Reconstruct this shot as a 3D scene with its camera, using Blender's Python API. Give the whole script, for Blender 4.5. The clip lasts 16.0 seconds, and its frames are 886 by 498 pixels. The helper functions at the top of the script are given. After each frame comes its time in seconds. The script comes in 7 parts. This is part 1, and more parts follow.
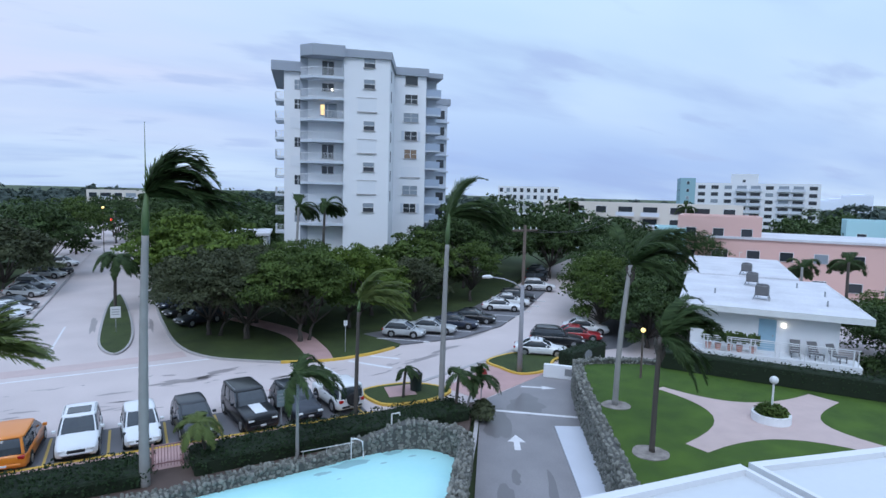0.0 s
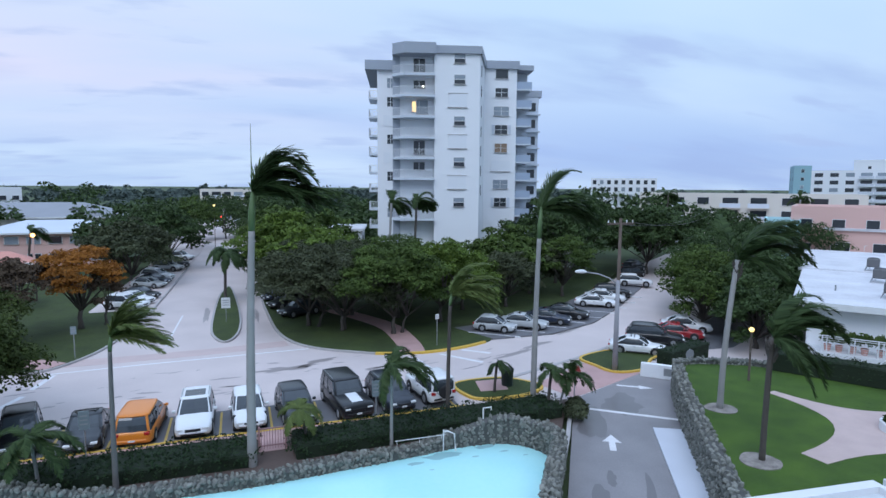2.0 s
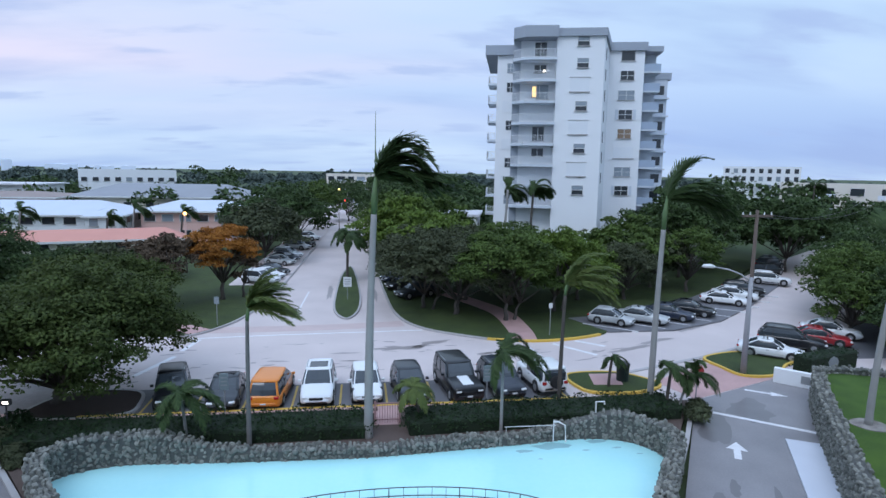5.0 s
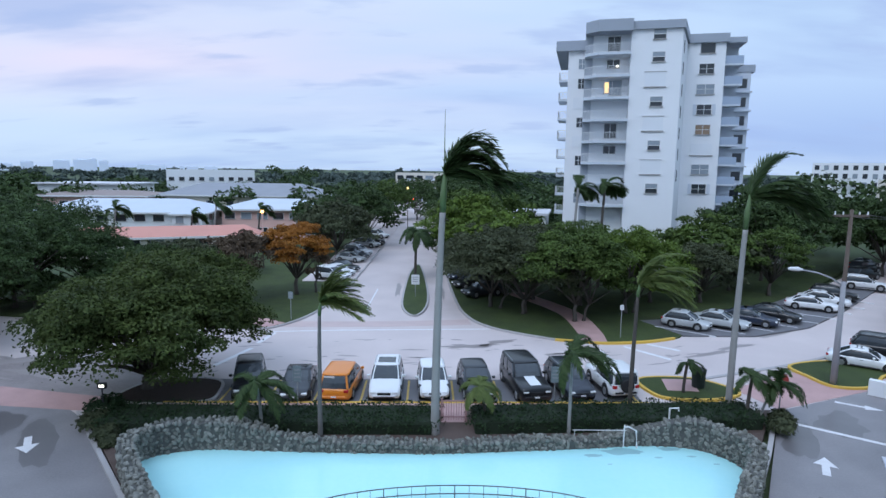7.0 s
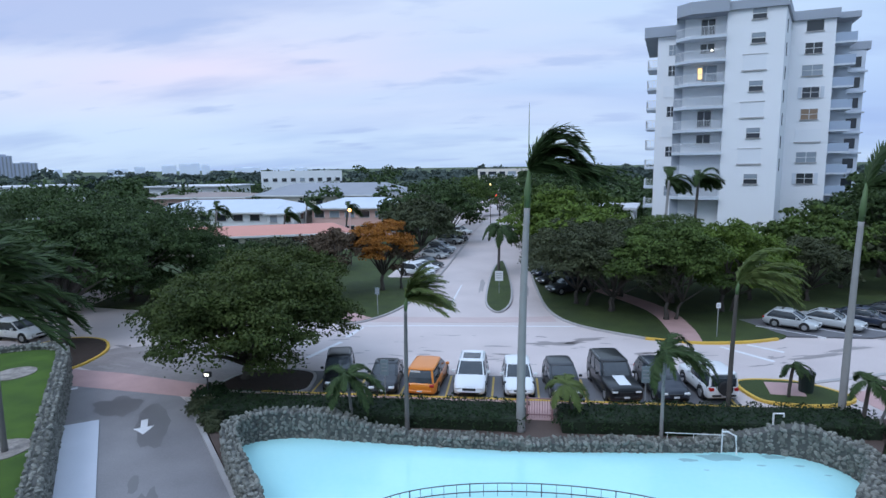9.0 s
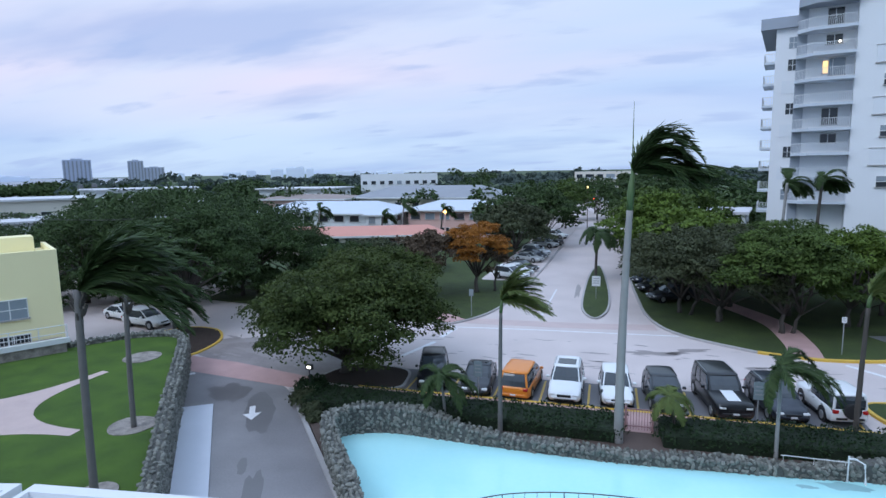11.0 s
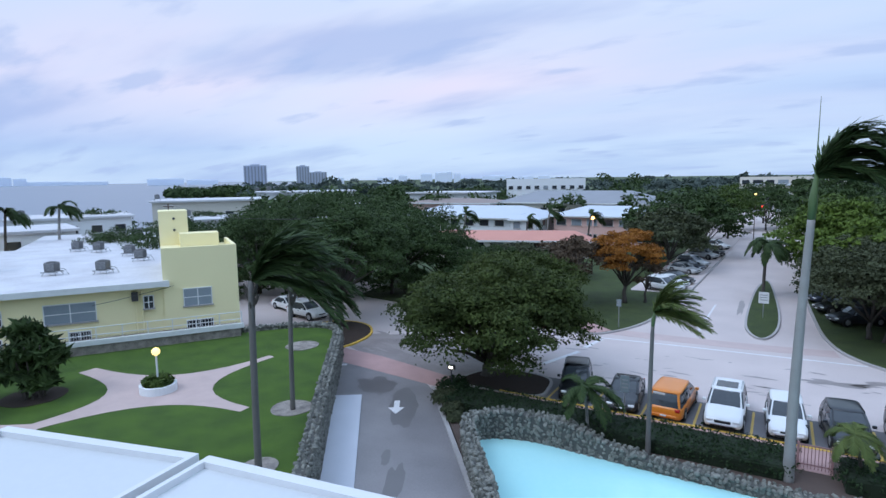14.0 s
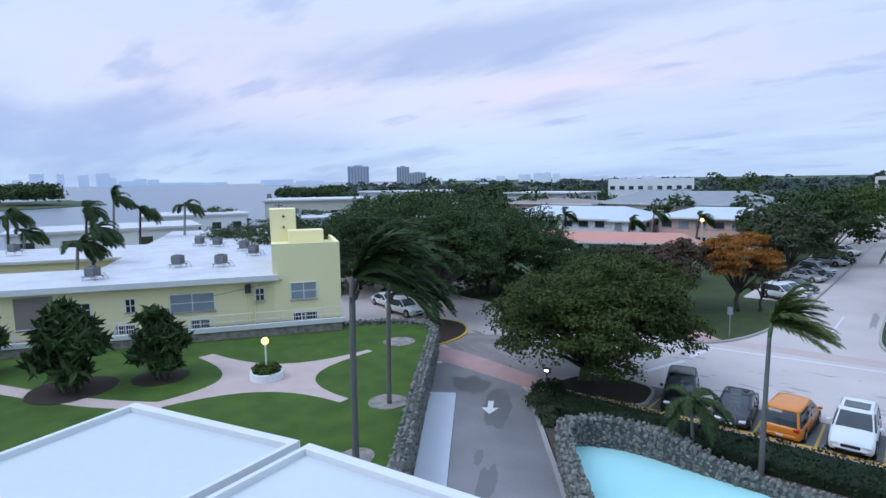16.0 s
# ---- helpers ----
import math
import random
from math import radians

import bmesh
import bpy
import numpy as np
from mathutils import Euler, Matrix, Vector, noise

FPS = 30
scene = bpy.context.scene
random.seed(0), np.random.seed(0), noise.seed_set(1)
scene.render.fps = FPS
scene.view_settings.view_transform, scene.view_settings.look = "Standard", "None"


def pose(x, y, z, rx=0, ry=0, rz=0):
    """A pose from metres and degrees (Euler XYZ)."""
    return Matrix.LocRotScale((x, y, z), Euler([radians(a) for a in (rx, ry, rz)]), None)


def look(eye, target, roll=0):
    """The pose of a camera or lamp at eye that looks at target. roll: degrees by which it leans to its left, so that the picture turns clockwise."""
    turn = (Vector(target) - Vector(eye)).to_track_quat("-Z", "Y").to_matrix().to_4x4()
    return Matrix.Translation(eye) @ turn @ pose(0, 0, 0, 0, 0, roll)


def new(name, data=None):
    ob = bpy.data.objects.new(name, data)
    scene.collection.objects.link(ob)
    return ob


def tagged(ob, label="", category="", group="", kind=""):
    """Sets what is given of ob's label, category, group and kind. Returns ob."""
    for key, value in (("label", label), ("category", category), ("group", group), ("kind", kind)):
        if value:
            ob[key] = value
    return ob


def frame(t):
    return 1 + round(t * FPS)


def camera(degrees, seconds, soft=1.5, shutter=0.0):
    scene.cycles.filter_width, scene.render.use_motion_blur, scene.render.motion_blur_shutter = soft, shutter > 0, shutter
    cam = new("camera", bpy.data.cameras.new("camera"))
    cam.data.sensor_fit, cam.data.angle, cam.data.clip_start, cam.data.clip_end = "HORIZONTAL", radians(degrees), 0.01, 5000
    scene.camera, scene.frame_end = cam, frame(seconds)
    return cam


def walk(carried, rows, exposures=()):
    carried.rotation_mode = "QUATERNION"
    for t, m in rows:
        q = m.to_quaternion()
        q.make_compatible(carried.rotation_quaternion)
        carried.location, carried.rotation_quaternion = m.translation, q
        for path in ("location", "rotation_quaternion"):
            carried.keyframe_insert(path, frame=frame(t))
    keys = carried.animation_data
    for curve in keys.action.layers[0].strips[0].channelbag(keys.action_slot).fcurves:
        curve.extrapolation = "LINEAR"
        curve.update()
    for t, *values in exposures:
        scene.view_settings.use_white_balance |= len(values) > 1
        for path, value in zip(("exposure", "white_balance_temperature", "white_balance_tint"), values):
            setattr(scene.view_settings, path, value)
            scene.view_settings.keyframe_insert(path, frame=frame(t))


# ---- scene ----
cam = camera(74.5, 16.0, soft=1.5)
PATH = [
    (0, (0.183, -0.151, 12.940), (4.886, 8.622, 11.992), 1.4),
    (0.5, (0.201, -0.125, 12.925), (4.572, 8.819, 11.974), 1.1),
    (1, (0.186, -0.101, 12.911), (4.188, 9.012, 11.943), 0.7),
    (1.5, (0.184, -0.077, 12.897), (3.821, 9.184, 11.897), 0.5),
    (2, (0.162, -0.054, 12.920), (3.451, 9.329, 11.854), 0.4),
    (2.5, (0.160, -0.077, 12.923), (3.101, 9.412, 11.782), 0.4),
    (3, (0.154, -0.062, 12.905), (2.757, 9.517, 11.695), 0.4),
    (3.5, (0.123, -0.060, 12.911), (2.404, 9.595, 11.653), 0.5),
    (4, (0.103, -0.049, 12.918), (2.072, 9.670, 11.630), 0.7),
    (6.5, (0.033, -0.034, 12.882), (0.588, 9.861, 11.549), 0.9),
    (7, (0.027, -0.013, 12.880), (0.277, 9.893, 11.528), 0.7),
    (7.5, (0.015, 0.007, 12.883), (-0.052, 9.911, 11.506), 0.4),
    (8, (0.002, -0.005, 12.889), (-0.419, 9.890, 11.501), -0.0),
    (8.5, (-0.012, 0.007, 12.859), (-0.799, 9.877, 11.460), -0.4),
    (9, (-0.054, 0.013, 12.861), (-1.216, 9.845, 11.450), -0.8),
    (11.5, (-0.242, 0.064, 12.767), (-3.355, 9.478, 11.468), -0.8),
    (12, (-0.244, 0.118, 12.767), (-3.738, 9.402, 11.504), -0.7),
    (12.5, (-0.300, 0.148, 12.770), (-4.157, 9.291, 11.536), -0.7),
    (13, (-0.321, 0.179, 12.752), (-4.556, 9.156, 11.539), -0.7),
    (13.5, (-0.368, 0.212, 12.738), (-4.983, 9.000, 11.523), -0.7),
    (14, (-0.411, 0.223, 12.723), (-5.386, 8.812, 11.508), -0.8),
    (14.5, (-0.428, 0.266, 12.735), (-5.770, 8.631, 11.515), -1.1),
    (15, (-0.420, 0.258, 12.721), (-6.121, 8.384, 11.509), -1.2),
    (15.5, (-0.422, 0.278, 12.733), (-6.470, 8.151, 11.537), -1.3),
    (16, (-0.483, 0.304, 12.686), (-6.814, 7.953, 11.498), -0.9),
]
walk(cam, [(t, look(eye, target, roll)) for t, eye, target, roll in PATH])

# ---- world, sun, exposure ----
scene.view_settings.exposure = 0.0


def build_world():
    world = bpy.data.worlds.new("dusk_sky")
    scene.world = world
    world.use_nodes = True
    nt = world.node_tree
    nt.nodes.clear()
    N, L = nt.nodes.new, nt.links.new
    out, bg = N("ShaderNodeOutputWorld"), N("ShaderNodeBackground")
    sky = N("ShaderNodeTexSky")
    sky.sky_type = "NISHITA"
    sky.sun_disc = False
    sky.sun_elevation, sky.sun_rotation = radians(35), radians(-140)
    tc, sep = N("ShaderNodeTexCoord"), N("ShaderNodeSeparateXYZ")
    L(tc.outputs["Generated"], sep.inputs[0])
    # height gradient of the clear dusk air
    ramp = N("ShaderNodeValToRGB")
    cr = ramp.color_ramp
    cr.elements[0].position, cr.elements[0].color = 0.0, (0.36, 0.52, 0.86, 1)
    cr.elements[1].position, cr.elements[1].color = 0.75, (0.48, 0.66, 1.0, 1)
    for p, c in ((0.06, (0.38, 0.54, 0.90, 1)), (0.14, (0.50, 0.68, 0.98, 1)), (0.32, (0.53, 0.75, 1.0, 1))):
        e = cr.elements.new(p)
        e.color = c
    L(sep.outputs["Z"], ramp.inputs[0])
    # stretched cloud decks: divide the direction by its height
    zc = N("ShaderNodeMath"); zc.operation = "MAXIMUM"; zc.inputs[1].default_value = 0.0
    L(sep.outputs["Z"], zc.inputs[0])
    za = N("ShaderNodeMath"); za.operation = "ADD"; za.inputs[1].default_value = 0.20
    L(zc.outputs[0], za.inputs[0])
    dv = N("ShaderNodeVectorMath"); dv.operation = "DIVIDE"
    L(tc.outputs["Generated"], dv.inputs[0])
    cmb = N("ShaderNodeCombineXYZ")
    for i in range(3):
        L(za.outputs[0], cmb.inputs[i])
    L(cmb.outputs[0], dv.inputs[1])

    def cloud(scale, seed, lo, hi, stretch):
        mp = N("ShaderNodeMapping")
        mp.inputs["Location"].default_value = (seed, seed * 0.7, 0)
        mp.inputs["Rotation"].default_value = (0, 0, radians(38))
        mp.inputs["Scale"].default_value = (scale * stretch, scale, 0.2)
        L(dv.outputs[0], mp.inputs[0])
        nz = N("ShaderNodeTexNoise")
        nz.inputs["Scale"].default_value = 1.0
        nz.inputs["Detail"].default_value = 5.0
        nz.inputs["Roughness"].default_value = 0.5
        L(mp.outputs[0], nz.inputs["Vector"])
        r = N("ShaderNodeMapRange")
        r.interpolation_type = "SMOOTHSTEP"
        r.inputs["From Min"].default_value, r.inputs["From Max"].default_value = lo, hi
        L(nz.outputs["Fac"], r.inputs["Value"])
        return r.outputs[0]

    def mix(a, b, fac):
        m = N("ShaderNodeMix")
        m.data_type = "RGBA"
        L(fac, m.inputs[0])
        L(a, m.inputs[6])
        if isinstance(b, tuple):
            m.inputs[7].default_value = b
        else:
            L(b, m.inputs[7])
        return m.outputs[2]

    def times(a, b):
        m = N("ShaderNodeMath"); m.operation = "MULTIPLY"; m.use_clamp = True
        L(a, m.inputs[0])
        if isinstance(b, float):
            m.inputs[1].default_value = b
        else:
            L(b, m.inputs[1])
        return m.outputs[0]

    # the west, where the last warm light stands
    west = N("ShaderNodeVectorMath"); west.operation = "DOT_PRODUCT"
    west.inputs[1].default_value = (-0.62, 0.78, 0.0)
    L(tc.outputs["Generated"], west.inputs[0])
    wr = N("ShaderNodeMapRange"); wr.interpolation_type = "SMOOTHSTEP"
    wr.inputs["From Min"].default_value, wr.inputs["From Max"].default_value = 0.25, 1.0
    L(west.outputs["Value"], wr.inputs["Value"])
    # a warm band that lies some way above the horizon
    band = N("ShaderNodeValToRGB")
    bc = band.color_ramp
    bc.elements[0].position, bc.elements[0].color = 0.05, (0, 0, 0, 1)
    bc.elements[1].position, bc.elements[1].color = 0.40, (0, 0, 0, 1)
    e = bc.elements.new(0.15); e.color = (1, 1, 1, 1)
    e = bc.elements.new(0.22); e.color = (0.8, 0.8, 0.8, 1)
    L(sep.outputs["Z"], band.inputs[0])
    pale = cloud(0.55, 3.1, 0.36, 0.66, 0.5)
    col = mix(ramp.outputs[0], (0.71, 0.88, 1.06, 1), times(pale, 0.66))
    warm = times(times(wr.outputs[0], band.outputs[0]), cloud(0.7, 11.0, 0.25, 0.62, 0.35))
    col = mix(col, (0.82, 0.77, 0.98, 1), times(warm, 0.9))
    col = mix(col, (0.34, 0.47, 0.82, 1), times(cloud(1.3, 7.7, 0.50, 0.68, 0.4), 0.62))
    col = mix(col, (0.40, 0.53, 0.86, 1), times(cloud(3.6, 21.0, 0.56, 0.70, 0.45), 0.6))
    add = N("ShaderNodeMix"); add.data_type = "RGBA"; add.blend_type = "ADD"
    add.inputs[0].default_value = 0.004
    L(col, add.inputs[6]); L(sky.outputs[0], add.inputs[7])
    L(add.outputs[2], bg.inputs["Color"])
    # an overcast sky brightens towards the zenith
    zen = N("ShaderNodeMapRange"); zen.interpolation_type = "SMOOTHSTEP"
    zen.inputs["From Min"].default_value, zen.inputs["From Max"].default_value = 0.22, 1.0
    zen.inputs["To Min"].default_value, zen.inputs["To Max"].default_value = 1.0, 1.7
    L(sep.outputs["Z"], zen.inputs["Value"])
    L(zen.outputs[0], bg.inputs["Strength"])
    L(bg.outputs[0], out.inputs[0])


build_world()
sun = new("sun", bpy.data.lights.new("sun", "SUN"))
sun.data.energy, sun.data.angle, sun.data.color = 1.25, radians(30), (0.82, 0.88, 1.0)
sun.matrix_world = look((-30, -35, 60), (0, 10, 0))


# ---- materials ----
def material(name, base, dark=None, rough=0.8, scale=1.0, fine=18.0, bump=0.15, metal=0.0, contrast=0.5, per_object=0.0, spec=0.4, island=False, trans=0.0, coat=0.0):
    """A surface of two colours, mixed by a coarse and a fine noise, with fine relief."""
    m = bpy.data.materials.new(name)
    m.use_nodes = True
    nt = m.node_tree
    N, L = nt.nodes.new, nt.links.new
    b = nt.nodes["Principled BSDF"]
    b.inputs["Roughness"].default_value, b.inputs["Metallic"].default_value = rough, metal
    b.inputs["Specular IOR Level"].default_value = spec
    if coat:
        b.inputs["Coat Weight"].default_value, b.inputs["Coat Roughness"].default_value = coat, 0.06
    dark = dark or tuple(c * 0.72 for c in base)
    tc = N("ShaderNodeTexCoord")
    n1, n2 = N("ShaderNodeTexNoise"), N("ShaderNodeTexNoise")
    n1.inputs["Scale"].default_value, n2.inputs["Scale"].default_value = scale, fine
    n1.inputs["Detail"].default_value, n2.inputs["Detail"].default_value = 5, 4
    for n in (n1, n2):
        L(tc.outputs["Object"], n.inputs["Vector"])
    mr = N("ShaderNodeMapRange")
    mr.inputs["From Min"].default_value, mr.inputs["From Max"].default_value = 0.5 - 0.25 / max(contrast, 0.05), 0.5 + 0.25 / max(contrast, 0.05)
    av = N("ShaderNodeMath"); av.operation = "MULTIPLY_ADD"
    L(n2.outputs["Fac"], av.inputs[0]); av.inputs[1].default_value = 0.35
    sc = N("ShaderNodeMath"); sc.operation = "MULTIPLY"; sc.inputs[1].default_value = 0.65
    L(n1.outputs["Fac"], sc.inputs[0]); L(sc.outputs[0], av.inputs[2])
    L(av.outputs[0], mr.inputs["Value"])
    mx = N("ShaderNodeMix"); mx.data_type = "RGBA"
    mx.inputs[6].default_value, mx.inputs[7].default_value = (*dark, 1), (*base, 1)
    fac = mr.outputs[0]
    if per_object or island:
        src = N("ShaderNodeNewGeometry").outputs["Random Per Island"] if island else N("ShaderNodeObjectInfo").outputs["Random"]
        k = N("ShaderNodeMix"); k.inputs[0].default_value = per_object or 0.5
        L(fac, k.inputs[2]); L(src, k.inputs[3])
        fac = k.outputs[0]
    L(fac, mx.inputs[0])
    L(mx.outputs[2], b.inputs["Base Color"])
    if bump:
        bp = N("ShaderNodeBump")
        bp.inputs["Strength"].default_value, bp.inputs["Distance"].default_value = bump, 0.02
        L(n2.outputs["Fac"], bp.inputs["Height"]); L(bp.outputs[0], b.inputs["Normal"])
    if trans:
        tr = N("ShaderNodeBsdfTranslucent"); L(mx.outputs[2], tr.inputs["Color"])
        ms = N("ShaderNodeMixShader"); ms.inputs[0].default_value = trans
        L(b.outputs[0], ms.inputs[1]); L(tr.outputs[0], ms.inputs[2])
        L(ms.outputs[0], nt.nodes["Material Output"].inputs["Surface"])
    return m


def glow(name, colour, strength):
    m = bpy.data.materials.new(name)
    m.use_nodes = True
    b = m.node_tree.nodes["Principled BSDF"]
    b.inputs["Base Color"].default_value = (*colour, 1)
    b.inputs["Emission Color"].default_value = (*colour, 1)
    b.inputs["Emission Strength"].default_value = strength
    return m


M = {
    "concrete_road": material("concrete_road", (0.60, 0.52, 0.50), (0.46, 0.395, 0.385), 0.75, 0.22, 9, 0.1, contrast=0.9),
    "asphalt": material("asphalt", (0.29, 0.27, 0.275), (0.15, 0.142, 0.148), 0.42, 0.35, 12, 0.15, contrast=0.9),
    "bay_asphalt": material("bay_asphalt", (0.17, 0.165, 0.175), (0.10, 0.10, 0.11), 0.6, 0.5, 12, 0.15, contrast=0.9),
    "worn_asphalt": material("worn_asphalt", (0.33, 0.29, 0.285), (0.19, 0.165, 0.16), 0.5, 0.5, 5, 0.15, contrast=1.2),
    "damp": material("damp", (0.34, 0.30, 0.29), (0.24, 0.21, 0.205), 0.45, 0.6, 8, 0.08),
    "drive_wet": material("drive_wet", (0.17, 0.157, 0.16), (0.115, 0.107, 0.11), 0.28, 0.8, 10, 0.08),
    "brick_paving": material("brick_paving", (0.52, 0.33, 0.31), (0.38, 0.24, 0.23), 0.8, 0.8, 14, 0.3, contrast=0.9),
    "faded_brick": material("faded_brick", (0.56, 0.43, 0.41), (0.44, 0.35, 0.335), 0.8, 0.8, 14, 0.2, contrast=0.9),
    "path_paving": material("path_paving", (0.55, 0.42, 0.39), (0.42, 0.32, 0.30), 0.8, 0.9, 14, 0.3, contrast=0.9),
    "kerb": material("kerb", (0.45, 0.43, 0.42), (0.30, 0.28, 0.28), 0.8, 1.0, 12, 0.2),
    "kerb_yellow": material("kerb_yellow", (0.72, 0.45, 0.06), (0.50, 0.33, 0.08), 0.7, 1.5, 14, 0.2),
    "line_yellow": material("line_yellow", (0.70, 0.46, 0.10), (0.45, 0.33, 0.12), 0.7, 2.0, 20, 0.1),
    "line_white": material("line_white", (0.78, 0.78, 0.80), (0.52, 0.50, 0.50), 0.7, 2.0, 20, 0.1),
    "white_ramp": material("white_ramp", (0.60, 0.62, 0.68), (0.48, 0.50, 0.55), 0.6, 0.6, 12, 0.1),
    "grass": material("grass", (0.062, 0.118, 0.010), (0.030, 0.066, 0.006), 0.9, 0.7, 45, 0.8, contrast=1.5),
    "verge_grass": material("verge_grass", (0.055, 0.082, 0.018), (0.020, 0.030, 0.010), 0.9, 0.5, 40, 0.5, contrast=1.0),
    "mulch": material("mulch", (0.05, 0.032, 0.025), (0.022, 0.015, 0.012), 0.95, 1.5, 30, 0.6),
    "soil": material("soil", (0.13, 0.09, 0.075), (0.06, 0.045, 0.04), 0.95, 1.5, 30, 0.6),
    "gravel": material("gravel", (0.36, 0.32, 0.29), (0.11, 0.095, 0.085), 0.9, 2.5, 14, 0.7, contrast=1.2),
    "land": material("land", (0.07, 0.10, 0.04), (0.035, 0.05, 0.025), 0.95, 0.05, 2, 0.3),
    "sea": material("sea", (0.15, 0.19, 0.25), (0.11, 0.15, 0.20), 0.3, 0.03, 0.6, 0.5),
    "pool": material("pool", (0.47, 0.80, 0.79), (0.39, 0.75, 0.77), 0.12, 0.25, 4, 0.03, contrast=0.8),
    "pool_dirt": material("pool_dirt", (0.30, 0.52, 0.53), (0.22, 0.40, 0.42), 0.6, 1.2, 9, 0.1),
    # dark second tones paint shade onto the wall faces and gaps
    "stone": material("stone", (0.31, 0.31, 0.275), (0.035, 0.04, 0.036), 0.9, 4.0, 30, 0.7, contrast=1.0, per_object=0.5),
    "stone_stuff": material("stone_stuff", (0.31, 0.31, 0.275), (0.035, 0.04, 0.036), 0.9, 4.0, 30, 0.7, contrast=1.0, per_object=0.5, island=True),
    "stone_core": material("stone_core", (0.13, 0.13, 0.12), (0.04, 0.042, 0.04), 0.95, 2.5, 22, 0.8),
    "white_roof": material("white_roof", (0.66, 0.66, 0.69), (0.44, 0.43, 0.46), 0.5, 0.45, 5, 0.1, contrast=1.1),
    "canopy_white": material("canopy_white", (0.60, 0.62, 0.63), (0.50, 0.52, 0.54), 0.5, 0.4, 10, 0.05),
    "canopy_rim": material("canopy_rim", (0.70, 0.70, 0.71), (0.58, 0.59, 0.61), 0.55, 0.8, 12, 0.08),
    "white_wall": material("white_wall", (0.78, 0.79, 0.80), (0.68, 0.69, 0.72), 0.8, 0.25, 12, 0.1),
    "tower_wall": material("tower_wall", (0.80, 0.81, 0.83), (0.68, 0.70, 0.73), 0.85, 0.12, 6, 0.1),
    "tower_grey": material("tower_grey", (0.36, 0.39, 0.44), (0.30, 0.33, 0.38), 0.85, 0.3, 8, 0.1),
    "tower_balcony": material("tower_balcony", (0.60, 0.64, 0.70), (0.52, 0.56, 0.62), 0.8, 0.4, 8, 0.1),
    "yellow_wall": material("yellow_wall", (0.88, 0.79, 0.48), (0.80, 0.71, 0.42), 0.85, 0.35, 10, 0.12),
    "pink_wall": material("pink_wall", (0.72, 0.47, 0.42), (0.60, 0.38, 0.34), 0.85, 0.2, 8, 0.1),
    "salmon": material("salmon", (0.62, 0.30, 0.24), (0.48, 0.22, 0.18), 0.8, 0.3, 8, 0.1),
    "cream_wall": material("cream_wall", (0.66, 0.62, 0.55), (0.54, 0.50, 0.45), 0.85, 0.1, 4, 0.1),
    "teal_wall": material("teal_wall", (0.30, 0.47, 0.52), (0.24, 0.40, 0.45), 0.85, 0.2, 6, 0.1),
    "aqua_wall": material("aqua_wall", (0.42, 0.66, 0.70), (0.34, 0.56, 0.60), 0.85, 0.2, 6, 0.1),
    "grey_roof": material("grey_roof", (0.30, 0.31, 0.34), (0.22, 0.23, 0.25), 0.85, 0.3, 8, 0.15),
    "brown_roof": material("brown_roof", (0.32, 0.26, 0.24), (0.22, 0.18, 0.17), 0.85, 0.5, 8, 0.2),
    "metal_roof": material("metal_roof", (0.55, 0.59, 0.66), (0.44, 0.48, 0.55), 0.5, 0.4, 8, 0.1),
    # pale blue-grey puts distance haze into the colour of the far towers
    "far_tower": material("far_tower", (0.42, 0.46, 0.56), (0.36, 0.40, 0.50), 0.9, 0.02, 0.5, 0.0),
    "tower_haze_tint": material("tower_haze_tint", (0.82, 0.87, 0.98), (0.76, 0.81, 0.93), 0.9, 0.02, 0.5, 0.0),
    "glass": material("glass", (0.035, 0.04, 0.048), (0.025, 0.03, 0.035), 0.12, 0.5, 6, 0.0, spec=0.6),
    "glass_pale": material("glass_pale", (0.30, 0.34, 0.38), (0.20, 0.24, 0.28), 0.2, 0.8, 6, 0.0, spec=0.6),
    "glass_warm": material("glass_warm", (0.30, 0.20, 0.13), (0.20, 0.14, 0.09), 0.2, 0.8, 6, 0.0, spec=0.6),
    "shutter_white": material("shutter_white", (0.74, 0.76, 0.79), (0.66, 0.69, 0.73), 0.6, 0.4, 8, 0.05),
    "balcony_panel_shade": material("balcony_panel_shade", (0.36, 0.43, 0.54), (0.30, 0.37, 0.47), 0.7, 0.4, 8, 0.05),
    "glass_lit": glow("glass_lit", (1.0, 0.66, 0.28), 1.4),
    "lamp_warm": glow("lamp_warm", (1.0, 0.72, 0.26), 1.7),
    "lamp_orange": glow("lamp_orange", (1.0, 0.5, 0.16), 5.0),
    "lamp_white": glow("lamp_white", (1.0, 0.93, 0.8), 4.0),
    "lamp_red": glow("lamp_red", (1.0, 0.05, 0.03), 4.0),
    "lens_white": material("lens_white", (0.85, 0.86, 0.86), None, 0.15, 1, 5, 0, spec=0.6),
    "lens_red": material("lens_red", (0.45, 0.02, 0.02), None, 0.15, 1, 5, 0, spec=0.6),
    "white_metal": material("white_metal", (0.78, 0.79, 0.80), None, 0.45, 2, 14, 0.05),
    "grey_metal": material("grey_metal", (0.36, 0.37, 0.38), (0.25, 0.26, 0.27), 0.5, 2, 14, 0.08, metal=0.4),
    "dark_metal": material("dark_metal", (0.07, 0.07, 0.075), (0.04, 0.04, 0.045), 0.5, 2, 14, 0.08, metal=0.2),
    "ac_metal": material("ac_metal", (0.16, 0.16, 0.165), (0.08, 0.08, 0.085), 0.6, 3, 20, 0.2),
    "concrete_pole": material("concrete_pole", (0.34, 0.34, 0.36), (0.24, 0.24, 0.26), 0.85, 1.5, 20, 0.2),
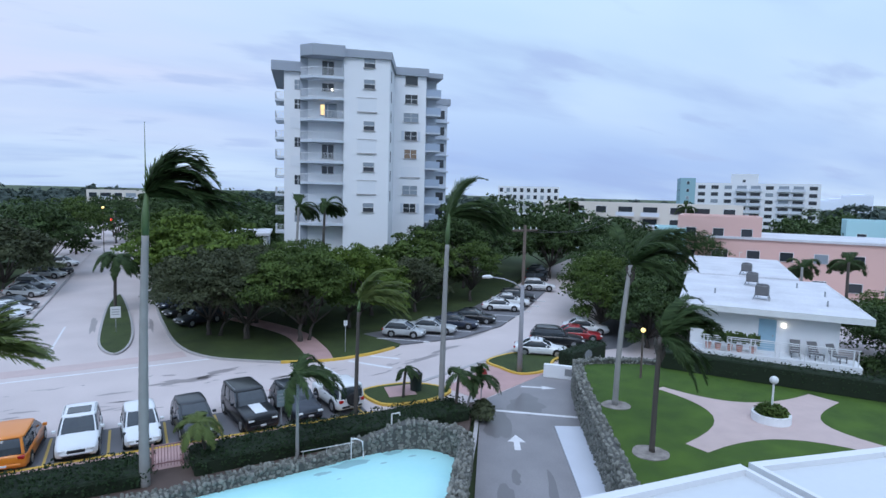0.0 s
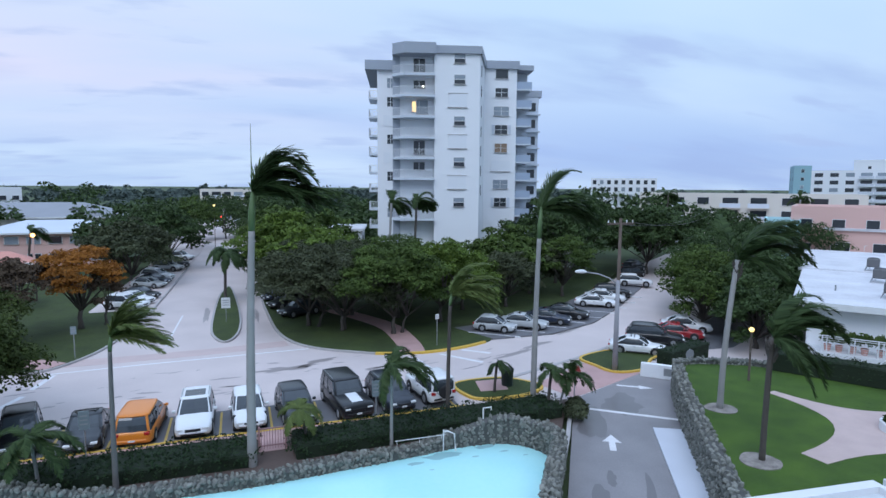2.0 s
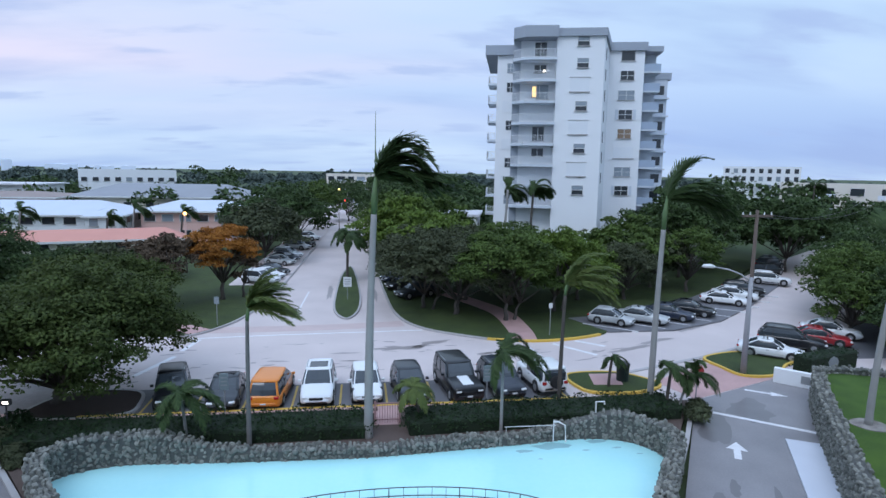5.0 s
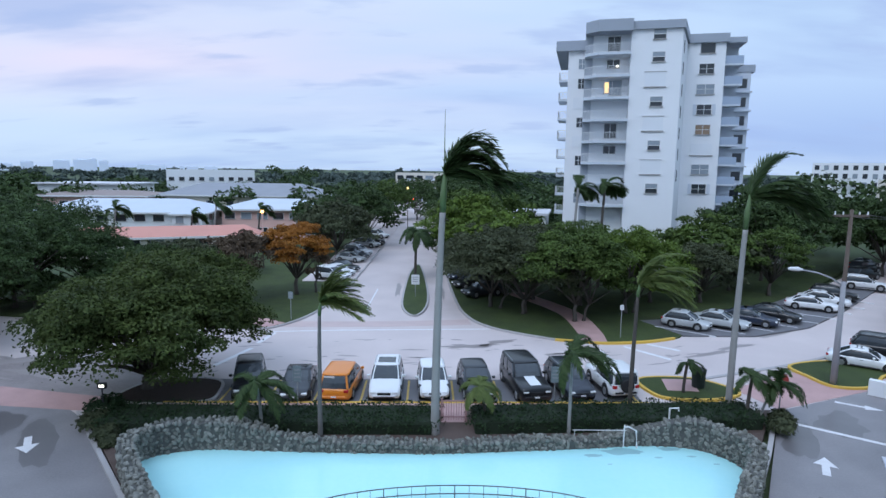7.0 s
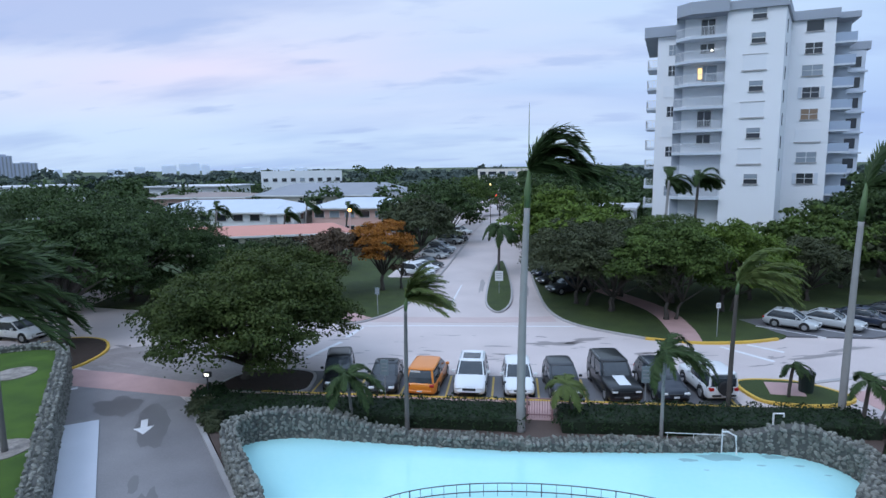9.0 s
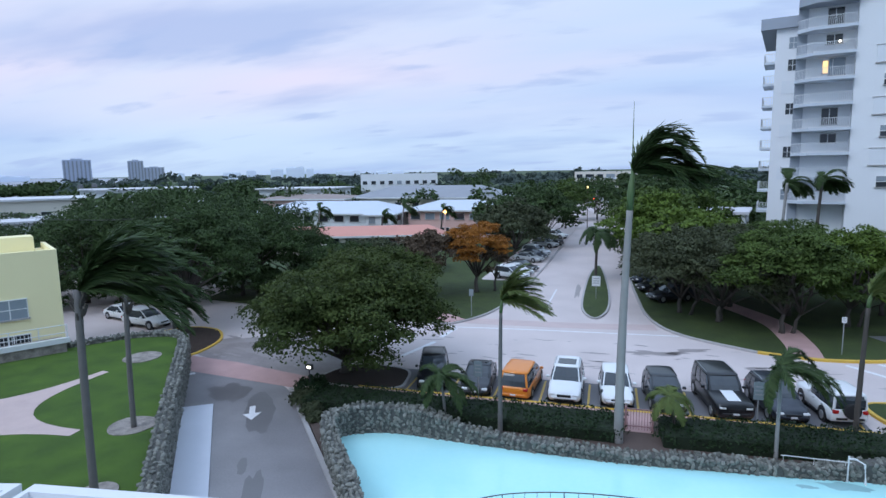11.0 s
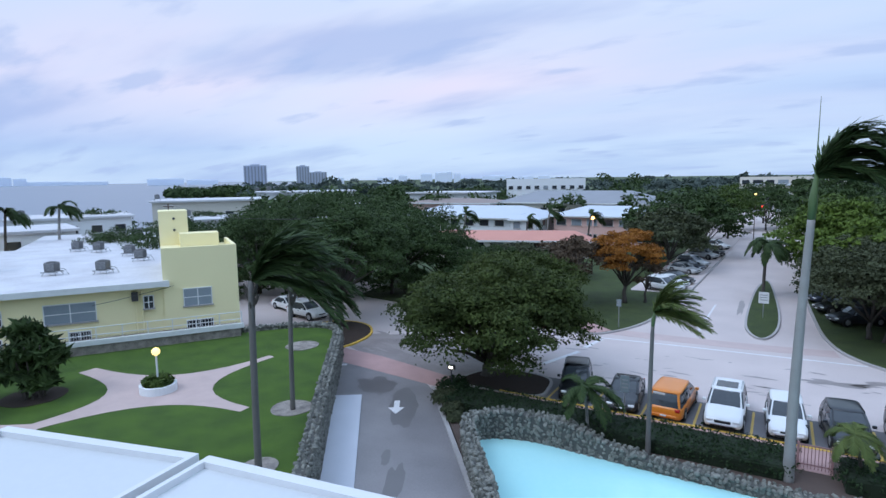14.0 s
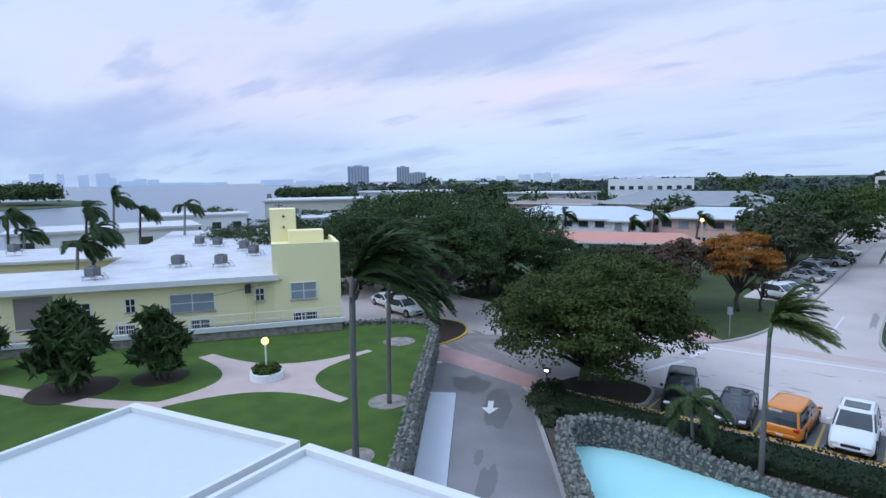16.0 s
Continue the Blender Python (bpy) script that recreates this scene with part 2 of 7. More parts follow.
    "wood_pole": material("wood_pole", (0.15, 0.115, 0.095), (0.08, 0.06, 0.05), 0.9, 2, 25, 0.4),
    "palm_trunk": material("palm_trunk", (0.34, 0.33, 0.32), (0.20, 0.19, 0.185), 0.9, 1.6, 20, 0.3),
    "palm_dark": material("palm_dark", (0.17, 0.16, 0.155), (0.09, 0.085, 0.082), 0.9, 2.5, 22, 0.4),
    "brown_trunk": material("brown_trunk", (0.10, 0.085, 0.075), (0.05, 0.043, 0.038), 0.9, 3, 25, 0.5),
    "palm_green": material("palm_green", (0.10, 0.16, 0.06), (0.06, 0.10, 0.04), 0.6, 1.5, 12, 0.1),
    "frond": material("frond", (0.0813, 0.125, 0.0438), (0.014, 0.03, 0.013), 0.6, 0.8, 6, 0.0, per_object=0.5, island=True, spec=0.15, trans=0.25),
    "frond_pale": material("frond_pale", (0.17, 0.21, 0.065), (0.06, 0.09, 0.03), 0.6, 0.8, 6, 0.0, per_object=0.5, island=True, spec=0.15, trans=0.25),
    # near-black second tones of the greens paint shade between leaf clumps
    "leaf_dark": material("leaf_dark", (0.079, 0.1264, 0.0421), (0.006, 0.012, 0.0054), 0.65, 0.55, 3.0, 0.0, contrast=1.3, per_object=0.3, island=True, spec=0.15, trans=0.12),
    "leaf_oak": material("leaf_oak", (0.0865, 0.116, 0.0295), (0.0102, 0.0192, 0.006), 0.65, 0.5, 3.0, 0.0, contrast=1.3, per_object=0.3, island=True, spec=0.15, trans=0.12),
    "leaf_mid": material("leaf_mid", (0.1105, 0.1664, 0.039), (0.0096, 0.0204, 0.006), 0.65, 0.55, 3.0, 0.0, contrast=1.3, per_object=0.3, island=True, spec=0.15, trans=0.12),
    "leaf_bright": material("leaf_bright", (0.1553, 0.2295, 0.0405), (0.0132, 0.0288, 0.006), 0.65, 0.55, 3.0, 0.0, contrast=1.3, per_object=0.3, island=True, spec=0.15, trans=0.12),
    "leaf_grey": material("leaf_grey", (0.0978, 0.1127, 0.0575), (0.0144, 0.0192, 0.0108), 0.65, 0.55, 3.0, 0.0, contrast=1.3, per_object=0.3, island=True, spec=0.15, trans=0.12),
    "leaf_orange": material("leaf_orange", (0.46, 0.19, 0.035), (0.17, 0.07, 0.02), 0.65, 0.55, 3.0, 0.0, contrast=1.3, per_object=0.35, island=True, spec=0.15, trans=0.25),
    "leaf_brown": material("leaf_brown", (0.1373, 0.0972, 0.0629), (0.0515, 0.04, 0.032), 0.8, 0.4, 3, 0.0, per_object=0.5, island=True, spec=0.15, trans=0.15),
    # bluer, paler leaves stand for the haze over the far woods
    "leaf_far_hazed": material("leaf_far_hazed", (0.088, 0.1144, 0.0968), (0.044, 0.0616, 0.0616), 0.8, 0.05, 1, 0.0, per_object=0.5, island=True, spec=0.15, trans=0.1),
    "hedge_leaf": material("hedge_leaf", (0.030, 0.054, 0.020), (0.008, 0.02, 0.009), 0.6, 0.8, 5, 0.0, per_object=0.6, island=True, spec=0.15, trans=0.1),
    "hedge_inner_shade": material("hedge_inner_shade", (0.016, 0.028, 0.012), (0.007, 0.013, 0.006), 0.9, 2, 20, 0.6),
    "tyre": material("tyre", (0.022, 0.022, 0.023), None, 0.85, 3, 30, 0.1),
    "rim": material("rim", (0.45, 0.46, 0.47), (0.3, 0.3, 0.31), 0.35, 3, 20, 0.0, metal=0.7),
    "trim_black": material("trim_black", (0.018, 0.018, 0.02), None, 0.5, 3, 20, 0.0),
    # base colour lifted to stand for sky reflected in the car windows
    "car_glass": material("car_glass", (0.055, 0.066, 0.076), (0.03, 0.036, 0.042), 0.06, 1, 5, 0.0, spec=0.6),
    "sign_white": material("sign_white", (0.74, 0.75, 0.76), None, 0.5, 2, 10, 0.0),
    "sign_red": material("sign_red", (0.36, 0.04, 0.04), None, 0.5, 2, 10, 0.0),
    "sign_back": material("sign_back", (0.22, 0.27, 0.29), None, 0.5, 2, 10, 0.0),
    "gate_pink": material("gate_pink", (0.42, 0.24, 0.24), (0.3, 0.17, 0.17), 0.6, 2, 10, 0.1),
    "door_blue": material("door_blue", (0.30, 0.48, 0.60), None, 0.6, 2, 10, 0.05),
    "bin_green": material("bin_green", (0.02, 0.035, 0.03), None, 0.6, 2, 10, 0.05),
}


def paint(name, c, dark=None):
    return material("paint_" + name, c, dark or tuple(v * 0.9 for v in c), 0.3, 1.0, 6, 0.0, coat=0.3)


PAINT = {"white": paint("white", (0.74, 0.75, 0.76)), "black": paint("black", (0.009, 0.010, 0.012)), "grey": paint("grey", (0.022, 0.025, 0.030)),
         "silver": paint("silver", (0.42, 0.44, 0.45)), "orange": paint("orange", (0.70, 0.22, 0.025)), "navy": paint("navy", (0.02, 0.028, 0.05)),
         "red": paint("red", (0.30, 0.02, 0.025)), "blue": paint("blue", (0.018, 0.023, 0.033))}


# ---- building blocks ----
def part(name, bm, mat, parent=None, label="", smooth=False):
    """Links a bmesh as one mesh object, under a thing or part if given."""
    me = bpy.data.meshes.new(name)
    bmesh.ops.recalc_face_normals(bm, faces=bm.faces)
    bm.to_mesh(me)
    bm.free()
    me.materials.append(mat)
    if smooth:
        me.polygons.foreach_set("use_smooth", [True] * len(me.polygons))
    ob = new(name, me)
    if parent:
        ob.parent = parent
    if label:
        ob["label"] = label
    return ob


def piece(name, verts, faces, mat, parent=None, smooth=False):
    """Links raw vertices and faces as one mesh object."""
    me = bpy.data.meshes.new(name)
    me.from_pydata(verts, [], faces)
    me.materials.append(mat)
    if smooth:
        me.polygons.foreach_set("use_smooth", [True] * len(me.polygons))
    ob = new(name, me)
    if parent:
        ob.parent = parent
    return ob


def thing(name, m, label, category, group="", kind=""):
    ob = new(name)
    ob.matrix_basis = m
    ob.empty_display_size = 0.2
    return tagged(ob, label, category, group, kind)


def B():
    return bmesh.new()


def box(bm, x0, x1, y0, y1, z0, z1, bevel=0.0):
    v = [bm.verts.new(p) for p in ((x0, y0, z0), (x1, y0, z0), (x1, y1, z0), (x0, y1, z0), (x0, y0, z1), (x1, y0, z1), (x1, y1, z1), (x0, y1, z1))]
    f = [bm.faces.new([v[i] for i in q]) for q in ((3, 2, 1, 0), (4, 5, 6, 7), (0, 1, 5, 4), (1, 2, 6, 5), (2, 3, 7, 6), (3, 0, 4, 7))]
    if bevel:
        es = list({e for a in f for e in a.edges})
        bmesh.ops.bevel(bm, geom=es, offset=bevel, segments=1, affect="EDGES")
    return bm


def prism(bm, pts, z0, z1):
    """An upright prism over a plan outline."""
    a = [bm.verts.new((x, y, z0)) for x, y in pts]
    b = [bm.verts.new((x, y, z1)) for x, y in pts]
    n = len(pts)
    bm.faces.new(b)
    bm.faces.new(a[::-1])
    for i in range(n):
        bm.faces.new((a[i], a[(i + 1) % n], b[(i + 1) % n], b[i]))
    return bm


def tube(bm, pts, radii, seg=8, cap=True):
    """A round tapered tube along points."""
    pts = [Vector(p) for p in pts]
    if not isinstance(radii, (list, tuple)):
        radii = [radii] * len(pts)
    rings = []
    for i, p in enumerate(pts):
        d = (pts[min(i + 1, len(pts) - 1)] - pts[max(i - 1, 0)]).normalized()
        u = d.orthogonal().normalized() if abs(d.z) < 0.95 else Vector((1, 0, 0))
        u = (u - d * u.dot(d)).normalized()
        w = d.cross(u)
        rings.append([bm.verts.new(p + (u * math.cos(a) + w * math.sin(a)) * radii[i]) for a in (2 * math.pi * k / seg for k in range(seg))])
    for r, s in zip(rings, rings[1:]):
        for k in range(seg):
            bm.faces.new((r[k], r[(k + 1) % seg], s[(k + 1) % seg], s[k]))
    if cap:
        bm.faces.new(rings[0][::-1])
        bm.faces.new(rings[-1])
    return bm


def smooth_line(pts, n=6, closed=False):
    """A Catmull-Rom line through plan points."""
    pts = [Vector(p) for p in pts]
    out, k = [], len(pts)
    for i in range(k if closed else k - 1):
        p0, p1, p2, p3 = (pts[j % k] if closed else pts[min(max(j, 0), k - 1)] for j in (i - 1, i, i + 1, i + 2))
        for s in range(n):
            t = s / n
            out.append(0.5 * (2 * p1 + (p2 - p0) * t + (2 * p0 - 5 * p1 + 4 * p2 - p3) * t * t + (3 * p1 - p0 - 3 * p2 + p3) * t ** 3))
    if not closed:
        out.append(pts[-1])
    return out


def offset(line, d, closed=False):
    """The line moved sideways by d to its left."""
    out, k = [], len(line)
    for i in range(k):
        a, b = (line[i - 1], line[(i + 1) % k]) if closed else (line[max(i - 1, 0)], line[min(i + 1, k - 1)])
        t = (Vector(b[:2]) - Vector(a[:2])).normalized()
        out.append(Vector((line[i][0] - t.y * d, line[i][1] + t.x * d)))
    return out


def ribbon(bm, line, width, z0, z1, side=0.0):
    """A raised strip along a plan line; side shifts it to the left."""
    a, b = offset(line, side + width / 2), offset(line, side - width / 2)
    rows = [[bm.verts.new((p.x, p.y, z)) for p, z in ((l, z0), (l, z1), (r, z1), (r, z0))] for l, r in zip(a, b)]
    for r, s in zip(rows, rows[1:]):
        for k in range(3):
            bm.faces.new((r[k], s[k], s[k + 1], r[k + 1]))
    bm.faces.new(rows[0])
    bm.faces.new(rows[-1][::-1])
    return bm


def structure(name, bm, mat, label, category, smooth=False):
    return tagged(part(name, bm, mat, None, "", smooth), label, category, "", "structure")


# ---- ground, road, pool, lawns ----
bm = B()
prism(bm, [(-4600, -1500), (4600, -1500), (4600, 4600), (-4600, 4600)], -1.2, -0.3)
structure("ground", bm, M["land"], "flat green land reaching the horizon", "ground")

bm = B()
prism(bm, [(-95, 28), (-70, 24), (-17, 29.5), (17, 29.5), (70, 24), (130, 60), (140, 140), (60, 78), (40, 60), (6, 50), (6, 260), (-16, 260), (-13, 60), (-40, 56), (-95, 75)], -0.5, 0.0)
structure("road", bm, M["concrete_road"], "pale worn concrete road with damp patches", "road")

# damp stains lying on the road
rnd = random.Random(12)
bm = B()
spots = [(3, 41.5, 2.4, 0.5, 0.1), (5.5, 42.6, 1.5, 0.35, 0.4), (-1, 40.6, 1.0, 0.16, 0.0), (9.5, 39.8, 1.4, 0.22, 0.3), (20, 39.8, 2.2, 0.3, 0.35), (23, 41.6, 1.8, 0.3, 0.4), (-24, 35.5, 2.6, 0.6, -0.2), (-28, 37.5, 2.2, 0.6, 0.3), (-20.5, 37, 1.8, 0.5, 0.1), (-3.2, 62, 0.3, 3.5, 0.0), (1.6, 60, 0.2, 3.0, 0.0), (28, 45, 2.0, 0.3, 0.45)]
for k in range(60):
    spots.append((rnd.uniform(-14, 20), rnd.uniform(35.5, 43.5), rnd.uniform(0.15, 0.8), rnd.uniform(0.04, 0.14), rnd.uniform(-0.3, 0.5)))
for k in range(24):
    spots.append((rnd.uniform(-32, -18), rnd.uniform(32.5, 40), rnd.uniform(0.2, 0.9), rnd.uniform(0.06, 0.3), rnd.uniform(-0.5, 0.5)))
for x, y, a, b, w in spots:
    pts = []
    n = 22
    for k in range(n):
        th = 2 * math.pi * k / n
        r = 1 + 0.75 * noise.noise((math.cos(th) * 2.2 + x, math.sin(th) * 2.2 + y, 3)) + 0.3 * noise.noise((math.cos(th) * 6 + x, math.sin(th) * 6 + y, 9))
        px_, py_ = a * r * math.cos(th), b * r * math.sin(th)
        pts.append((x + px_ * math.cos(w) - py_ * math.sin(w), y + px_ * math.sin(w) + py_ * math.cos(w)))
    c = bm.verts.new((x, y, 0.004))
    vs = [bm.verts.new((p[0], p[1], 0.004)) for p in pts]
    for k in range(n):
        bm.faces.new((c, vs[k], vs[(k + 1) % n]))
structure("road_stains", bm, M["damp"], "dark damp stains on the road", "stain")

bm = B()
prism(bm, [p[:2] for p in smooth_line([(-17.4, 31.4), (-21, 32.2), (-26, 33.2), (-29.0, 34.6), (-28.6, 37.4), (-25, 39.6), (-20, 39.2), (-17.2, 36.2), (-17.0, 33.6)], 5, True)], -0.1, 0.003)
structure("worn_patch", bm, M["worn_asphalt"], "dark worn asphalt patch at the drive mouth", "road")
# parking bays before the hedge
bm = B()
prism(bm, [(-14.2, 30.9), (12.2, 30.9), (12.2, 34.6), (-14.2, 34.6)], -0.2, 0.006)
structure("parking_strip", bm, M["bay_asphalt"], "dark asphalt parking bays beside the road", "parking")
for i in range(10):
    bm = B()
    x = -3.69 + 2.6 * (i - 3)
    box(bm, x - 0.06, x + 0.06, 31.0, 34.4, 0.0, 0.012)
    structure("bay_line", bm, M["line_yellow"], "worn yellow parking bay line", "road marking")
bm = B()
box(bm, -14.4, 12.4, 30.66, 30.86, 0.0, 0.14, 0.02)
structure("bay_kerb", bm, M["kerb_yellow"], "yellow painted kerb along the parking bays", "kerb")
bm = B()
box(bm, -15.5, 13.0, 29.9, 30.66, -0.2, 0.11)
structure("pavement", bm, M["brick_paving"], "narrow red brick pavement behind the bays", "pavement")


def line_of(name, pts, w, mat, label, z=0.012):
    bm = B()
    ribbon(bm, [Vector(p) for p in pts], w, 0.0, z)
    structure(name, bm, M[mat], label, "road marking")


line_of("stop_line", [(-12.6, 45.1), (-7, 45.6), (5.1, 46.2)], 0.22, "line_white", "thin white line across the avenue mouth")
bm = B()
ribbon(bm, smooth_line([(-12.2, 47.4), (-6.5, 47.5), (-1.2, 47.8), (3.6, 48.4)], 5), 1.7, -0.1, 0.009)
structure("crosswalk", bm, M["faded_brick"], "faded pinkish brick crosswalk at the avenue mouth", "road marking")
line_of("lane_line", [(-5.7, 50.5), (-5.4, 62)], 0.16, "line_white", "white lane line on the avenue")
for a, b in (((12.4, 41.0), (13.2, 35.4)), ((14.6, 41.6), (16.9, 38.6)), ((16.6, 42.2), (18.4, 40.6)), ((-12.6, 40.8), (-13.9, 37.0)), ((-12.0, 44.8), (-12.5, 42.0)), ((-25.8, 30.6), (-27.4, 29.4))):
    line_of("crossing_bar", [a, b], 0.35, "line_white", "white painted bar of a road crossing")
bm = B()
ribbon(bm, [Vector(p) for p in ((12.6, 34.6), (17.6, 34.9), (24.1, 37.3), (31, 40.5), (40, 45.5), (48, 51))], 0.3, -0.1, 0.05)
structure("gutter", bm, M["kerb"], "grey concrete gutter along the road", "kerb")


def island(name, outline, top, kerb_mat, label, z=0.13, closed=True, n=5):
    """A raised planted patch with a kerb round it."""
    line = smooth_line(outline, n, True)
    bm = B()
    prism(bm, [p[:2] for p in line], -0.2, z)
    structure(name, bm, M[top], label, "verge")
    bm = B()
    ribbon(bm, line + line[:1], 0.18, -0.2, z + 0.02)
    structure("kerb", bm, M[kerb_mat], "worn concrete kerb round a verge" if kerb_mat == "kerb" else "yellow painted kerb round a verge", "kerb")


# avenue median, corner green, west green
island("median_island", [(-1.2, 50.1), (-0.2, 53), (0.0, 60), (-0.6, 72), (-1.3, 78), (-2.2, 72), (-2.5, 60), (-2.3, 53)], "verge_grass", "kerb", "narrow grass median island in the avenue")
bm = B()
prism(bm, [p[:2] for p in smooth_line([(2.4, 74), (2.6, 60), (3.3, 51), (5.3, 46.3), (9.8, 43), (13.2, 42.2), (19.2, 43.5), (20.4, 45.2)], 5)] + [(21.5, 49), (38, 58), (60, 80), (40, 120), (2.6, 120)], -0.2, 0.12)
structure("corner_green", bm, M["verge_grass"], "shaded grass corner under the trees", "verge")
bm = B()
ribbon(bm, smooth_line([(1.6, 110), (2.2, 74), (2.6, 60), (3.3, 51), (5.3, 46.3), (9.8, 43)], 6), 0.2, -0.2, 0.15)
structure("kerb", bm, M["kerb"], "worn concrete kerb round the corner green", "kerb")
bm = B()
ribbon(bm, smooth_line([(9.8, 43), (13.2, 42.15), (16.5, 42.5), (19.2, 43.5)], 6), 0.24, -0.2, 0.17)
structure("kerb", bm, M["kerb_yellow"], "yellow painted kerb on the bend", "kerb")
bm = B()
ribbon(bm, smooth_line([(12.6, 42.3), (13.0, 46), (12.6, 52), (9, 60)], 5), 2.0, 0.0, 0.135)
structure("footpath", bm, M["brick_paving"], "red brick footpath under the trees", "pavement")
bm = B()
prism(bm, [(20.2, 44.2), (26, 44.2), (32, 46.8), (38.5, 52), (50, 62.6), (46.5, 66), (35, 56.5), (27, 50.5), (18.4, 48.8)], -0.1, 0.126)
structure("parking_strip", bm, M["bay_asphalt"], "asphalt parking bays beside the bending road", "parking")
for i in range(9):
    p = Vector((22.7 + 2.75 * i, 43.95 + 0.55 * i + 0.12 * i * i))
    line_of("bay_line", [p, p + Vector((-3.7, 2.9))], 0.12, "line_white", "white parking bay line", 0.136)
bm = B()
prism(bm, [p[:2] for p in smooth_line([(-7.4, 100), (-8.5, 66), (-9.3, 56), (-10.4, 50), (-12.4, 46.2)], 5)] + [(-14, 45.6), (-40, 50), (-46, 100)], -0.2, 0.12)
structure("west_green", bm, M["verge_grass"], "grass verge under trees beside the avenue", "verge")
bm = B()
ribbon(bm, smooth_line([(-7.4, 100), (-8.5, 66), (-9.3, 56), (-10.4, 50), (-12.4, 46.2), (-14.5, 45.5)], 6), 0.18, -0.2, 0.15)
structure("kerb", bm, M["kerb"], "worn concrete kerb beside the avenue", "kerb")
bm = B()
prism(bm, [(-14.2, 65.5), (-8.55, 65.5), (-8.5, 66), (-6.8, 130), (-12.5, 130), (-14.4, 66)], -0.1, 0.126)
structure("parking_strip", bm, M["concrete_road"], "pale parking strip beside the avenue", "parking")
bm = B()
ribbon(bm, smooth_line([(-12.4, 46.6), (-15.0, 48.5), (-20, 51), (-30, 54)], 5), 1.8, 0.0, 0.135)
structure("footpath", bm, M["brick_paving"], "red brick footpath on the verge", "pavement")
# east green with the street lamp
island("east_green", [(24.4, 37.2), (24.3, 35.2), (24.8, 33.4), (27, 33.3), (29, 35), (30.5, 36.2), (28, 38.1)], "verge_grass", "kerb_yellow", "small grass corner round the street lamp")
island("east_island", [(13.2, 34.6), (13.2, 32.2), (14.2, 31.4), (16.5, 31.3), (18.3, 32.2), (18.0, 33.4), (16.3, 34.8)], "verge_grass", "kerb_yellow", "small planted traffic island")
bm = B()
prism(bm, [(14.2, 32.6), (16.0, 32.4), (16.4, 34.4), (14.6, 34.5)], 0.0, 0.14)
structure("footpath", bm, M["brick_paving"], "brick crossing on the traffic island", "pavement")
# tree bed at the west end of the bays, and one across the drive
island("tree_bed", [(-17.3, 31.2), (-16.9, 33.4), (-15.4, 34.6), (-12.6, 34.2), (-11.9, 32.4), (-12.2, 31), (-15, 30.6)], "mulch", "kerb", "dark mulch bed under the big tree", 0.1)
island("tree_bed", [(-28.9, 33.4), (-28.6, 36), (-29.4, 38.2), (-31.2, 39.9), (-33.6, 40.1), (-35.2, 38.4), (-35.0, 35.6), (-32, 33.4)], "mulch", "kerb_yellow", "dark mulch bed under a street tree", 0.1)
bm = B()
prism(bm, [(37.6, 39.8), (33, 41.8), (28.4, 38.6), (30, 36.4), (38, 36), (50, 42), (46, 47)], -0.1, 0.01)
structure("parking_strip", bm, M["bay_asphalt"], "asphalt parking bays on the east side", "parking")


# ---- the two drives, mirrored about the pool ----
def mirrored(pts, s):
    return [(s * x, y) for x, y in pts]


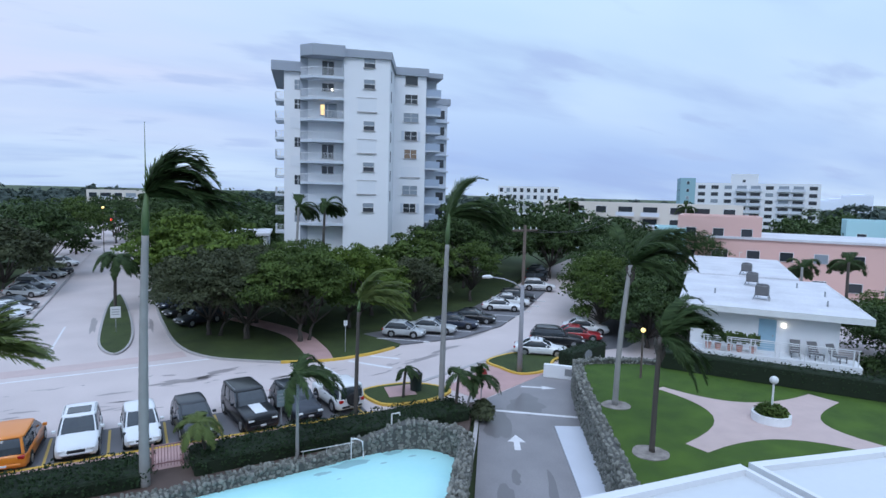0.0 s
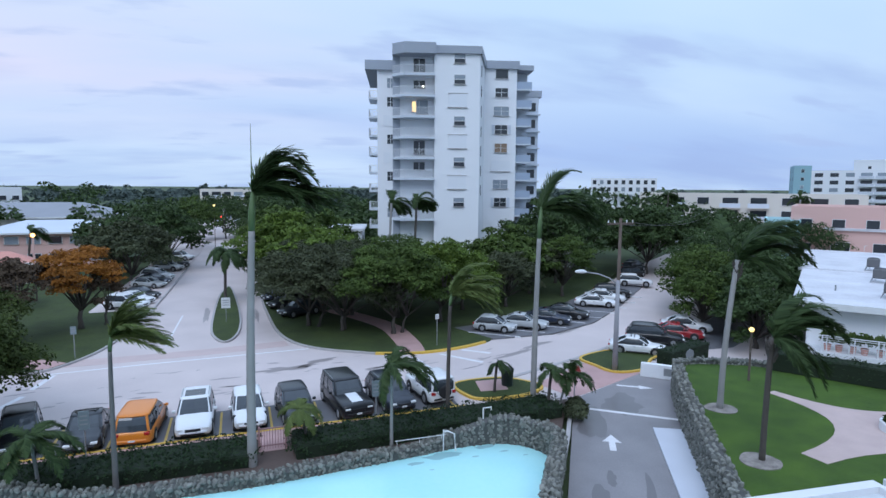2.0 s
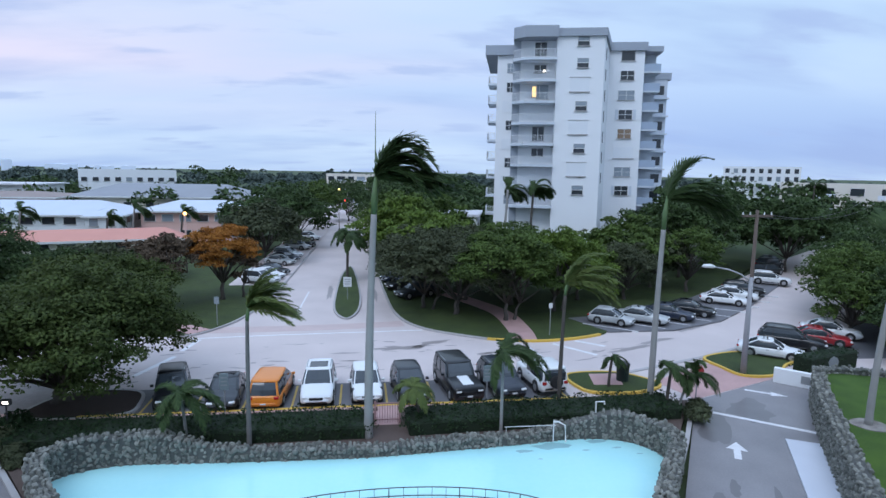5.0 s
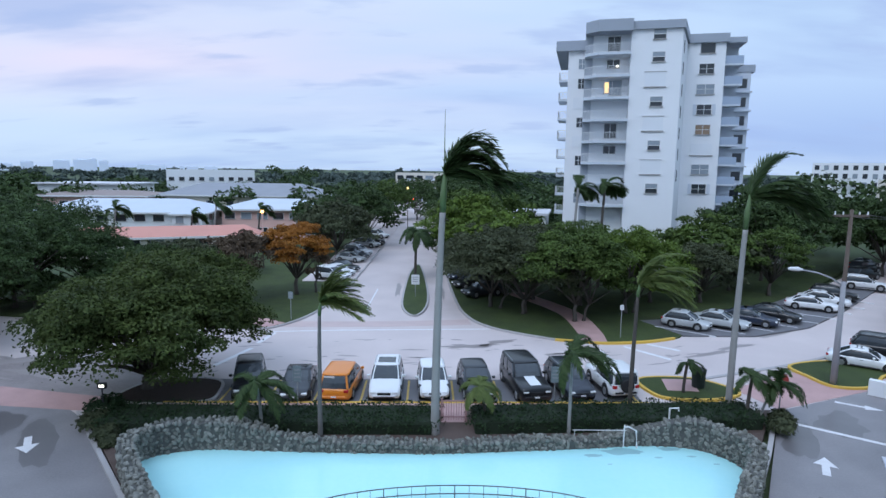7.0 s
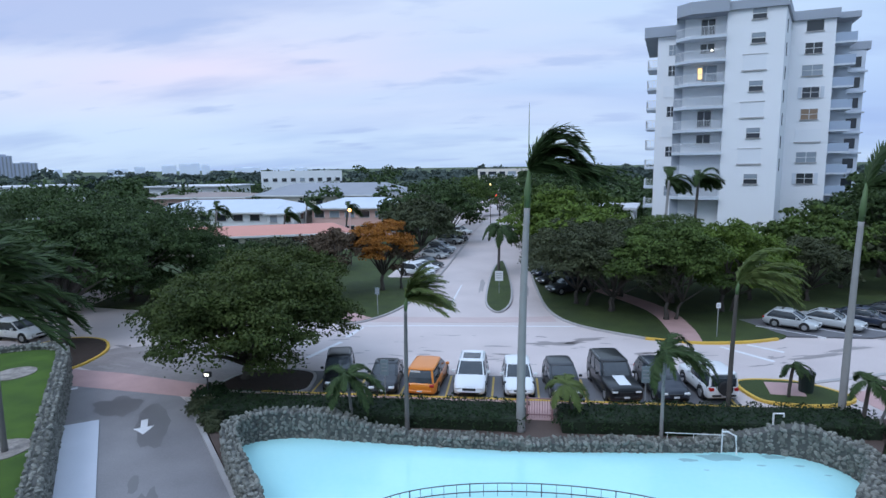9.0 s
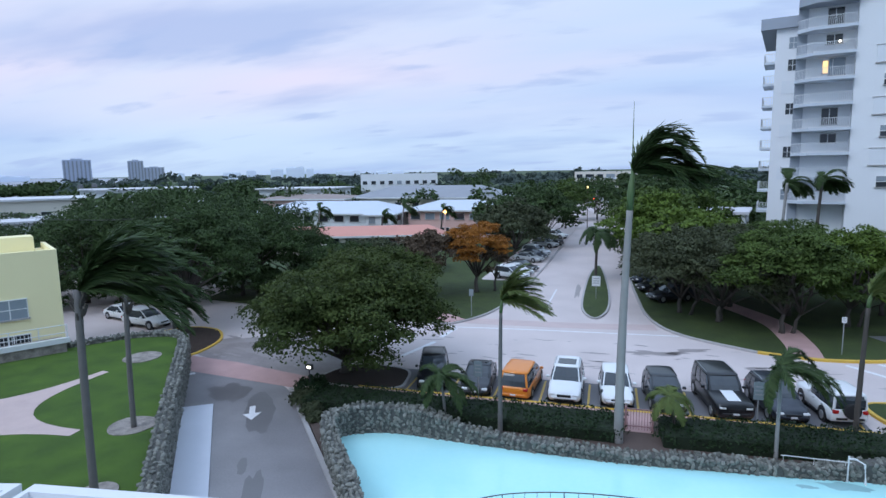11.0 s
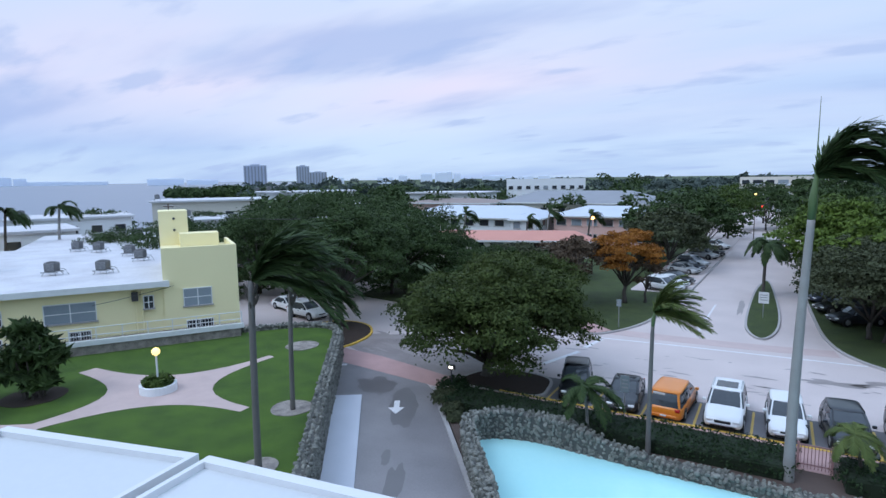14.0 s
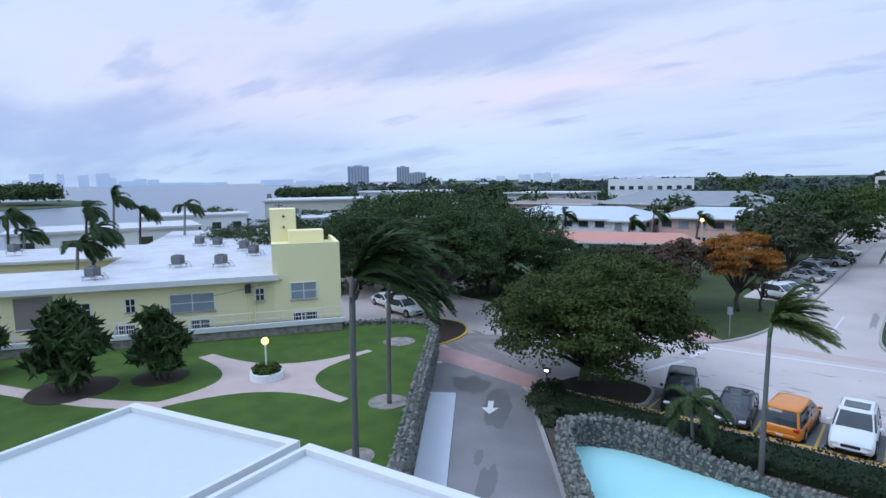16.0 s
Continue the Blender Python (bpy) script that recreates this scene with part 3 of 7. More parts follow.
for s in (1, -1):
    k = 0.0 if s > 0 else -0.9
    bm = B()
    prism(bm, mirrored([(10.2, 16), (15.0, 8), (28.5, 31.2), (26.6, 32.9), (19.4, 30.0), (18.4, 28.6)] if s > 0 else [(7.5, 16), (15.0, 8), (28.5, 31.2), (26.6, 32.9), (19.0, 30.0), (17.7, 28.9), (14.4, 24.75), (10.9, 20.35)], s), -0.2, 0.008)
    structure("driveway", bm, M["asphalt"], "dark asphalt hotel driveway", "driveway")
    bm = B()
    prism(bm, mirrored([(19.4, 30.1), (26.6, 32.9), (24.6, 34.0), (24.2, 36.2), (18.4, 33.2)] if s > 0 else [(18.0, 29.8), (27.2, 31.0), (29.5, 33.8), (24.6, 33.2), (17.6, 31.6)], s), -0.2, 0.012)
    structure("brick_apron", bm, M["brick_paving"], "pink brick apron at the mouth of the drive", "pavement")
    bm = B()
    ribbon(bm, [Vector(p) for p in ([(18.9, 29.6), (15.9, 25.1), (12.6, 20.5), (9.5, 16.2)] if s > 0 else [(-18.2, 29.5), (-14.5, 24.8), (-11.0, 20.4), (-7.6, 16.2)])], 0.22, -0.1, 0.14)
    structure("kerb", bm, M["kerb"], "pale concrete kerb beside the drive", "kerb")
    bm = B()
    prism(bm, [(20.9, 24.7), (22.2, 24.0), (15.5, 11.9), (13.4, 11.9)] if s > 0 else [(-21.25, 26.4), (-22.6, 25.55), (-17.0, 18.1), (-12.4, 11.6), (-10.4, 11.6), (-15.2, 18.1)], 0.0, 0.09)
    structure("white_walkway", bm, M["white_ramp"], "pale raised concrete walkway beside the drive", "walkway")
    # arrow
    bm = B()
    c = Vector((17.75, 23.9)) if s > 0 else Vector((-18.5, 26.0))
    d = Vector((0.52, 0.85)) if s > 0 else Vector((0.52, -0.85))
    r = Vector((d.y, -d.x))
    pts = [c + d * a + r * b for a, b in ((-0.9, -0.16), (0.1, -0.16), (0.1, -0.48), (1.0, 0), (0.1, 0.48), (0.1, 0.16), (-0.9, 0.16))]
    bm.faces.new([bm.verts.new((p.x, p.y, 0.014)) for p in pts])
    structure("painted_arrow", bm, M["line_white"], "white arrow painted on the drive", "road marking")
    # damp streaks down the drive
    bm = B()
    for a, b, w in (((14.6, 20.5), (13.0, 17.5), 0.6), ((17.2, 20.6), (14.2, 15.5), 0.35), ((19.6, 28.5), (16.8, 24.2), 1.1), ((22.6, 29.5), (20.4, 27.0), 1.6), ((15.9, 21.5), (15.2, 20.2), 0.3)):
        pts = []
        p0, p1 = Vector(a), Vector(b)
        for q in range(20):
            th = 2 * math.pi * q / 20
            rr = 1 + 0.5 * noise.noise((math.cos(th) * 2 + a[0], math.sin(th) * 2, s))
            mid, ax = (p0 + p1) / 2, (p1 - p0) / 2
            nrm = Vector((-ax.y, ax.x)).normalized() * w
            v = mid + ax * math.cos(th) * rr + nrm * math.sin(th) * rr * 0.7
            pts.append((s * v.x, v.y))
        bm.faces.new([bm.verts.new((x, y, 0.0105)) for x, y in pts])
    structure("drive_stains", bm, M["drive_wet"], "dark wet patches on the drive", "stain")
line_of("drive_line", [(18.6, 28.75), (23.3, 25.1)], 0.28, "line_white", "white line across the drive", 0.013)
bm = B()
pts = [Vector((24.2, 30.6)) + Vector((0.82, -0.57)) * a + Vector((0.57, 0.82)) * b for a, b in ((-1.1, -0.12), (0.3, -0.12), (0.3, -0.36), (1.2, 0), (0.3, 0.36), (0.3, 0.12), (-1.1, 0.12))]
bm.faces.new([bm.verts.new((p.x, p.y, 0.014)) for p in pts])
structure("painted_arrow", bm, M["line_white"], "white arrow painted on the drive", "road marking")

# pool: soil bank, water
POOL = smooth_line([(-7.6, 16.2), (-10.2, 19.9), (-12.2, 22.7), (-12.85, 24.1), (-12.55, 25.0), (-11.35, 25.6), (-10.0, 25.85), (-8.1, 25.78), (-5.4, 25.6), (-2.0, 25.48), (0.9, 25.45), (4.5, 25.7), (7.4, 25.92), (9.3, 26.15), (10.9, 26.2), (12.4, 25.95), (13.5, 25.3), (14.2, 24.1), (14.1, 23.0), (13.1, 21.5), (9.6, 16.4)], 6)
bm = B()
prism(bm, [p[:2] for p in POOL] + [(9, 10), (-9, 10)], -0.28, -0.03)
structure("pool_water", bm, M["pool"], "pale turquoise pool water", "water")
OUTER = [Vector(p) for p in ((-7.4, 16.0), (-18.0, 29.6), (18.7, 29.8), (9.3, 16.2))]
i0 = min(range(len(POOL)), key=lambda i: (POOL[i] - Vector((-12.55, 25.0))).length)
i1 = min(range(len(POOL)), key=lambda i: (POOL[i] - Vector((13.5, 25.3))).length)
bm = B()
prev = None
for i, p in enumerate(POOL):
    if i <= i0:
        o = OUTER[0].lerp(OUTER[1], i / i0)
    elif i <= i1:
        o = OUTER[1].lerp(OUTER[2], (i - i0) / (i1 - i0))
    else:
        o = OUTER[2].lerp(OUTER[3], (i - i1) / (len(POOL) - 1 - i1))
    v = [bm.verts.new((p.x, p.y, -0.2)), bm.verts.new((p.x, p.y, 0.12)), bm.verts.new((o.x, o.y, 0.12)), bm.verts.new((o.x, o.y, -0.2))]
    if prev:
        for k in range(3):
            bm.faces.new((prev[k], v[k], v[k + 1], prev[k + 1]))
    prev = v
structure("planting_bed", bm, M["soil"], "bare brown soil bed round the pool wall", "soil")
bm = B()
for x, y, a in ((9.2, 25.35, 0.9), (12.2, 24.9, 0.22), (13.6, 25.1, 0.2), (7.6, 25.0, 0.4), (13.0, 24.2, 0.15), (10.6, 24.8, 0.2), (11.4, 25.6, 0.5), (8.2, 24.2, 0.12), (12.8, 25.8, 0.4)):
    pts = [(x + a * math.cos(th) * (1 + 0.6 * noise.noise((th * 2, x, 0))), y + 0.35 * a * math.sin(th) * (1 + 0.6 * noise.noise((th * 2, y, 5)))) for th in (2 * math.pi * q / 16 for q in range(16))]
    bm.faces.new([bm.verts.new((px_, py_, -0.026)) for px_, py_ in pts])
structure("pool_leaves", bm, M["pool_dirt"], "grey dirt drifting on the pool", "stain")


# ---- rough stone walls ----
def stone_mesh(k):
    bm = B()
    bmesh.ops.create_icosphere(bm, subdivisions=1, radius=1.0)
    rnd = random.Random(k)
    for v in bm.verts:
        v.co *= rnd.uniform(0.72, 1.15)
        v.co.z *= 0.8
    me = bpy.data.meshes.new("stone")
    bm.to_mesh(me)
    bm.free()
    me.materials.append(M["stone"])
    return me


STONES = [stone_mesh(k) for k in range(6)]


def stone_wall(name, line, heights, thick, base, label, singles, cell=0.26):
    """A rubble wall: a core, single stones along the first stretch, the rest joined."""
    wall = thing(name, Matrix(), label, "wall", "", "structure")
    line = [Vector(p[:2]) for p in line]
    n = len(line)
    hs = [heights(i / (n - 1)) for i in range(n)]
    a, b = offset(line, thick / 2), offset(line, -thick / 2)
    bm = B()
    rows = []
    for i in range(n):
        rows.append([bm.verts.new((p.x, p.y, z)) for p, z in ((a[i], base), (a[i], hs[i] - 0.05), (b[i], hs[i] - 0.05), (b[i], base))])
    for r, s in zip(rows, rows[1:]):
        for k in range(3):
            bm.faces.new((r[k], s[k], s[k + 1], r[k + 1]))
    bm.faces.new(rows[0]); bm.faces.new(rows[-1][::-1])
    part("core", bm, M["stone_core"], wall, "mortar core darkened for shade in the gaps")
    rnd = random.Random(name)
    spots = []
    for i in range(n - 1):
        seg = (line[i + 1] - line[i])
        cnt = max(1, round(seg.length / cell))
        t = seg.normalized()
        nr = Vector((-t.y, t.x))
        for q in range(cnt):
            c = line[i] + seg * ((q + rnd.uniform(0.2, 0.8)) / cnt)
            h = hs[i]
            for w in range(max(2, round(thick / cell)) + 1):
                o = (w / max(2, round(thick / cell)) - 0.5) * thick
                p = c + nr * (o + rnd.uniform(-0.05, 0.05))
                spots.append((p.x, p.y, h - 0.06 + rnd.uniform(-0.05, 0.07), rnd.uniform(0.08, 0.145)))
            z = base + 0.1
            while z < h - 0.15:
                for sd in (1, -1):
                    p = c + nr * (sd * (thick / 2 - 0.02)) + t * rnd.uniform(-0.1, 0.1)
                    spots.append((p.x, p.y, z + rnd.uniform(-0.05, 0.05), rnd.uniform(0.085, 0.145)))
                z += cell * 0.9
    joined_v, joined_f = [], []
    rnd.shuffle(spots)
    for j, (x, y, z, r) in enumerate(spots):
        m = pose(x, y, z, rnd.uniform(0, 360), rnd.uniform(0, 360), rnd.uniform(0, 360)) @ Matrix.Diagonal((r * rnd.uniform(0.9, 1.5), r, r * 0.9, 1))
        me = STONES[j % 6]
        if j < singles:
            ob = new("stone", me)
            ob.parent = wall
            ob.matrix_basis = m
        else:
            o = len(joined_v)
            joined_v += [m @ v.co for v in me.vertices]
            joined_f += [[o + q for q in p.vertices] for p in me.polygons]
    if joined_v:
        rest = piece("rubble", joined_v, joined_f, M["stone_stuff"], wall)
        rest["kind"] = "stuff"
    return wall


def pool_height(u):
    """Low along the hedge, rising to both corners and on along the arms."""
    a = min(1.0, max(0.0, (u - 0.30) / 0.13))
    b = min(1.0, max(0.0, (0.76 - u) / 0.14))
    k = min(a * a * (3 - 2 * a), b * b * (3 - 2 * b))
    return 1.32 - 0.88 * k + 0.05 * math.sin(u * 60)


LEFT_WALL = smooth_line([(-12.7, 11.3), (-15.3, 15.2), (-19.7, 21.15), (-23.2, 25.95), (-26.9, 31.0), (-28.0, 32.3), (-29.6, 32.7), (-31.8, 31.6), (-34.2, 28.8)], 6)
RIGHT_WALL = smooth_line([(12.9, 9.0), (16.7, 14.9), (19.6, 19.4), (22.6, 24.0), (25.6, 28.3), (26.7, 29.2), (28.2, 29.0), (31.2, 27.4), (33.6, 24.4)], 6)


stone_wall("pool_wall", POOL, pool_height, 0.55, -0.2, "rough grey coral-stone wall curving round the pool", 300, 0.19)
stone_wall("lawn_wall", LEFT_WALL, lambda u: 2.0, 0.5, 0.0, "rough grey coral-stone retaining wall beside the drive", 250, 0.2)
stone_wall("lawn_wall", RIGHT_WALL, lambda u: 2.0, 0.5, 0.0, "rough grey coral-stone retaining wall, face shade toned into its stones", 250, 0.2)


# ---- raised lawns ----
def lawn(s, wall, far, label):
    bm = B()
    pts = [(p[0], p[1]) for p in wall] + far
    prism(bm, pts if s < 0 else pts, 0.0, 1.7)
    structure("lawn", bm, M["grass"], label, "lawn")


lawn(-1, LEFT_WALL, [(-46, 10), (-52, -12), (-8, -12), (-10, 8)], "mown green hotel lawn on a raised terrace")
lawn(1, RIGHT_WALL, [(39, 16), (50, -6), (8, -6), (10, 8)], "mown green hotel lawn with pink paths")


def lawn_path(pts, w, z=1.72):
    bm = B()
    ribbon(bm, smooth_line(pts, 6), w, 1.6, z)
    structure("garden_path", bm, M["path_paving"], "pale pink garden path crossing the lawn", "path")


def star(c, arms, r):
    """A path star whose arms flow into one another by hollow curves."""
    arms = sorted(arms, key=lambda a: math.atan2(a[1] - c[1], a[0] - c[0]))
    pts = []
    for i, a in enumerate(arms):
        b = arms[(i + 1) % len(arms)]
        va, vb = Vector(a[:2]) - Vector(c), Vector(b[:2]) - Vector(c)
        na, nb = Vector((-va.y, va.x)).normalized(), Vector((vb.y, -vb.x)).normalized()
        p0, p3 = Vector(a[:2]) + na * a[2], Vector(b[:2]) + nb * b[2]
        c1 = Vector(c) + va.normalized() * r + na * a[2] * 1.2
        c2 = Vector(c) + vb.normalized() * r + nb * b[2] * 1.2
        for k in range(11):
            t = k / 10
            pts.append((1 - t) ** 3 * p0 + 3 * t * (1 - t) ** 2 * c1 + 3 * t * t * (1 - t) * c2 + t ** 3 * p3)
    bm = B()
    prism(bm, [(p.x, p.y) for p in pts], 1.6, 1.715)
    structure("garden_path", bm, M["path_paving"], "pale pink star-shaped garden path on the lawn", "path")


star((-28.4, 18.5), [(-35.4, 18.5, 0.5), (-27.7, 25.6, 0.25), (-22.4, 18.8, 0.3), (-29.5, 12.3, 0.4)], 2.0)
star((28.8, 17.6), [(27.8, 23.5, 0.3), (22.6, 16.8, 0.55), (35.2, 18.2, 0.8), (30.6, 12.0, 0.6)], 2.0)
lawn_path([(-29.0, 12.8), (-33, 10.5), (-40, 8.0), (-44, 7)], 1.0)
for x, y, r in ((-17.4, 15.2, 0.7), (-20.5, 20.0, 1.0), (-27.6, 28.3, 1.1), (20.25, 17.3, 0.8), (23.2, 22.45, 0.75), (-35.5, 10.8, 2.2), (-33.6, 14.8, 1.5)):
    bm = B()
    prism(bm, [(x + r * math.cos(a) * (1 + 0.15 * noise.noise((a, x, y))), y + r * math.sin(a) * (1 + 0.15 * noise.noise((a, y, x)))) for a in (2 * math.pi * k / 20 for k in range(20))], 1.6, 1.73)
    structure("tree_bed", bm, M["mulch" if x < -30 else "gravel"], "bed of chippings in the lawn round a trunk", "bed")

# ---- the hotel's white roof canopies and the block below the camera ----
for pts in ([(-9.24, 3.75), (-6.27, 4.46), (-5.60, -1.4), (-8.2, -1.4)], [(-6.12, 4.49), (-3.2, 4.84), (-2.9, -1.4), (-5.45, -1.4)],
            [(4.1, 4.76), (7.16, 4.46), (6.45, -1.4), (3.6, -1.4)], [(7.31, 4.44), (10.4, 3.72), (9.4, -1.4), (6.6, -1.4)]):
    cano = thing("roof_canopy", Matrix(), "flat white painted canopy roof with a raised rim", "roof", "canopy panels")
    line = [Vector(p) for p in pts]
    cx = sum(line, Vector((0, 0))) / 4
    inn = [p + (cx - p).normalized() * 0.16 for p in line]
    bm = B()
    prism(bm, [tuple(p) for p in inn], 9.15, 9.42)
    part("deck", bm, M["canopy_white"], cano)
    for i in range(4):
        bm = B()
        prism(bm, [tuple(line[i]), tuple(line[(i + 1) % 4]), tuple(inn[(i + 1) % 4]), tuple(inn[i])], 9.15, 9.5)
        part("rim", bm, M["canopy_rim"], cano)
bm = B()
box(bm, -14, 14, -14, -1.4, -0.3, 11.0)
structure("hotel_block", bm, M["white_wall"], "plain white hotel block below the camera", "building")
bm = B()
box(bm, -9.0, -3.2, -1.4, 3.4, 0, 9.15)
box(bm, 4.0, 9.6, -1.4, 3.4, 0, 9.15)
structure("canopy_base", bm, M["white_wall"], "plain white wall below the canopies", "wall")
# water
bm = B()
prism(bm, [(-150, 95), (-135, 20), (-125, -300), (-4500, -1300), (-4550, 3500), (-2300, 2500), (-900, 900), (-420, 330), (-260, 200)], -0.6, -0.2)
structure("sea", bm, M["sea"], "grey-blue bay water", "water")


# ---- plants ----
def leaf_cloud(name, blobs, count, leaf, mat, parent=None, seed=0, flat=0.5, stretch=1.0):
    """Many small leaves on the shells of overlapping clumps, one mesh."""
    g = np.random.default_rng(seed)
    c = np.array([b[0] for b in blobs], float)
    r = np.array([b[1] for b in blobs], float)
    wgt = (r[:, 0] * r[:, 1] * r[:, 2]) ** (2 / 3)
    k = g.choice(len(blobs), count, p=wgt / wgt.sum())
    d = g.normal(size=(count, 3))
    d /= np.linalg.norm(d, axis=1)[:, None]
    d[:, 2] = np.where(d[:, 2] < -0.35, -d[:, 2] * 0.6, d[:, 2])
    rad = g.uniform(0.5, 1.1, count) ** 0.6 * (1 + 0.22 * (g.random(count) < 0.12))
    p = c[k] + d * r[k] * rad[:, None]
    nrm = d * 0.7 + np.array([0.0, 0.0, 0.55]) + g.normal(size=(count, 3)) * flat
    nrm /= np.linalg.norm(nrm, axis=1)[:, None]
    u = np.cross(nrm, g.normal(size=(count, 3)))
    u /= np.linalg.norm(u, axis=1)[:, None]
    v = np.cross(nrm, u)
    s = leaf * g.uniform(0.55, 1.25, count)[:, None]
    a, b = u * s * stretch, v * s * 0.62
    bend = nrm * s * 0.25
    verts = np.stack([p - a, p + b - bend, p + a, p - b - bend], 1).reshape(-1, 3)
    faces = np.arange(count * 4).reshape(-1, 4)
    me = bpy.data.meshes.new(name)
    me.from_pydata(verts.tolist(), [], faces.tolist())
    me.materials.append(mat)
    ob = new(name, me)
    if parent:
        ob.parent = parent
    return ob


def lobes(rnd, centre, radius, up, down, n, squash=1.0):
    """Lobes over a broad dome, each broken into smaller clumps."""
    out = []
    for i in range(n):
        f = (i + 0.5) / n
        el = math.asin(min(1.0, 1.0 - 1.15 * f)) if f < 0.87 else 0.0
        th = i * 2.39996 + rnd.uniform(-0.4, 0.4)
        q = radius * 0.70 * math.cos(el) * rnd.uniform(0.85, 1.1)
        s = radius * rnd.uniform(0.27, 0.40)
        z = math.sin(el) * rnd.uniform(0.75, 1.0)
        c = (centre[0] + q * math.cos(th), centre[1] + q * math.sin(th) * squash, centre[2] + (z * (up - s * 0.55) if z > 0 else -down * rnd.uniform(0.1, 0.7)))
        out.append((c, (s * 0.75, s * 0.75, s * 0.5)))
        for k in range(7):
            a, e = rnd.uniform(0, 6.283), rnd.uniform(-0.35, 1.2)
            w = s * rnd.uniform(0.28, 0.5)
            out.append(((c[0] + s * 0.85 * math.cos(a) * math.cos(e), c[1] + s * 0.85 * math.sin(a) * math.cos(e), c[2] + s * 0.62 * math.sin(e)), (w, w, w * 0.62)))
    return out


def tree(x, y, top, radius, mat, label, leaves=4500, leaf=0.26, seed=1, low=0.3, trunk_r=0.22, n=12, base=0.1, squash=1.0, shift=(0.0, 0.0), stems=1):
    """A broad tree: tapered trunk, forking limbs and a crown of lobes with gaps."""
    rnd = random.Random(seed)
    t = thing("tree", pose(x, y, base), label, "tree", "broadleaf trees")
    h = top - base
    zb = h * low
    zc = zb + (h - zb) * 0.36
    fork = max(0.9, zb * 0.8)
    crown = lobes(rnd, (shift[0], shift[1], zc), radius, h - zc, zc - zb, n, squash)
    bm = B()
    for k in range(stems):
        o = (0.0, 0.0) if not k else (rnd.uniform(-0.9, 0.9), rnd.uniform(-0.9, 0.9))
        r = trunk_r * (1.0 if not k else 0.7)
        tube(bm, [(o[0], o[1], -0.1), (o[0] * 1.1 + 0.04, o[1] * 1.1, fork * 0.25), (o[0] * 1.3 - 0.05, o[1] * 1.3 + 0.05, fork * 0.6), (o[0] * 1.5 + 0.1, o[1] * 1.5, fork)], [r * 1.6, r * 1.1, r * 0.95, r * 0.85], 9)
        for c, w in crown[k * 8::8 * stems]:
            m = (o[0] * 1.5 + 0.1 + (c[0] - o[0]) * 0.45 + rnd.uniform(-0.2, 0.2), o[1] * 1.5 + (c[1] - o[1]) * 0.45 + rnd.uniform(-0.2, 0.2), fork + (c[2] - fork) * 0.55)
            tube(bm, [(o[0] * 1.5 + 0.1, o[1] * 1.5, fork - 0.12), m, c], [r * 0.6, r * 0.36, r * 0.1], 6)
    part("trunk", bm, M["brown_trunk"], t, "dark branching trunk", True)
    leaf_cloud("crown", crown, leaves, leaf, M[mat], t, seed)
    return t


def frond_set(bm_lists, rnd, root, count, length, wind, droop, leaflet, spread=1.0, up=0.9):
    """Feather leaves swept by the wind: arching ribs with many narrow leaflets."""
    verts, faces = bm_lists
    W = Vector(wind)
    for i in range(count):
        a = 2 * math.pi * i / count + rnd.uniform(-0.25, 0.25)
        d = Vector((math.cos(a) * spread, math.sin(a) * spread, rnd.uniform(-0.05, up)))
        d = (d + W * rnd.uniform(0.5, 1.2)).normalized()
        p = Vector(root)
        ln = length * rnd.uniform(0.8, 1.1)
        n = 16
        pts = [p.copy()]
        for k in range(n):
            d = (d + W * 0.07 + Vector((0, 0, -droop * (0.4 + k / n)))).normalized()
            p = p + d * (ln / n)
            pts.append(p.copy())
        for k in range(n):
            q0, q1 = pts[k], pts[k + 1]
            ax = (q1 - q0).normalized()
            side = ax.cross(Vector((0, 0, 1)))
            if side.length < 0.1:
                side = Vector((1, 0, 0))
            side.normalize()
            upv = side.cross(ax)
            o = len(verts)
            w = 0.028 * ln / 3 * (1 - 0.7 * k / n)
            verts += [q0 - side * w, q0 + side * w, q1 + side * w * 0.9, q1 - side * w * 0.9]
            faces.append((o, o + 1, o + 2, o + 3))
            ll = leaflet * math.sin(math.pi * (0.12 + 0.86 * (k + 0.5) / n)) ** 0.7
            for sd in (1, -1):
                for e in range(4):
                    q = q0.lerp(q1, (e + rnd.random() * 0.6) / 4)
                    tip = (side * sd * 0.75 + ax * 0.7 + W * 0.5 + upv * rnd.uniform(-0.35, 0.25) + Vector((0, 0, -0.3))).normalized() * ll * rnd.uniform(0.75, 1.15)
                    b = ax * 0.05 * ln / 3
                    o = len(verts)
                    verts += [q - b, q + tip * 0.5 - b * 0.9 , q + tip, q + tip * 0.5 + b * 1.1, q + b]
                    faces.append((o, o + 1, o + 2, o + 3, o + 4))
    return bm_lists


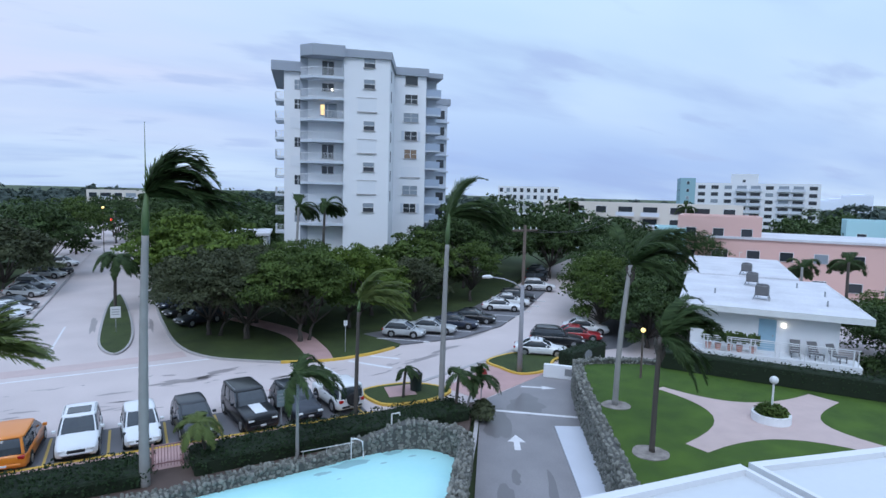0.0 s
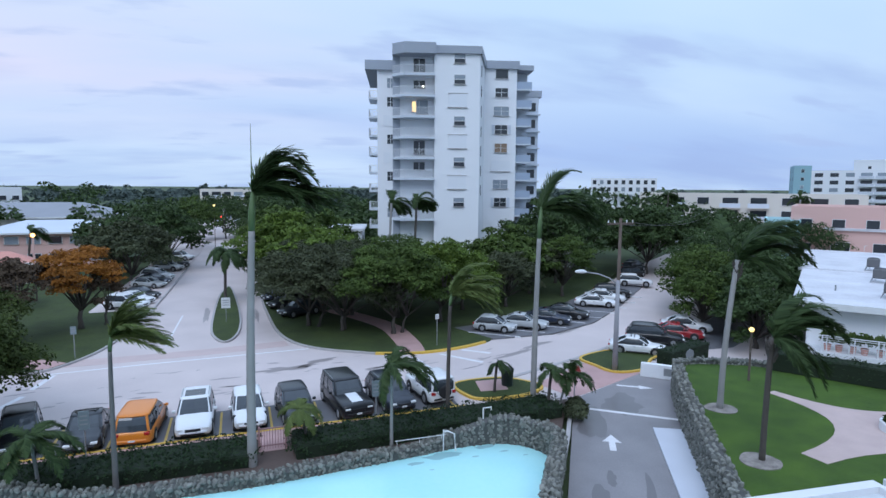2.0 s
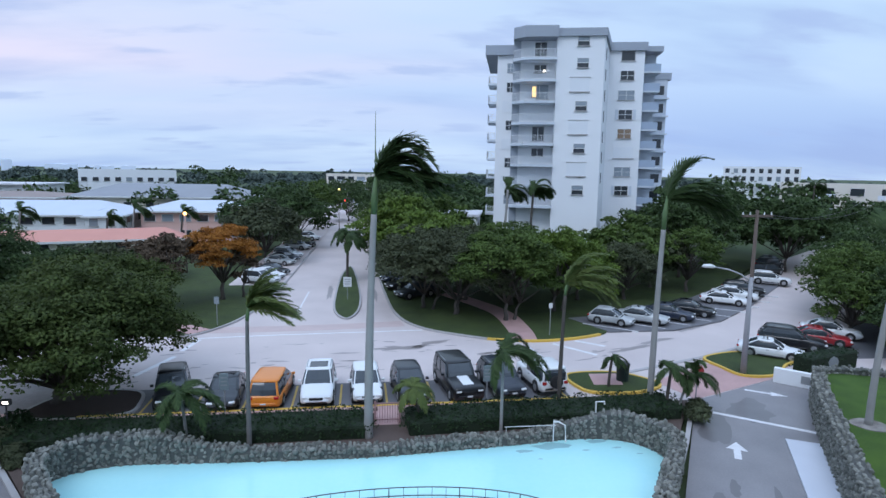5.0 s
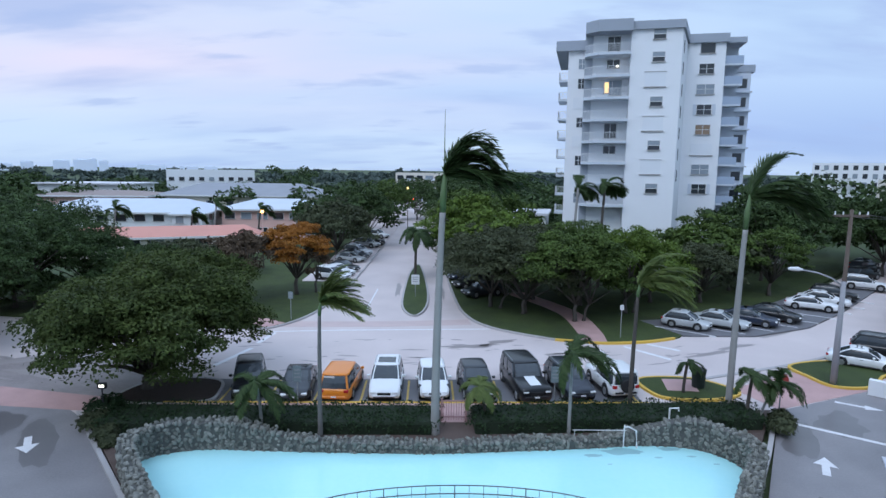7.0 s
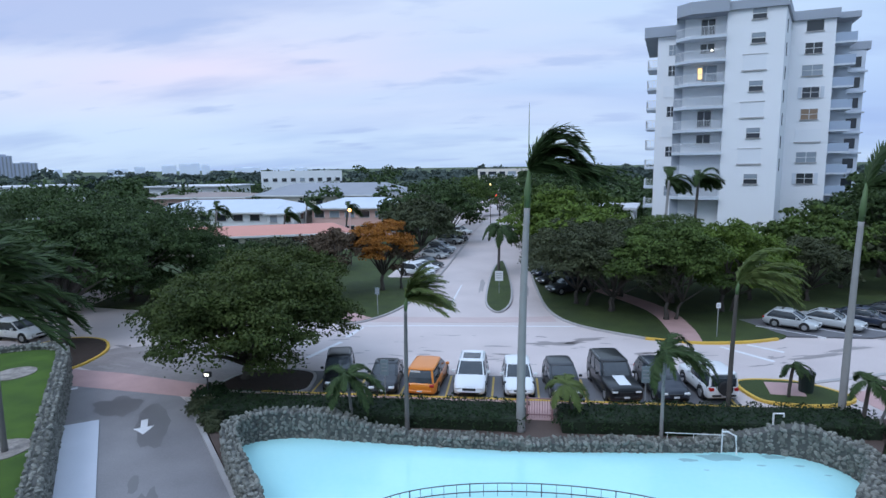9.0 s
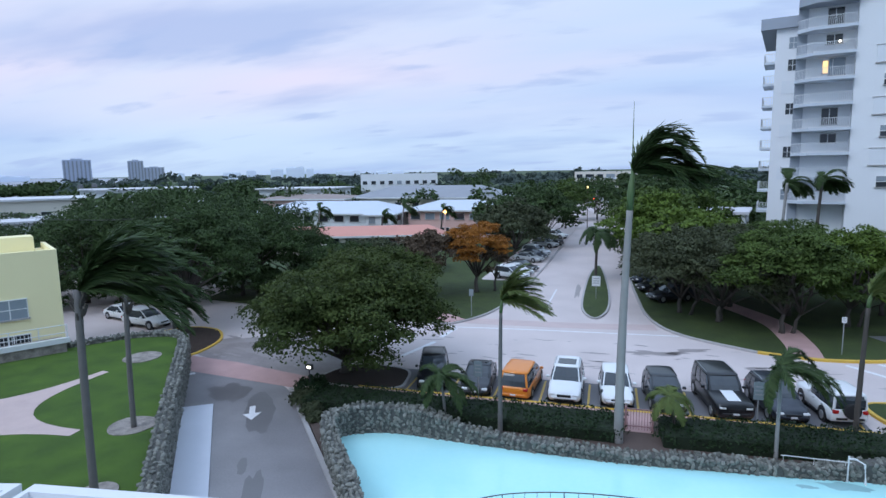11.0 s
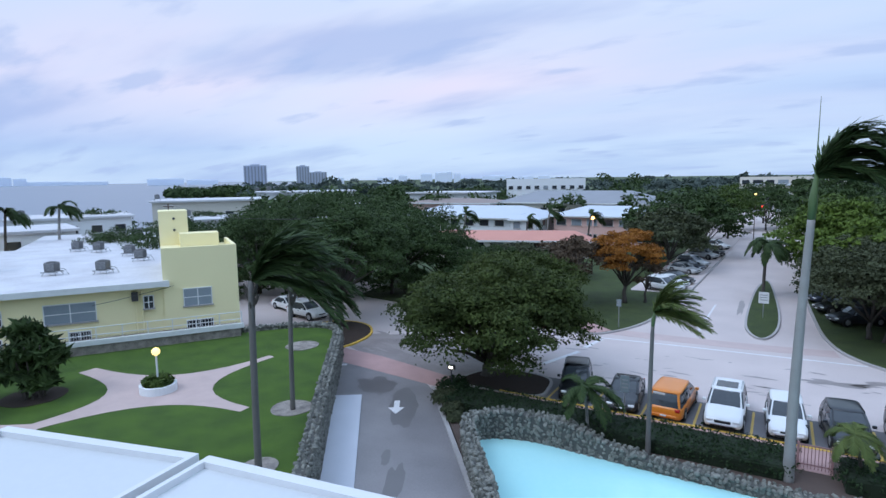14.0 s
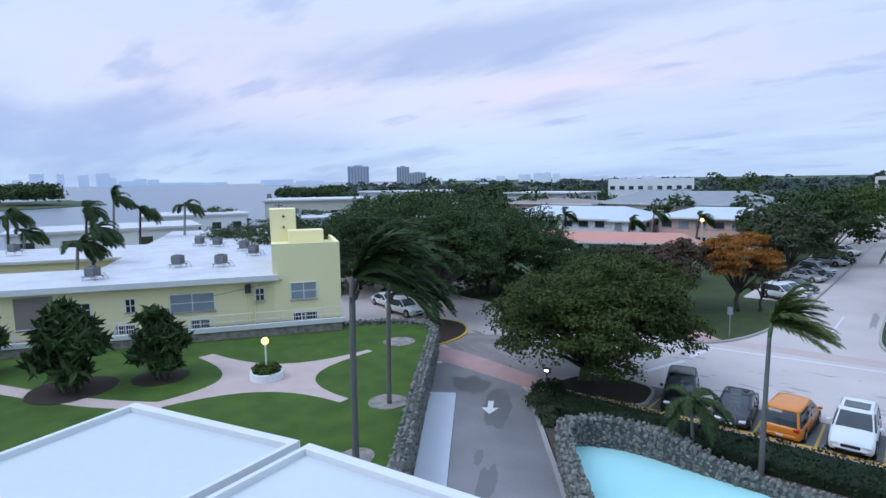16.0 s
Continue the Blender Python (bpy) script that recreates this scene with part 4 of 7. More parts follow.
def palm(x, y, base, top, r0, r1, count, length, label, wind=(1.0, -0.1, 0.05), shaft=0.0, spear=0.0, lean=(0.15, 0.0), droop=0.10, leaflet=0.55, trunk="palm_trunk", mat="frond", seed=3, bulge=0.0, name="palm_tree", spread=1.0, up=0.9, skirt=False, layers=()):
    """A palm in the wind: ringed trunk, green crownshaft, feather crown."""
    rnd = random.Random(seed)
    t = thing(name, pose(x, y, base), label, "palm tree", "palms")
    h = top - base
    n = max(6, int(h / 0.35))
    bm = B()
    pts, rad = [], []
    for k in range(n + 1):
        u = k / n
        pts.append((lean[0] * u * u, lean[1] * u * u, -0.1 + (h - shaft + 0.1) * u))
        rad.append((r0 * (1 - u) + r1 * u) * (1 + bulge * math.exp(-((u - 0.35) / 0.25) ** 2)) * (1.03 if k % 2 else 0.98) + (0.10 * r0 * math.exp(-u * 30)))
    tube(bm, pts, rad, 10)
    part("trunk", bm, M[trunk], t, "", True)
    if shaft:
        bm = B()
        tube(bm, [(lean[0], lean[1], h - shaft), (lean[0] + 0.02, lean[1], h - shaft * 0.55), (lean[0] + 0.10, lean[1], h + 0.1)], [r1 * 1.0, r1 * 1.12, r1 * 0.55], 10)
        part("crownshaft", bm, M["palm_green"], t, "smooth green crownshaft", True)
    if skirt:
        bm = B()
        for k in range(18):
            a, z = rnd.uniform(0, 6.28), h - rnd.uniform(0.1, 0.9)
            tube(bm, [(lean[0] + r1 * math.cos(a), lean[1] + r1 * math.sin(a), z - 0.2), (lean[0] + (r1 + 0.15) * math.cos(a), lean[1] + (r1 + 0.15) * math.sin(a), z + 0.15)], [0.05, 0.03], 5)
        part("leaf_base_collar", bm, M["brown_trunk"], t, "brown cut leaf bases")
    root = (lean[0] + 0.05, lean[1], h)
    verts, faces = [], []
    if count:
        frond_set((verts, faces), rnd, root, count, length, wind, droop, leaflet, spread, up)
    for c, ln, wd, dr, sp, u in layers:
        frond_set((verts, faces), rnd, root, c, ln, wd, dr, leaflet, sp, u)
    piece("fronds", [tuple(v) for v in verts], faces, M[mat], t)
    if spear:
        bm = B()
        tube(bm, [root, (root[0] + 0.02, root[1], h + spear)], [0.035, 0.008], 5)
        part("spear_leaf", bm, M["palm_green"], t, "unopened spear leaf")
    return t


ROYAL = "tall grey royal palm bent by wind beside the pool hedge"
palm(0.42, 26.9, 0.1, 12.6, 0.21, 0.14, 0, 3.5, ROYAL, shaft=1.7, spear=3.0, lean=(0.25, 0.1), bulge=0.06, seed=4, droop=0.17, leaflet=0.85, layers=((16, 3.7, (0.62, 0.05, 0.62), 0.24, 0.4, 1.7), (12, 3.3, (1.0, 0.1, 0.35), 0.18, 0.4, 1.0), (6, 4.9, (1.5, 0.1, 0.02), 0.06, 0.3, 0.2)))
palm(16.1, 29.3, 0.1, 11.7, 0.175, 0.125, 0, 3.7, ROYAL, shaft=1.7, spear=0.0, lean=(0.2, 0.1), bulge=0.06, seed=9, droop=0.15, leaflet=0.85, layers=((3, 3.5, (0.4, 0.0, 0.75), 0.19, 0.1, 2.6), (10, 4.0, (1.0, -0.25, 0.3), 0.18, 0.35, 0.7), (6, 4.6, (1.5, -0.2, 0.0), 0.08, 0.3, 0.2)))
YOUNG = "young palm with wind-blown feathery crown near the pool"
palm(-5.06, 26.5, 0.1, 6.7, 0.12, 0.08, 16, 2.5, YOUNG, lean=(0.05, 0), shaft=0.6, seed=12, mat="frond_pale", leaflet=0.6, wind=(1.0, 0, 0.15), up=0.5, spread=0.7, droop=0.09, trunk="palm_dark", layers=((8, 2.3, (0.6, 0, 0.75), 0.14, 0.5, 0.9),))
palm(10.9, 29.6, 0.1, 7.0, 0.13, 0.09, 20, 3.2, YOUNG, lean=(0.1, 0), shaft=0.6, seed=15, mat="frond_pale", leaflet=0.55, droop=0.14, wind=(0.8, -0.2, 0.2), spread=0.6, up=2.0, trunk="brown_trunk")
palm(6.95, 26.8, 0.1, 4.2, 0.09, 0.07, 20, 2.7, YOUNG, lean=(0.02, 0), shaft=0.4, seed=17, leaflet=0.5, droop=0.2, wind=(0.9, 0.1, 0.2))
LOW = "low bushy palm growing out of the hedge bed"
palm(3.0, 27.9, 0.1, 2.2, 0.07, 0.06, 12, 1.5, LOW, seed=21, mat="frond_pale", leaflet=0.45, lean=(-0.4, 0), droop=0.18, wind=(0.25, 0, 0), trunk="brown_trunk")
palm(-7.9, 26.8, 0.1, 2.7, 0.08, 0.07, 14, 2.2, LOW, seed=23, leaflet=0.5, droop=0.16, wind=(0.35, 0, 0), lean=(-0.2, 0))
palm(15.0, 32.3, 0.1, 1.9, 0.09, 0.08, 12, 1.3, "small dark palm on the traffic island", seed=24, leaflet=0.4, droop=0.22, wind=(0.5, 0, 0), trunk="brown_trunk")
palm(16.6, 28.4, 0.1, 2.5, 0.1, 0.08, 12, 1.7, LOW, seed=25, leaflet=0.45, droop=0.2, wind=(0.6, 0, 0), trunk="brown_trunk")
palm(17.2, 28.2, 0.1, 2.2, 0.07, 0.06, 12, 1.9, LOW, seed=26, leaflet=0.45, droop=0.2, wind=(0.6, 0, 0), lean=(0.9, 0.2))
LAWN = "wind-swept palm standing in the hotel lawn"
palm(-17.2, 14.9, 1.7, 9.0, 0.14, 0.12, 12, 3.8, LAWN, spread=0.55, seed=31, leaflet=0.85, droop=0.17, wind=(0.95, 0.8, 0.05), lean=(-0.15, 0.25), skirt=True, trunk="palm_dark", layers=((10, 4.0, (0.5, 0.4, 0.7), 0.17, 0.3, 1.3),))
palm(-20.3, 19.9, 1.7, 7.8, 0.12, 0.10, 12, 3.6, LAWN, spread=0.55, seed=32, leaflet=0.85, droop=0.17, wind=(0.95, 0.8, 0.05), lean=(0, 0.2), skirt=True, trunk="palm_dark", layers=((10, 3.8, (0.5, 0.4, 0.7), 0.17, 0.3, 1.3),))
palm(23.2, 22.5, 1.7, 9.3, 0.16, 0.12, 10, 3.4, LAWN, seed=33, leaflet=0.7, droop=0.14, wind=(0.9, -0.35, 0.0), lean=(0.9, 0.3), skirt=True, layers=((18, 4.2, (0.7, -0.25, 0.6), 0.18, 0.3, 1.5),))
palm(20.4, 17.4, 1.7, 6.9, 0.125, 0.11, 14, 2.7, LAWN, seed=34, leaflet=0.65, droop=0.2, wind=(0.9, -0.4, -0.1), lean=(0.1, 0), skirt=True, trunk="brown_trunk", layers=((18, 3.2, (0.7, -0.25, 0.6), 0.19, 0.3, 1.2),))
STREET = "street palm with ragged crown"
palm(-1.5, 67.5, 0.1, 5.6, 0.16, 0.14, 34, 3.0, "dark palm standing in the avenue median", seed=41, leaflet=0.7, droop=0.2, wind=(0.3, 0, 0), trunk="brown_trunk")
for i, (x, y, top) in enumerate(((16.2, 64.4, 11.0), (18.8, 63.0, 11.4), (-55.3, 83.3, 6.6), (-52.3, 85.2, 5.6), (-47.3, 88.1, 6.4), (-37.7, 92.6, 5.2), (-34.4, 93.9, 6.6), (-28, 96, 6.0), (-22.2, 97.5, 6.0),
                             (-81, 27.6, 9.6), (-80, 30.5, 11.0), (-79, 33.2, 9.2), (-76.7, 38, 9.8), (-83, 20, 9.4), (-82.8, 21.4, 7.2), (85, 100, 11.5), (98, 80, 11.0), (66, 33, 6.8), (63, 36, 6.0), (-56.5, 19.6, 8.8), (-57.5, 18.6, 7.6))):
    palm(x, y, 0, top, 0.18, 0.13, 22, 2.9, STREET, seed=50 + i, leaflet=0.8, droop=0.2, wind=(0.9, 0.6, 0.1), lean=(0.4, 0.3), trunk="brown_trunk" if i % 2 else "palm_trunk")

# big shade trees
tree(-16.2, 33.0, 7.5, 6.5, "leaf_oak", "broad green shade tree over the parking row", 76000, 0.112, 5, 0.15, 0.34, 30, shift=(0.4, 0.2))
tree(-13.4, 58.5, 7.9, 3.8, "leaf_orange", "flowering tree with burnt-orange crown beside the avenue", 14000, 0.115, 6, 0.28, 0.2, 16)
tree(-17.8, 57.0, 7.2, 3.4, "leaf_brown", "half-bare brownish tree beside the orange one", 4200, 0.15, 7, 0.34, 0.18, 11)
tree(-11.6, 59.5, 5.2, 2.2, "leaf_brown", "small brownish tree at the kerb", 1900, 0.15, 8, 0.35, 0.12, 8)
SHADE = "dense green street tree with dark trunk"
for i, (x, y, top, r, mat, nl) in enumerate(((5.9, 53.6, 7.4, 4.6, "leaf_grey", 7000), (8.6, 51.0, 7.2, 4.4, "leaf_grey", 7000), (12.6, 48.4, 8.3, 4.6, "leaf_mid", 11000), (18.0, 51.5, 8.2, 4.2, "leaf_bright", 8500),
                                   (8, 63, 8.8, 5.5, "leaf_bright", 8000), (4.8, 72, 9.6, 5.2, "leaf_bright", 7000), (15, 60, 8.0, 5.2, "leaf_mid", 7500), (5, 84, 10.2, 5.5, "leaf_mid", 6000), (22, 56, 6.4, 3.6, "leaf_bright", 6500), (10.5, 56.8, 8.0, 4.6, "leaf_grey", 7000), (14.6, 54.4, 8.0, 4.4, "leaf_mid", 7000), (6.2, 60.5, 7.6, 4.4, "leaf_grey", 7000),
                                   (27, 56, 6.2, 3.2, "leaf_grey", 4500), (24, 66, 5.6, 3.6, "leaf_mid", 5000), (9, 76, 10.4, 5.0, "leaf_mid", 6000), (5.5, 98, 11.0, 6.5, "leaf_dark", 6000), (7, 112, 14.5, 5.5, "leaf_dark", 5000),
                                   (-43, 50, 11.4, 7.0, "leaf_dark", 12000), (-37, 52, 10.0, 6.0, "leaf_dark", 9000), (-24, 53, 5.4, 4.0, "leaf_oak", 6000), (-19.5, 51.5, 5.6, 3.6, "leaf_oak", 5000), (-27, 57, 5.2, 4.0, "leaf_dark", 6000), (-51, 46, 9.2, 6.0, "leaf_dark", 8000), (-40, 59, 10.4, 6.5, "leaf_dark", 8000), (-34, 58, 7.0, 4.5, "leaf_dark", 7000), (-28, 64, 5.0, 3.8, "leaf_grey", 4500),
                                   (-49, 57, 11.2, 6.5, "leaf_dark", 8000), (-57, 52, 9.6, 6.0, "leaf_dark", 7000), (-58, 41, 8.0, 5.0, "leaf_dark", 5000), (-24, 70, 4.6, 3.6, "leaf_brown", 3200),
                                   (-13, 82, 8.6, 5.5, "leaf_grey", 6500), (-16, 92, 9.0, 5.5, "leaf_dark", 6000), (-10.5, 97, 9.4, 5.5, "leaf_dark", 6000), (-13, 112, 10.0, 6.5, "leaf_dark", 6000), (-9, 126, 10.5, 6.0, "leaf_mid", 5000),
                                   (40, 68, 11.4, 6.2, "leaf_dark", 8000), (49, 75, 11.2, 6.5, "leaf_dark", 8000), (58, 72, 10.6, 6.0, "leaf_dark", 7000), (33, 62, 6.8, 3.8, "leaf_grey", 4000), (36, 59.5, 7.4, 3.4, "leaf_mid", 3500), (66, 66, 10.2, 6.0, "leaf_dark", 6500),
                                   (39.5, 35.2, 5.4, 3.0, "leaf_dark", 6000), (43.0, 38.8, 6.8, 3.8, "leaf_dark", 8000), (47.5, 42.0, 7.8, 4.4, "leaf_dark", 8000), (44, 46, 7.6, 4.2, "leaf_mid", 6000), (50, 50, 8.6, 5.0, "leaf_dark", 7000), (58, 56, 9.2, 5.5, "leaf_dark", 6500), (54, 44, 5.6, 3.8, "leaf_dark", 4500), (40, 41.5, 5.8, 2.8, "leaf_mid", 3000), (72, 58, 9.0, 5.2, "leaf_dark", 5000),
                                   (50, 20, 6.4, 4.2, "leaf_dark", 6000), (55, 14, 6.8, 4.8, "leaf_dark", 6000), (56, 24, 6.0, 4.0, "leaf_mid", 5000), (63, 22, 6.2, 4.6, "leaf_mid", 5000), (46.5, 12, 6.0, 4.0, "leaf_dark", 5000), (-3, 150, 9.5, 6, "leaf_dark", 4500), (-10, 146, 10, 6, "leaf_dark", 4500), (4, 158, 10, 6, "leaf_mid", 4500), (-4, 170, 11, 7, "leaf_dark", 4500), (-68, 40, 7.6, 4.2, "leaf_dark", 4500), (-74, 52, 8.2, 4.6, "leaf_dark", 4500), (-66, 60, 9.4, 5, "leaf_dark", 5000), (-84, 66, 7.8, 5, "leaf_dark", 4500), (-80, 40, 5.6, 3.6, "leaf_dark", 3500), (-63, 34, 5.4, 3.2, "leaf_dark", 3500), (-110, 62, 8.0, 5, "leaf_dark", 3500), (-150, 150, 9.6, 8, "leaf_dark", 4500), (30, 62, 8.4, 4.6, "leaf_mid", 5500))):
    near = y < 62
    tree(x, y, top, r * (1.22 if x < -18 else 1.16), mat, SHADE, int(nl * (1.95 if near else 1.1)), 0.138 if near else 0.245, 100 + i, (0.2 if x < -18 else 0.10 if 36 < x < 60 else 0.24) if near else 0.22, 0.17, 20 if x < -18 or x > 36 else 15, stems=2 if i < 4 else 1)
tree(-32.9, 38.3, 10.2, 6.4, "leaf_dark", "tall dark street tree on a mulch bed by the drive", 34000, 0.13, 90, 0.36, 0.3, 22, shift=(-0.8, 1.4))
for i, (x, y, h, r) in enumerate(((-24, 51.5, 3.2, 3.0), (-29.5, 52, 3.6, 3.4), (-35, 51.5, 3.8, 3.6), (-41, 49, 3.8, 3.6), (-47, 46, 3.8, 3.6), (-53, 43, 3.6, 3.4), (-19, 53.5, 3.0, 2.4))):
    tree(x, y, h, r, "leaf_dark", "dense dark shrubbery under the street trees", 6500, 0.13, 400 + i, 0.04, 0.1, 14)
bush = [((rr * math.cos(a), rr * math.sin(a), z), (0.7, 0.7, 0.6)) for a, rr, z in ((0, 0.5, 0.8), (2, 0.6, 1.5), (4, 0.7, 1.2), (1, 0.3, 2.4), (3, 0.5, 2.9), (5, 0.4, 2.2), (0.5, 0.9, 1.9))]
for x, y, s in ((-35.5, 10.8, 1.35), (-33.5, 14.8, 1.12), (-42.5, 8.2, 1.2)):
    t = thing("giant_leaf_shrub", pose(x, y, 1.7) @ Matrix.Scale(s, 4), "large dark shrub with paddle-shaped leaves on the lawn", "shrub", "lawn shrubs")
    leaf_cloud("foliage", bush, 1900, 0.19, M["leaf_dark"], t, int(x * -10), 1.5, 2.1)
    bm = B()
    for k in range(9):
        a = k * 0.7
        tube(bm, [(0.4 * math.cos(a), 0.4 * math.sin(a), -0.1), (0.6 * math.cos(a), 0.6 * math.sin(a), 1.4), (0.9 * math.cos(a), 0.9 * math.sin(a), 2.6)], [0.06, 0.04, 0.02], 5)
    part("stems", bm, M["brown_trunk"], t)


# hedges: leaves all over a core painted dark for the shade within
def hedge(a, b, width, h, base, label, seed, dens=90):
    a, b = Vector(a), Vector(b)
    ln = (b - a).length
    ang = math.degrees(math.atan2(b.y - a.y, b.x - a.x))
    t = thing("hedge", pose(a.x, a.y, base, 0, 0, ang), label, "hedge", "hedges")
    bm = B()
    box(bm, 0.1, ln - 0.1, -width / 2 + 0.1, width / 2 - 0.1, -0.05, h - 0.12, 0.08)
    part("core", bm, M["hedge_inner_shade"], t)
    rnd = random.Random(seed)
    bl = []
    k = max(3, int(ln / 0.45))
    for i in range(k):
        for wy in (-0.5, -0.17, 0.17, 0.5):
            for z in (0.3, 0.62, 0.86):
                bl.append((((i + rnd.random()) * ln / k, wy * (width - 0.5) + rnd.uniform(-0.1, 0.1), h * z + rnd.uniform(-0.08, 0.08)), (0.42, 0.36, 0.26)))
    leaf_cloud("leaves", bl, int(ln * (width + 2 * h) * dens), 0.075, M["hedge_leaf"], t, seed, 0.7)
    return t


POOL_HEDGE = "clipped dark green hedge between pool and parking"
hedge((-15.8, 27.95), (0.55, 27.85), 2.4, 0.75, 0.1, POOL_HEDGE, 61, 200)
hedge((2.25, 27.85), (17.0, 28.4), 2.3, 0.8, 0.1, POOL_HEDGE, 62, 200)
hedge((31.6, 26.8), (39.6, 14.6), 1.4, 1.25, 1.7, "clipped dark hedge at the edge of the lawn", 63)
hedge((39.6, 14.6), (43, 9), 1.4, 1.25, 1.7, "clipped dark hedge at the edge of the lawn", 64)
hedge((28.6, 33.2), (33.5, 34.6), 1.4, 1.4, 0.0, "dark hedge beside the parked cars", 65)
for x, y, s in ((-16.4, 27.5, 0.9), (-15.2, 26.3, 0.7), (-16.6, 28.8, 1.2), (-14.6, 25.6, 0.5), (17.6, 27.0, 0.9), (18.2, 28.2, 0.7)):
    t = thing("bush", pose(x, y, 0.1), "low grey-green bush beside the drive kerb", "bush", "bushes")
    leaf_cloud("leaves", [((0, 0, 0.4 * s), (0.7 * s, 0.7 * s, 0.5 * s)), ((0.4 * s, 0.2, 0.5 * s), (0.5 * s, 0.5 * s, 0.5 * s))], 900, 0.11, M["leaf_grey" if s < 1.1 else "hedge_leaf"], t, int(x * 7) % 97)

# far woods to the horizon
rnd = random.Random(77)
blobs_near, blobs_far = [], []


def clear_of(x, y):
    if -16 < x < 5 and y < 300:
        return False
    if x < -70 and y < -x * 0.86:
        return False
    if -75 < x < -14 and 75 < y < 125:
        return False
    if 14 < x < 58 and 60 < y < 100:
        return False
    return not (60 < x < 135 and 25 < y < 75 + (x - 60) * 0.6)


for i in range(2600):
    d = 95 + 900 * rnd.random() ** 1.6
    a = rnd.uniform(radians(-18), radians(172))
    x, y = d * math.cos(a), d * math.sin(a)
    if not clear_of(x, y):
        continue
    h = rnd.uniform(5.0, 9.6) + (rnd.uniform(1.5, 4.5) if rnd.random() < 0.14 else 0)
    r = rnd.uniform(3, 6.5)
    (blobs_near if d < 260 else blobs_far).append(((x, y, h - r * 0.62), (r, r, r * 0.62)))
    if d < 260:
        for q in range(3):
            b = rnd.uniform(0, 6.28)
            blobs_near.append(((x + r * 0.6 * math.cos(b), y + r * 0.6 * math.sin(b), h - r * 0.7 + rnd.uniform(-0.8, 0.8)), (r * 0.5, r * 0.5, r * 0.42)))
for k in range(16):
    blobs_near.append(((-56 + rnd.uniform(-9, 9), 246 + rnd.uniform(-6, 6), rnd.uniform(8.0, 12.6)), (2.6, 2.6, 1.7)))
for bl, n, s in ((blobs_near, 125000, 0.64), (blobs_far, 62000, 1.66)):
    w = leaf_cloud("far_woods", bl, n, s, M["leaf_dark" if bl is blobs_near else "leaf_far_hazed"], None, 5, 0.6)
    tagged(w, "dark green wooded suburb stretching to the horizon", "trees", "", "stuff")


# ---- cars ----
def ring_loft(bm, rings):
    vs = [[bm.verts.new(p) for p in r] for r in rings]
    n = len(rings[0])
    for a, b in zip(vs, vs[1:]):
        for k in range(n):
            bm.faces.new((a[k], a[(k + 1) % n], b[(k + 1) % n], b[k]))
    bm.faces.new(vs[0][::-1])
    bm.faces.new(vs[-1])


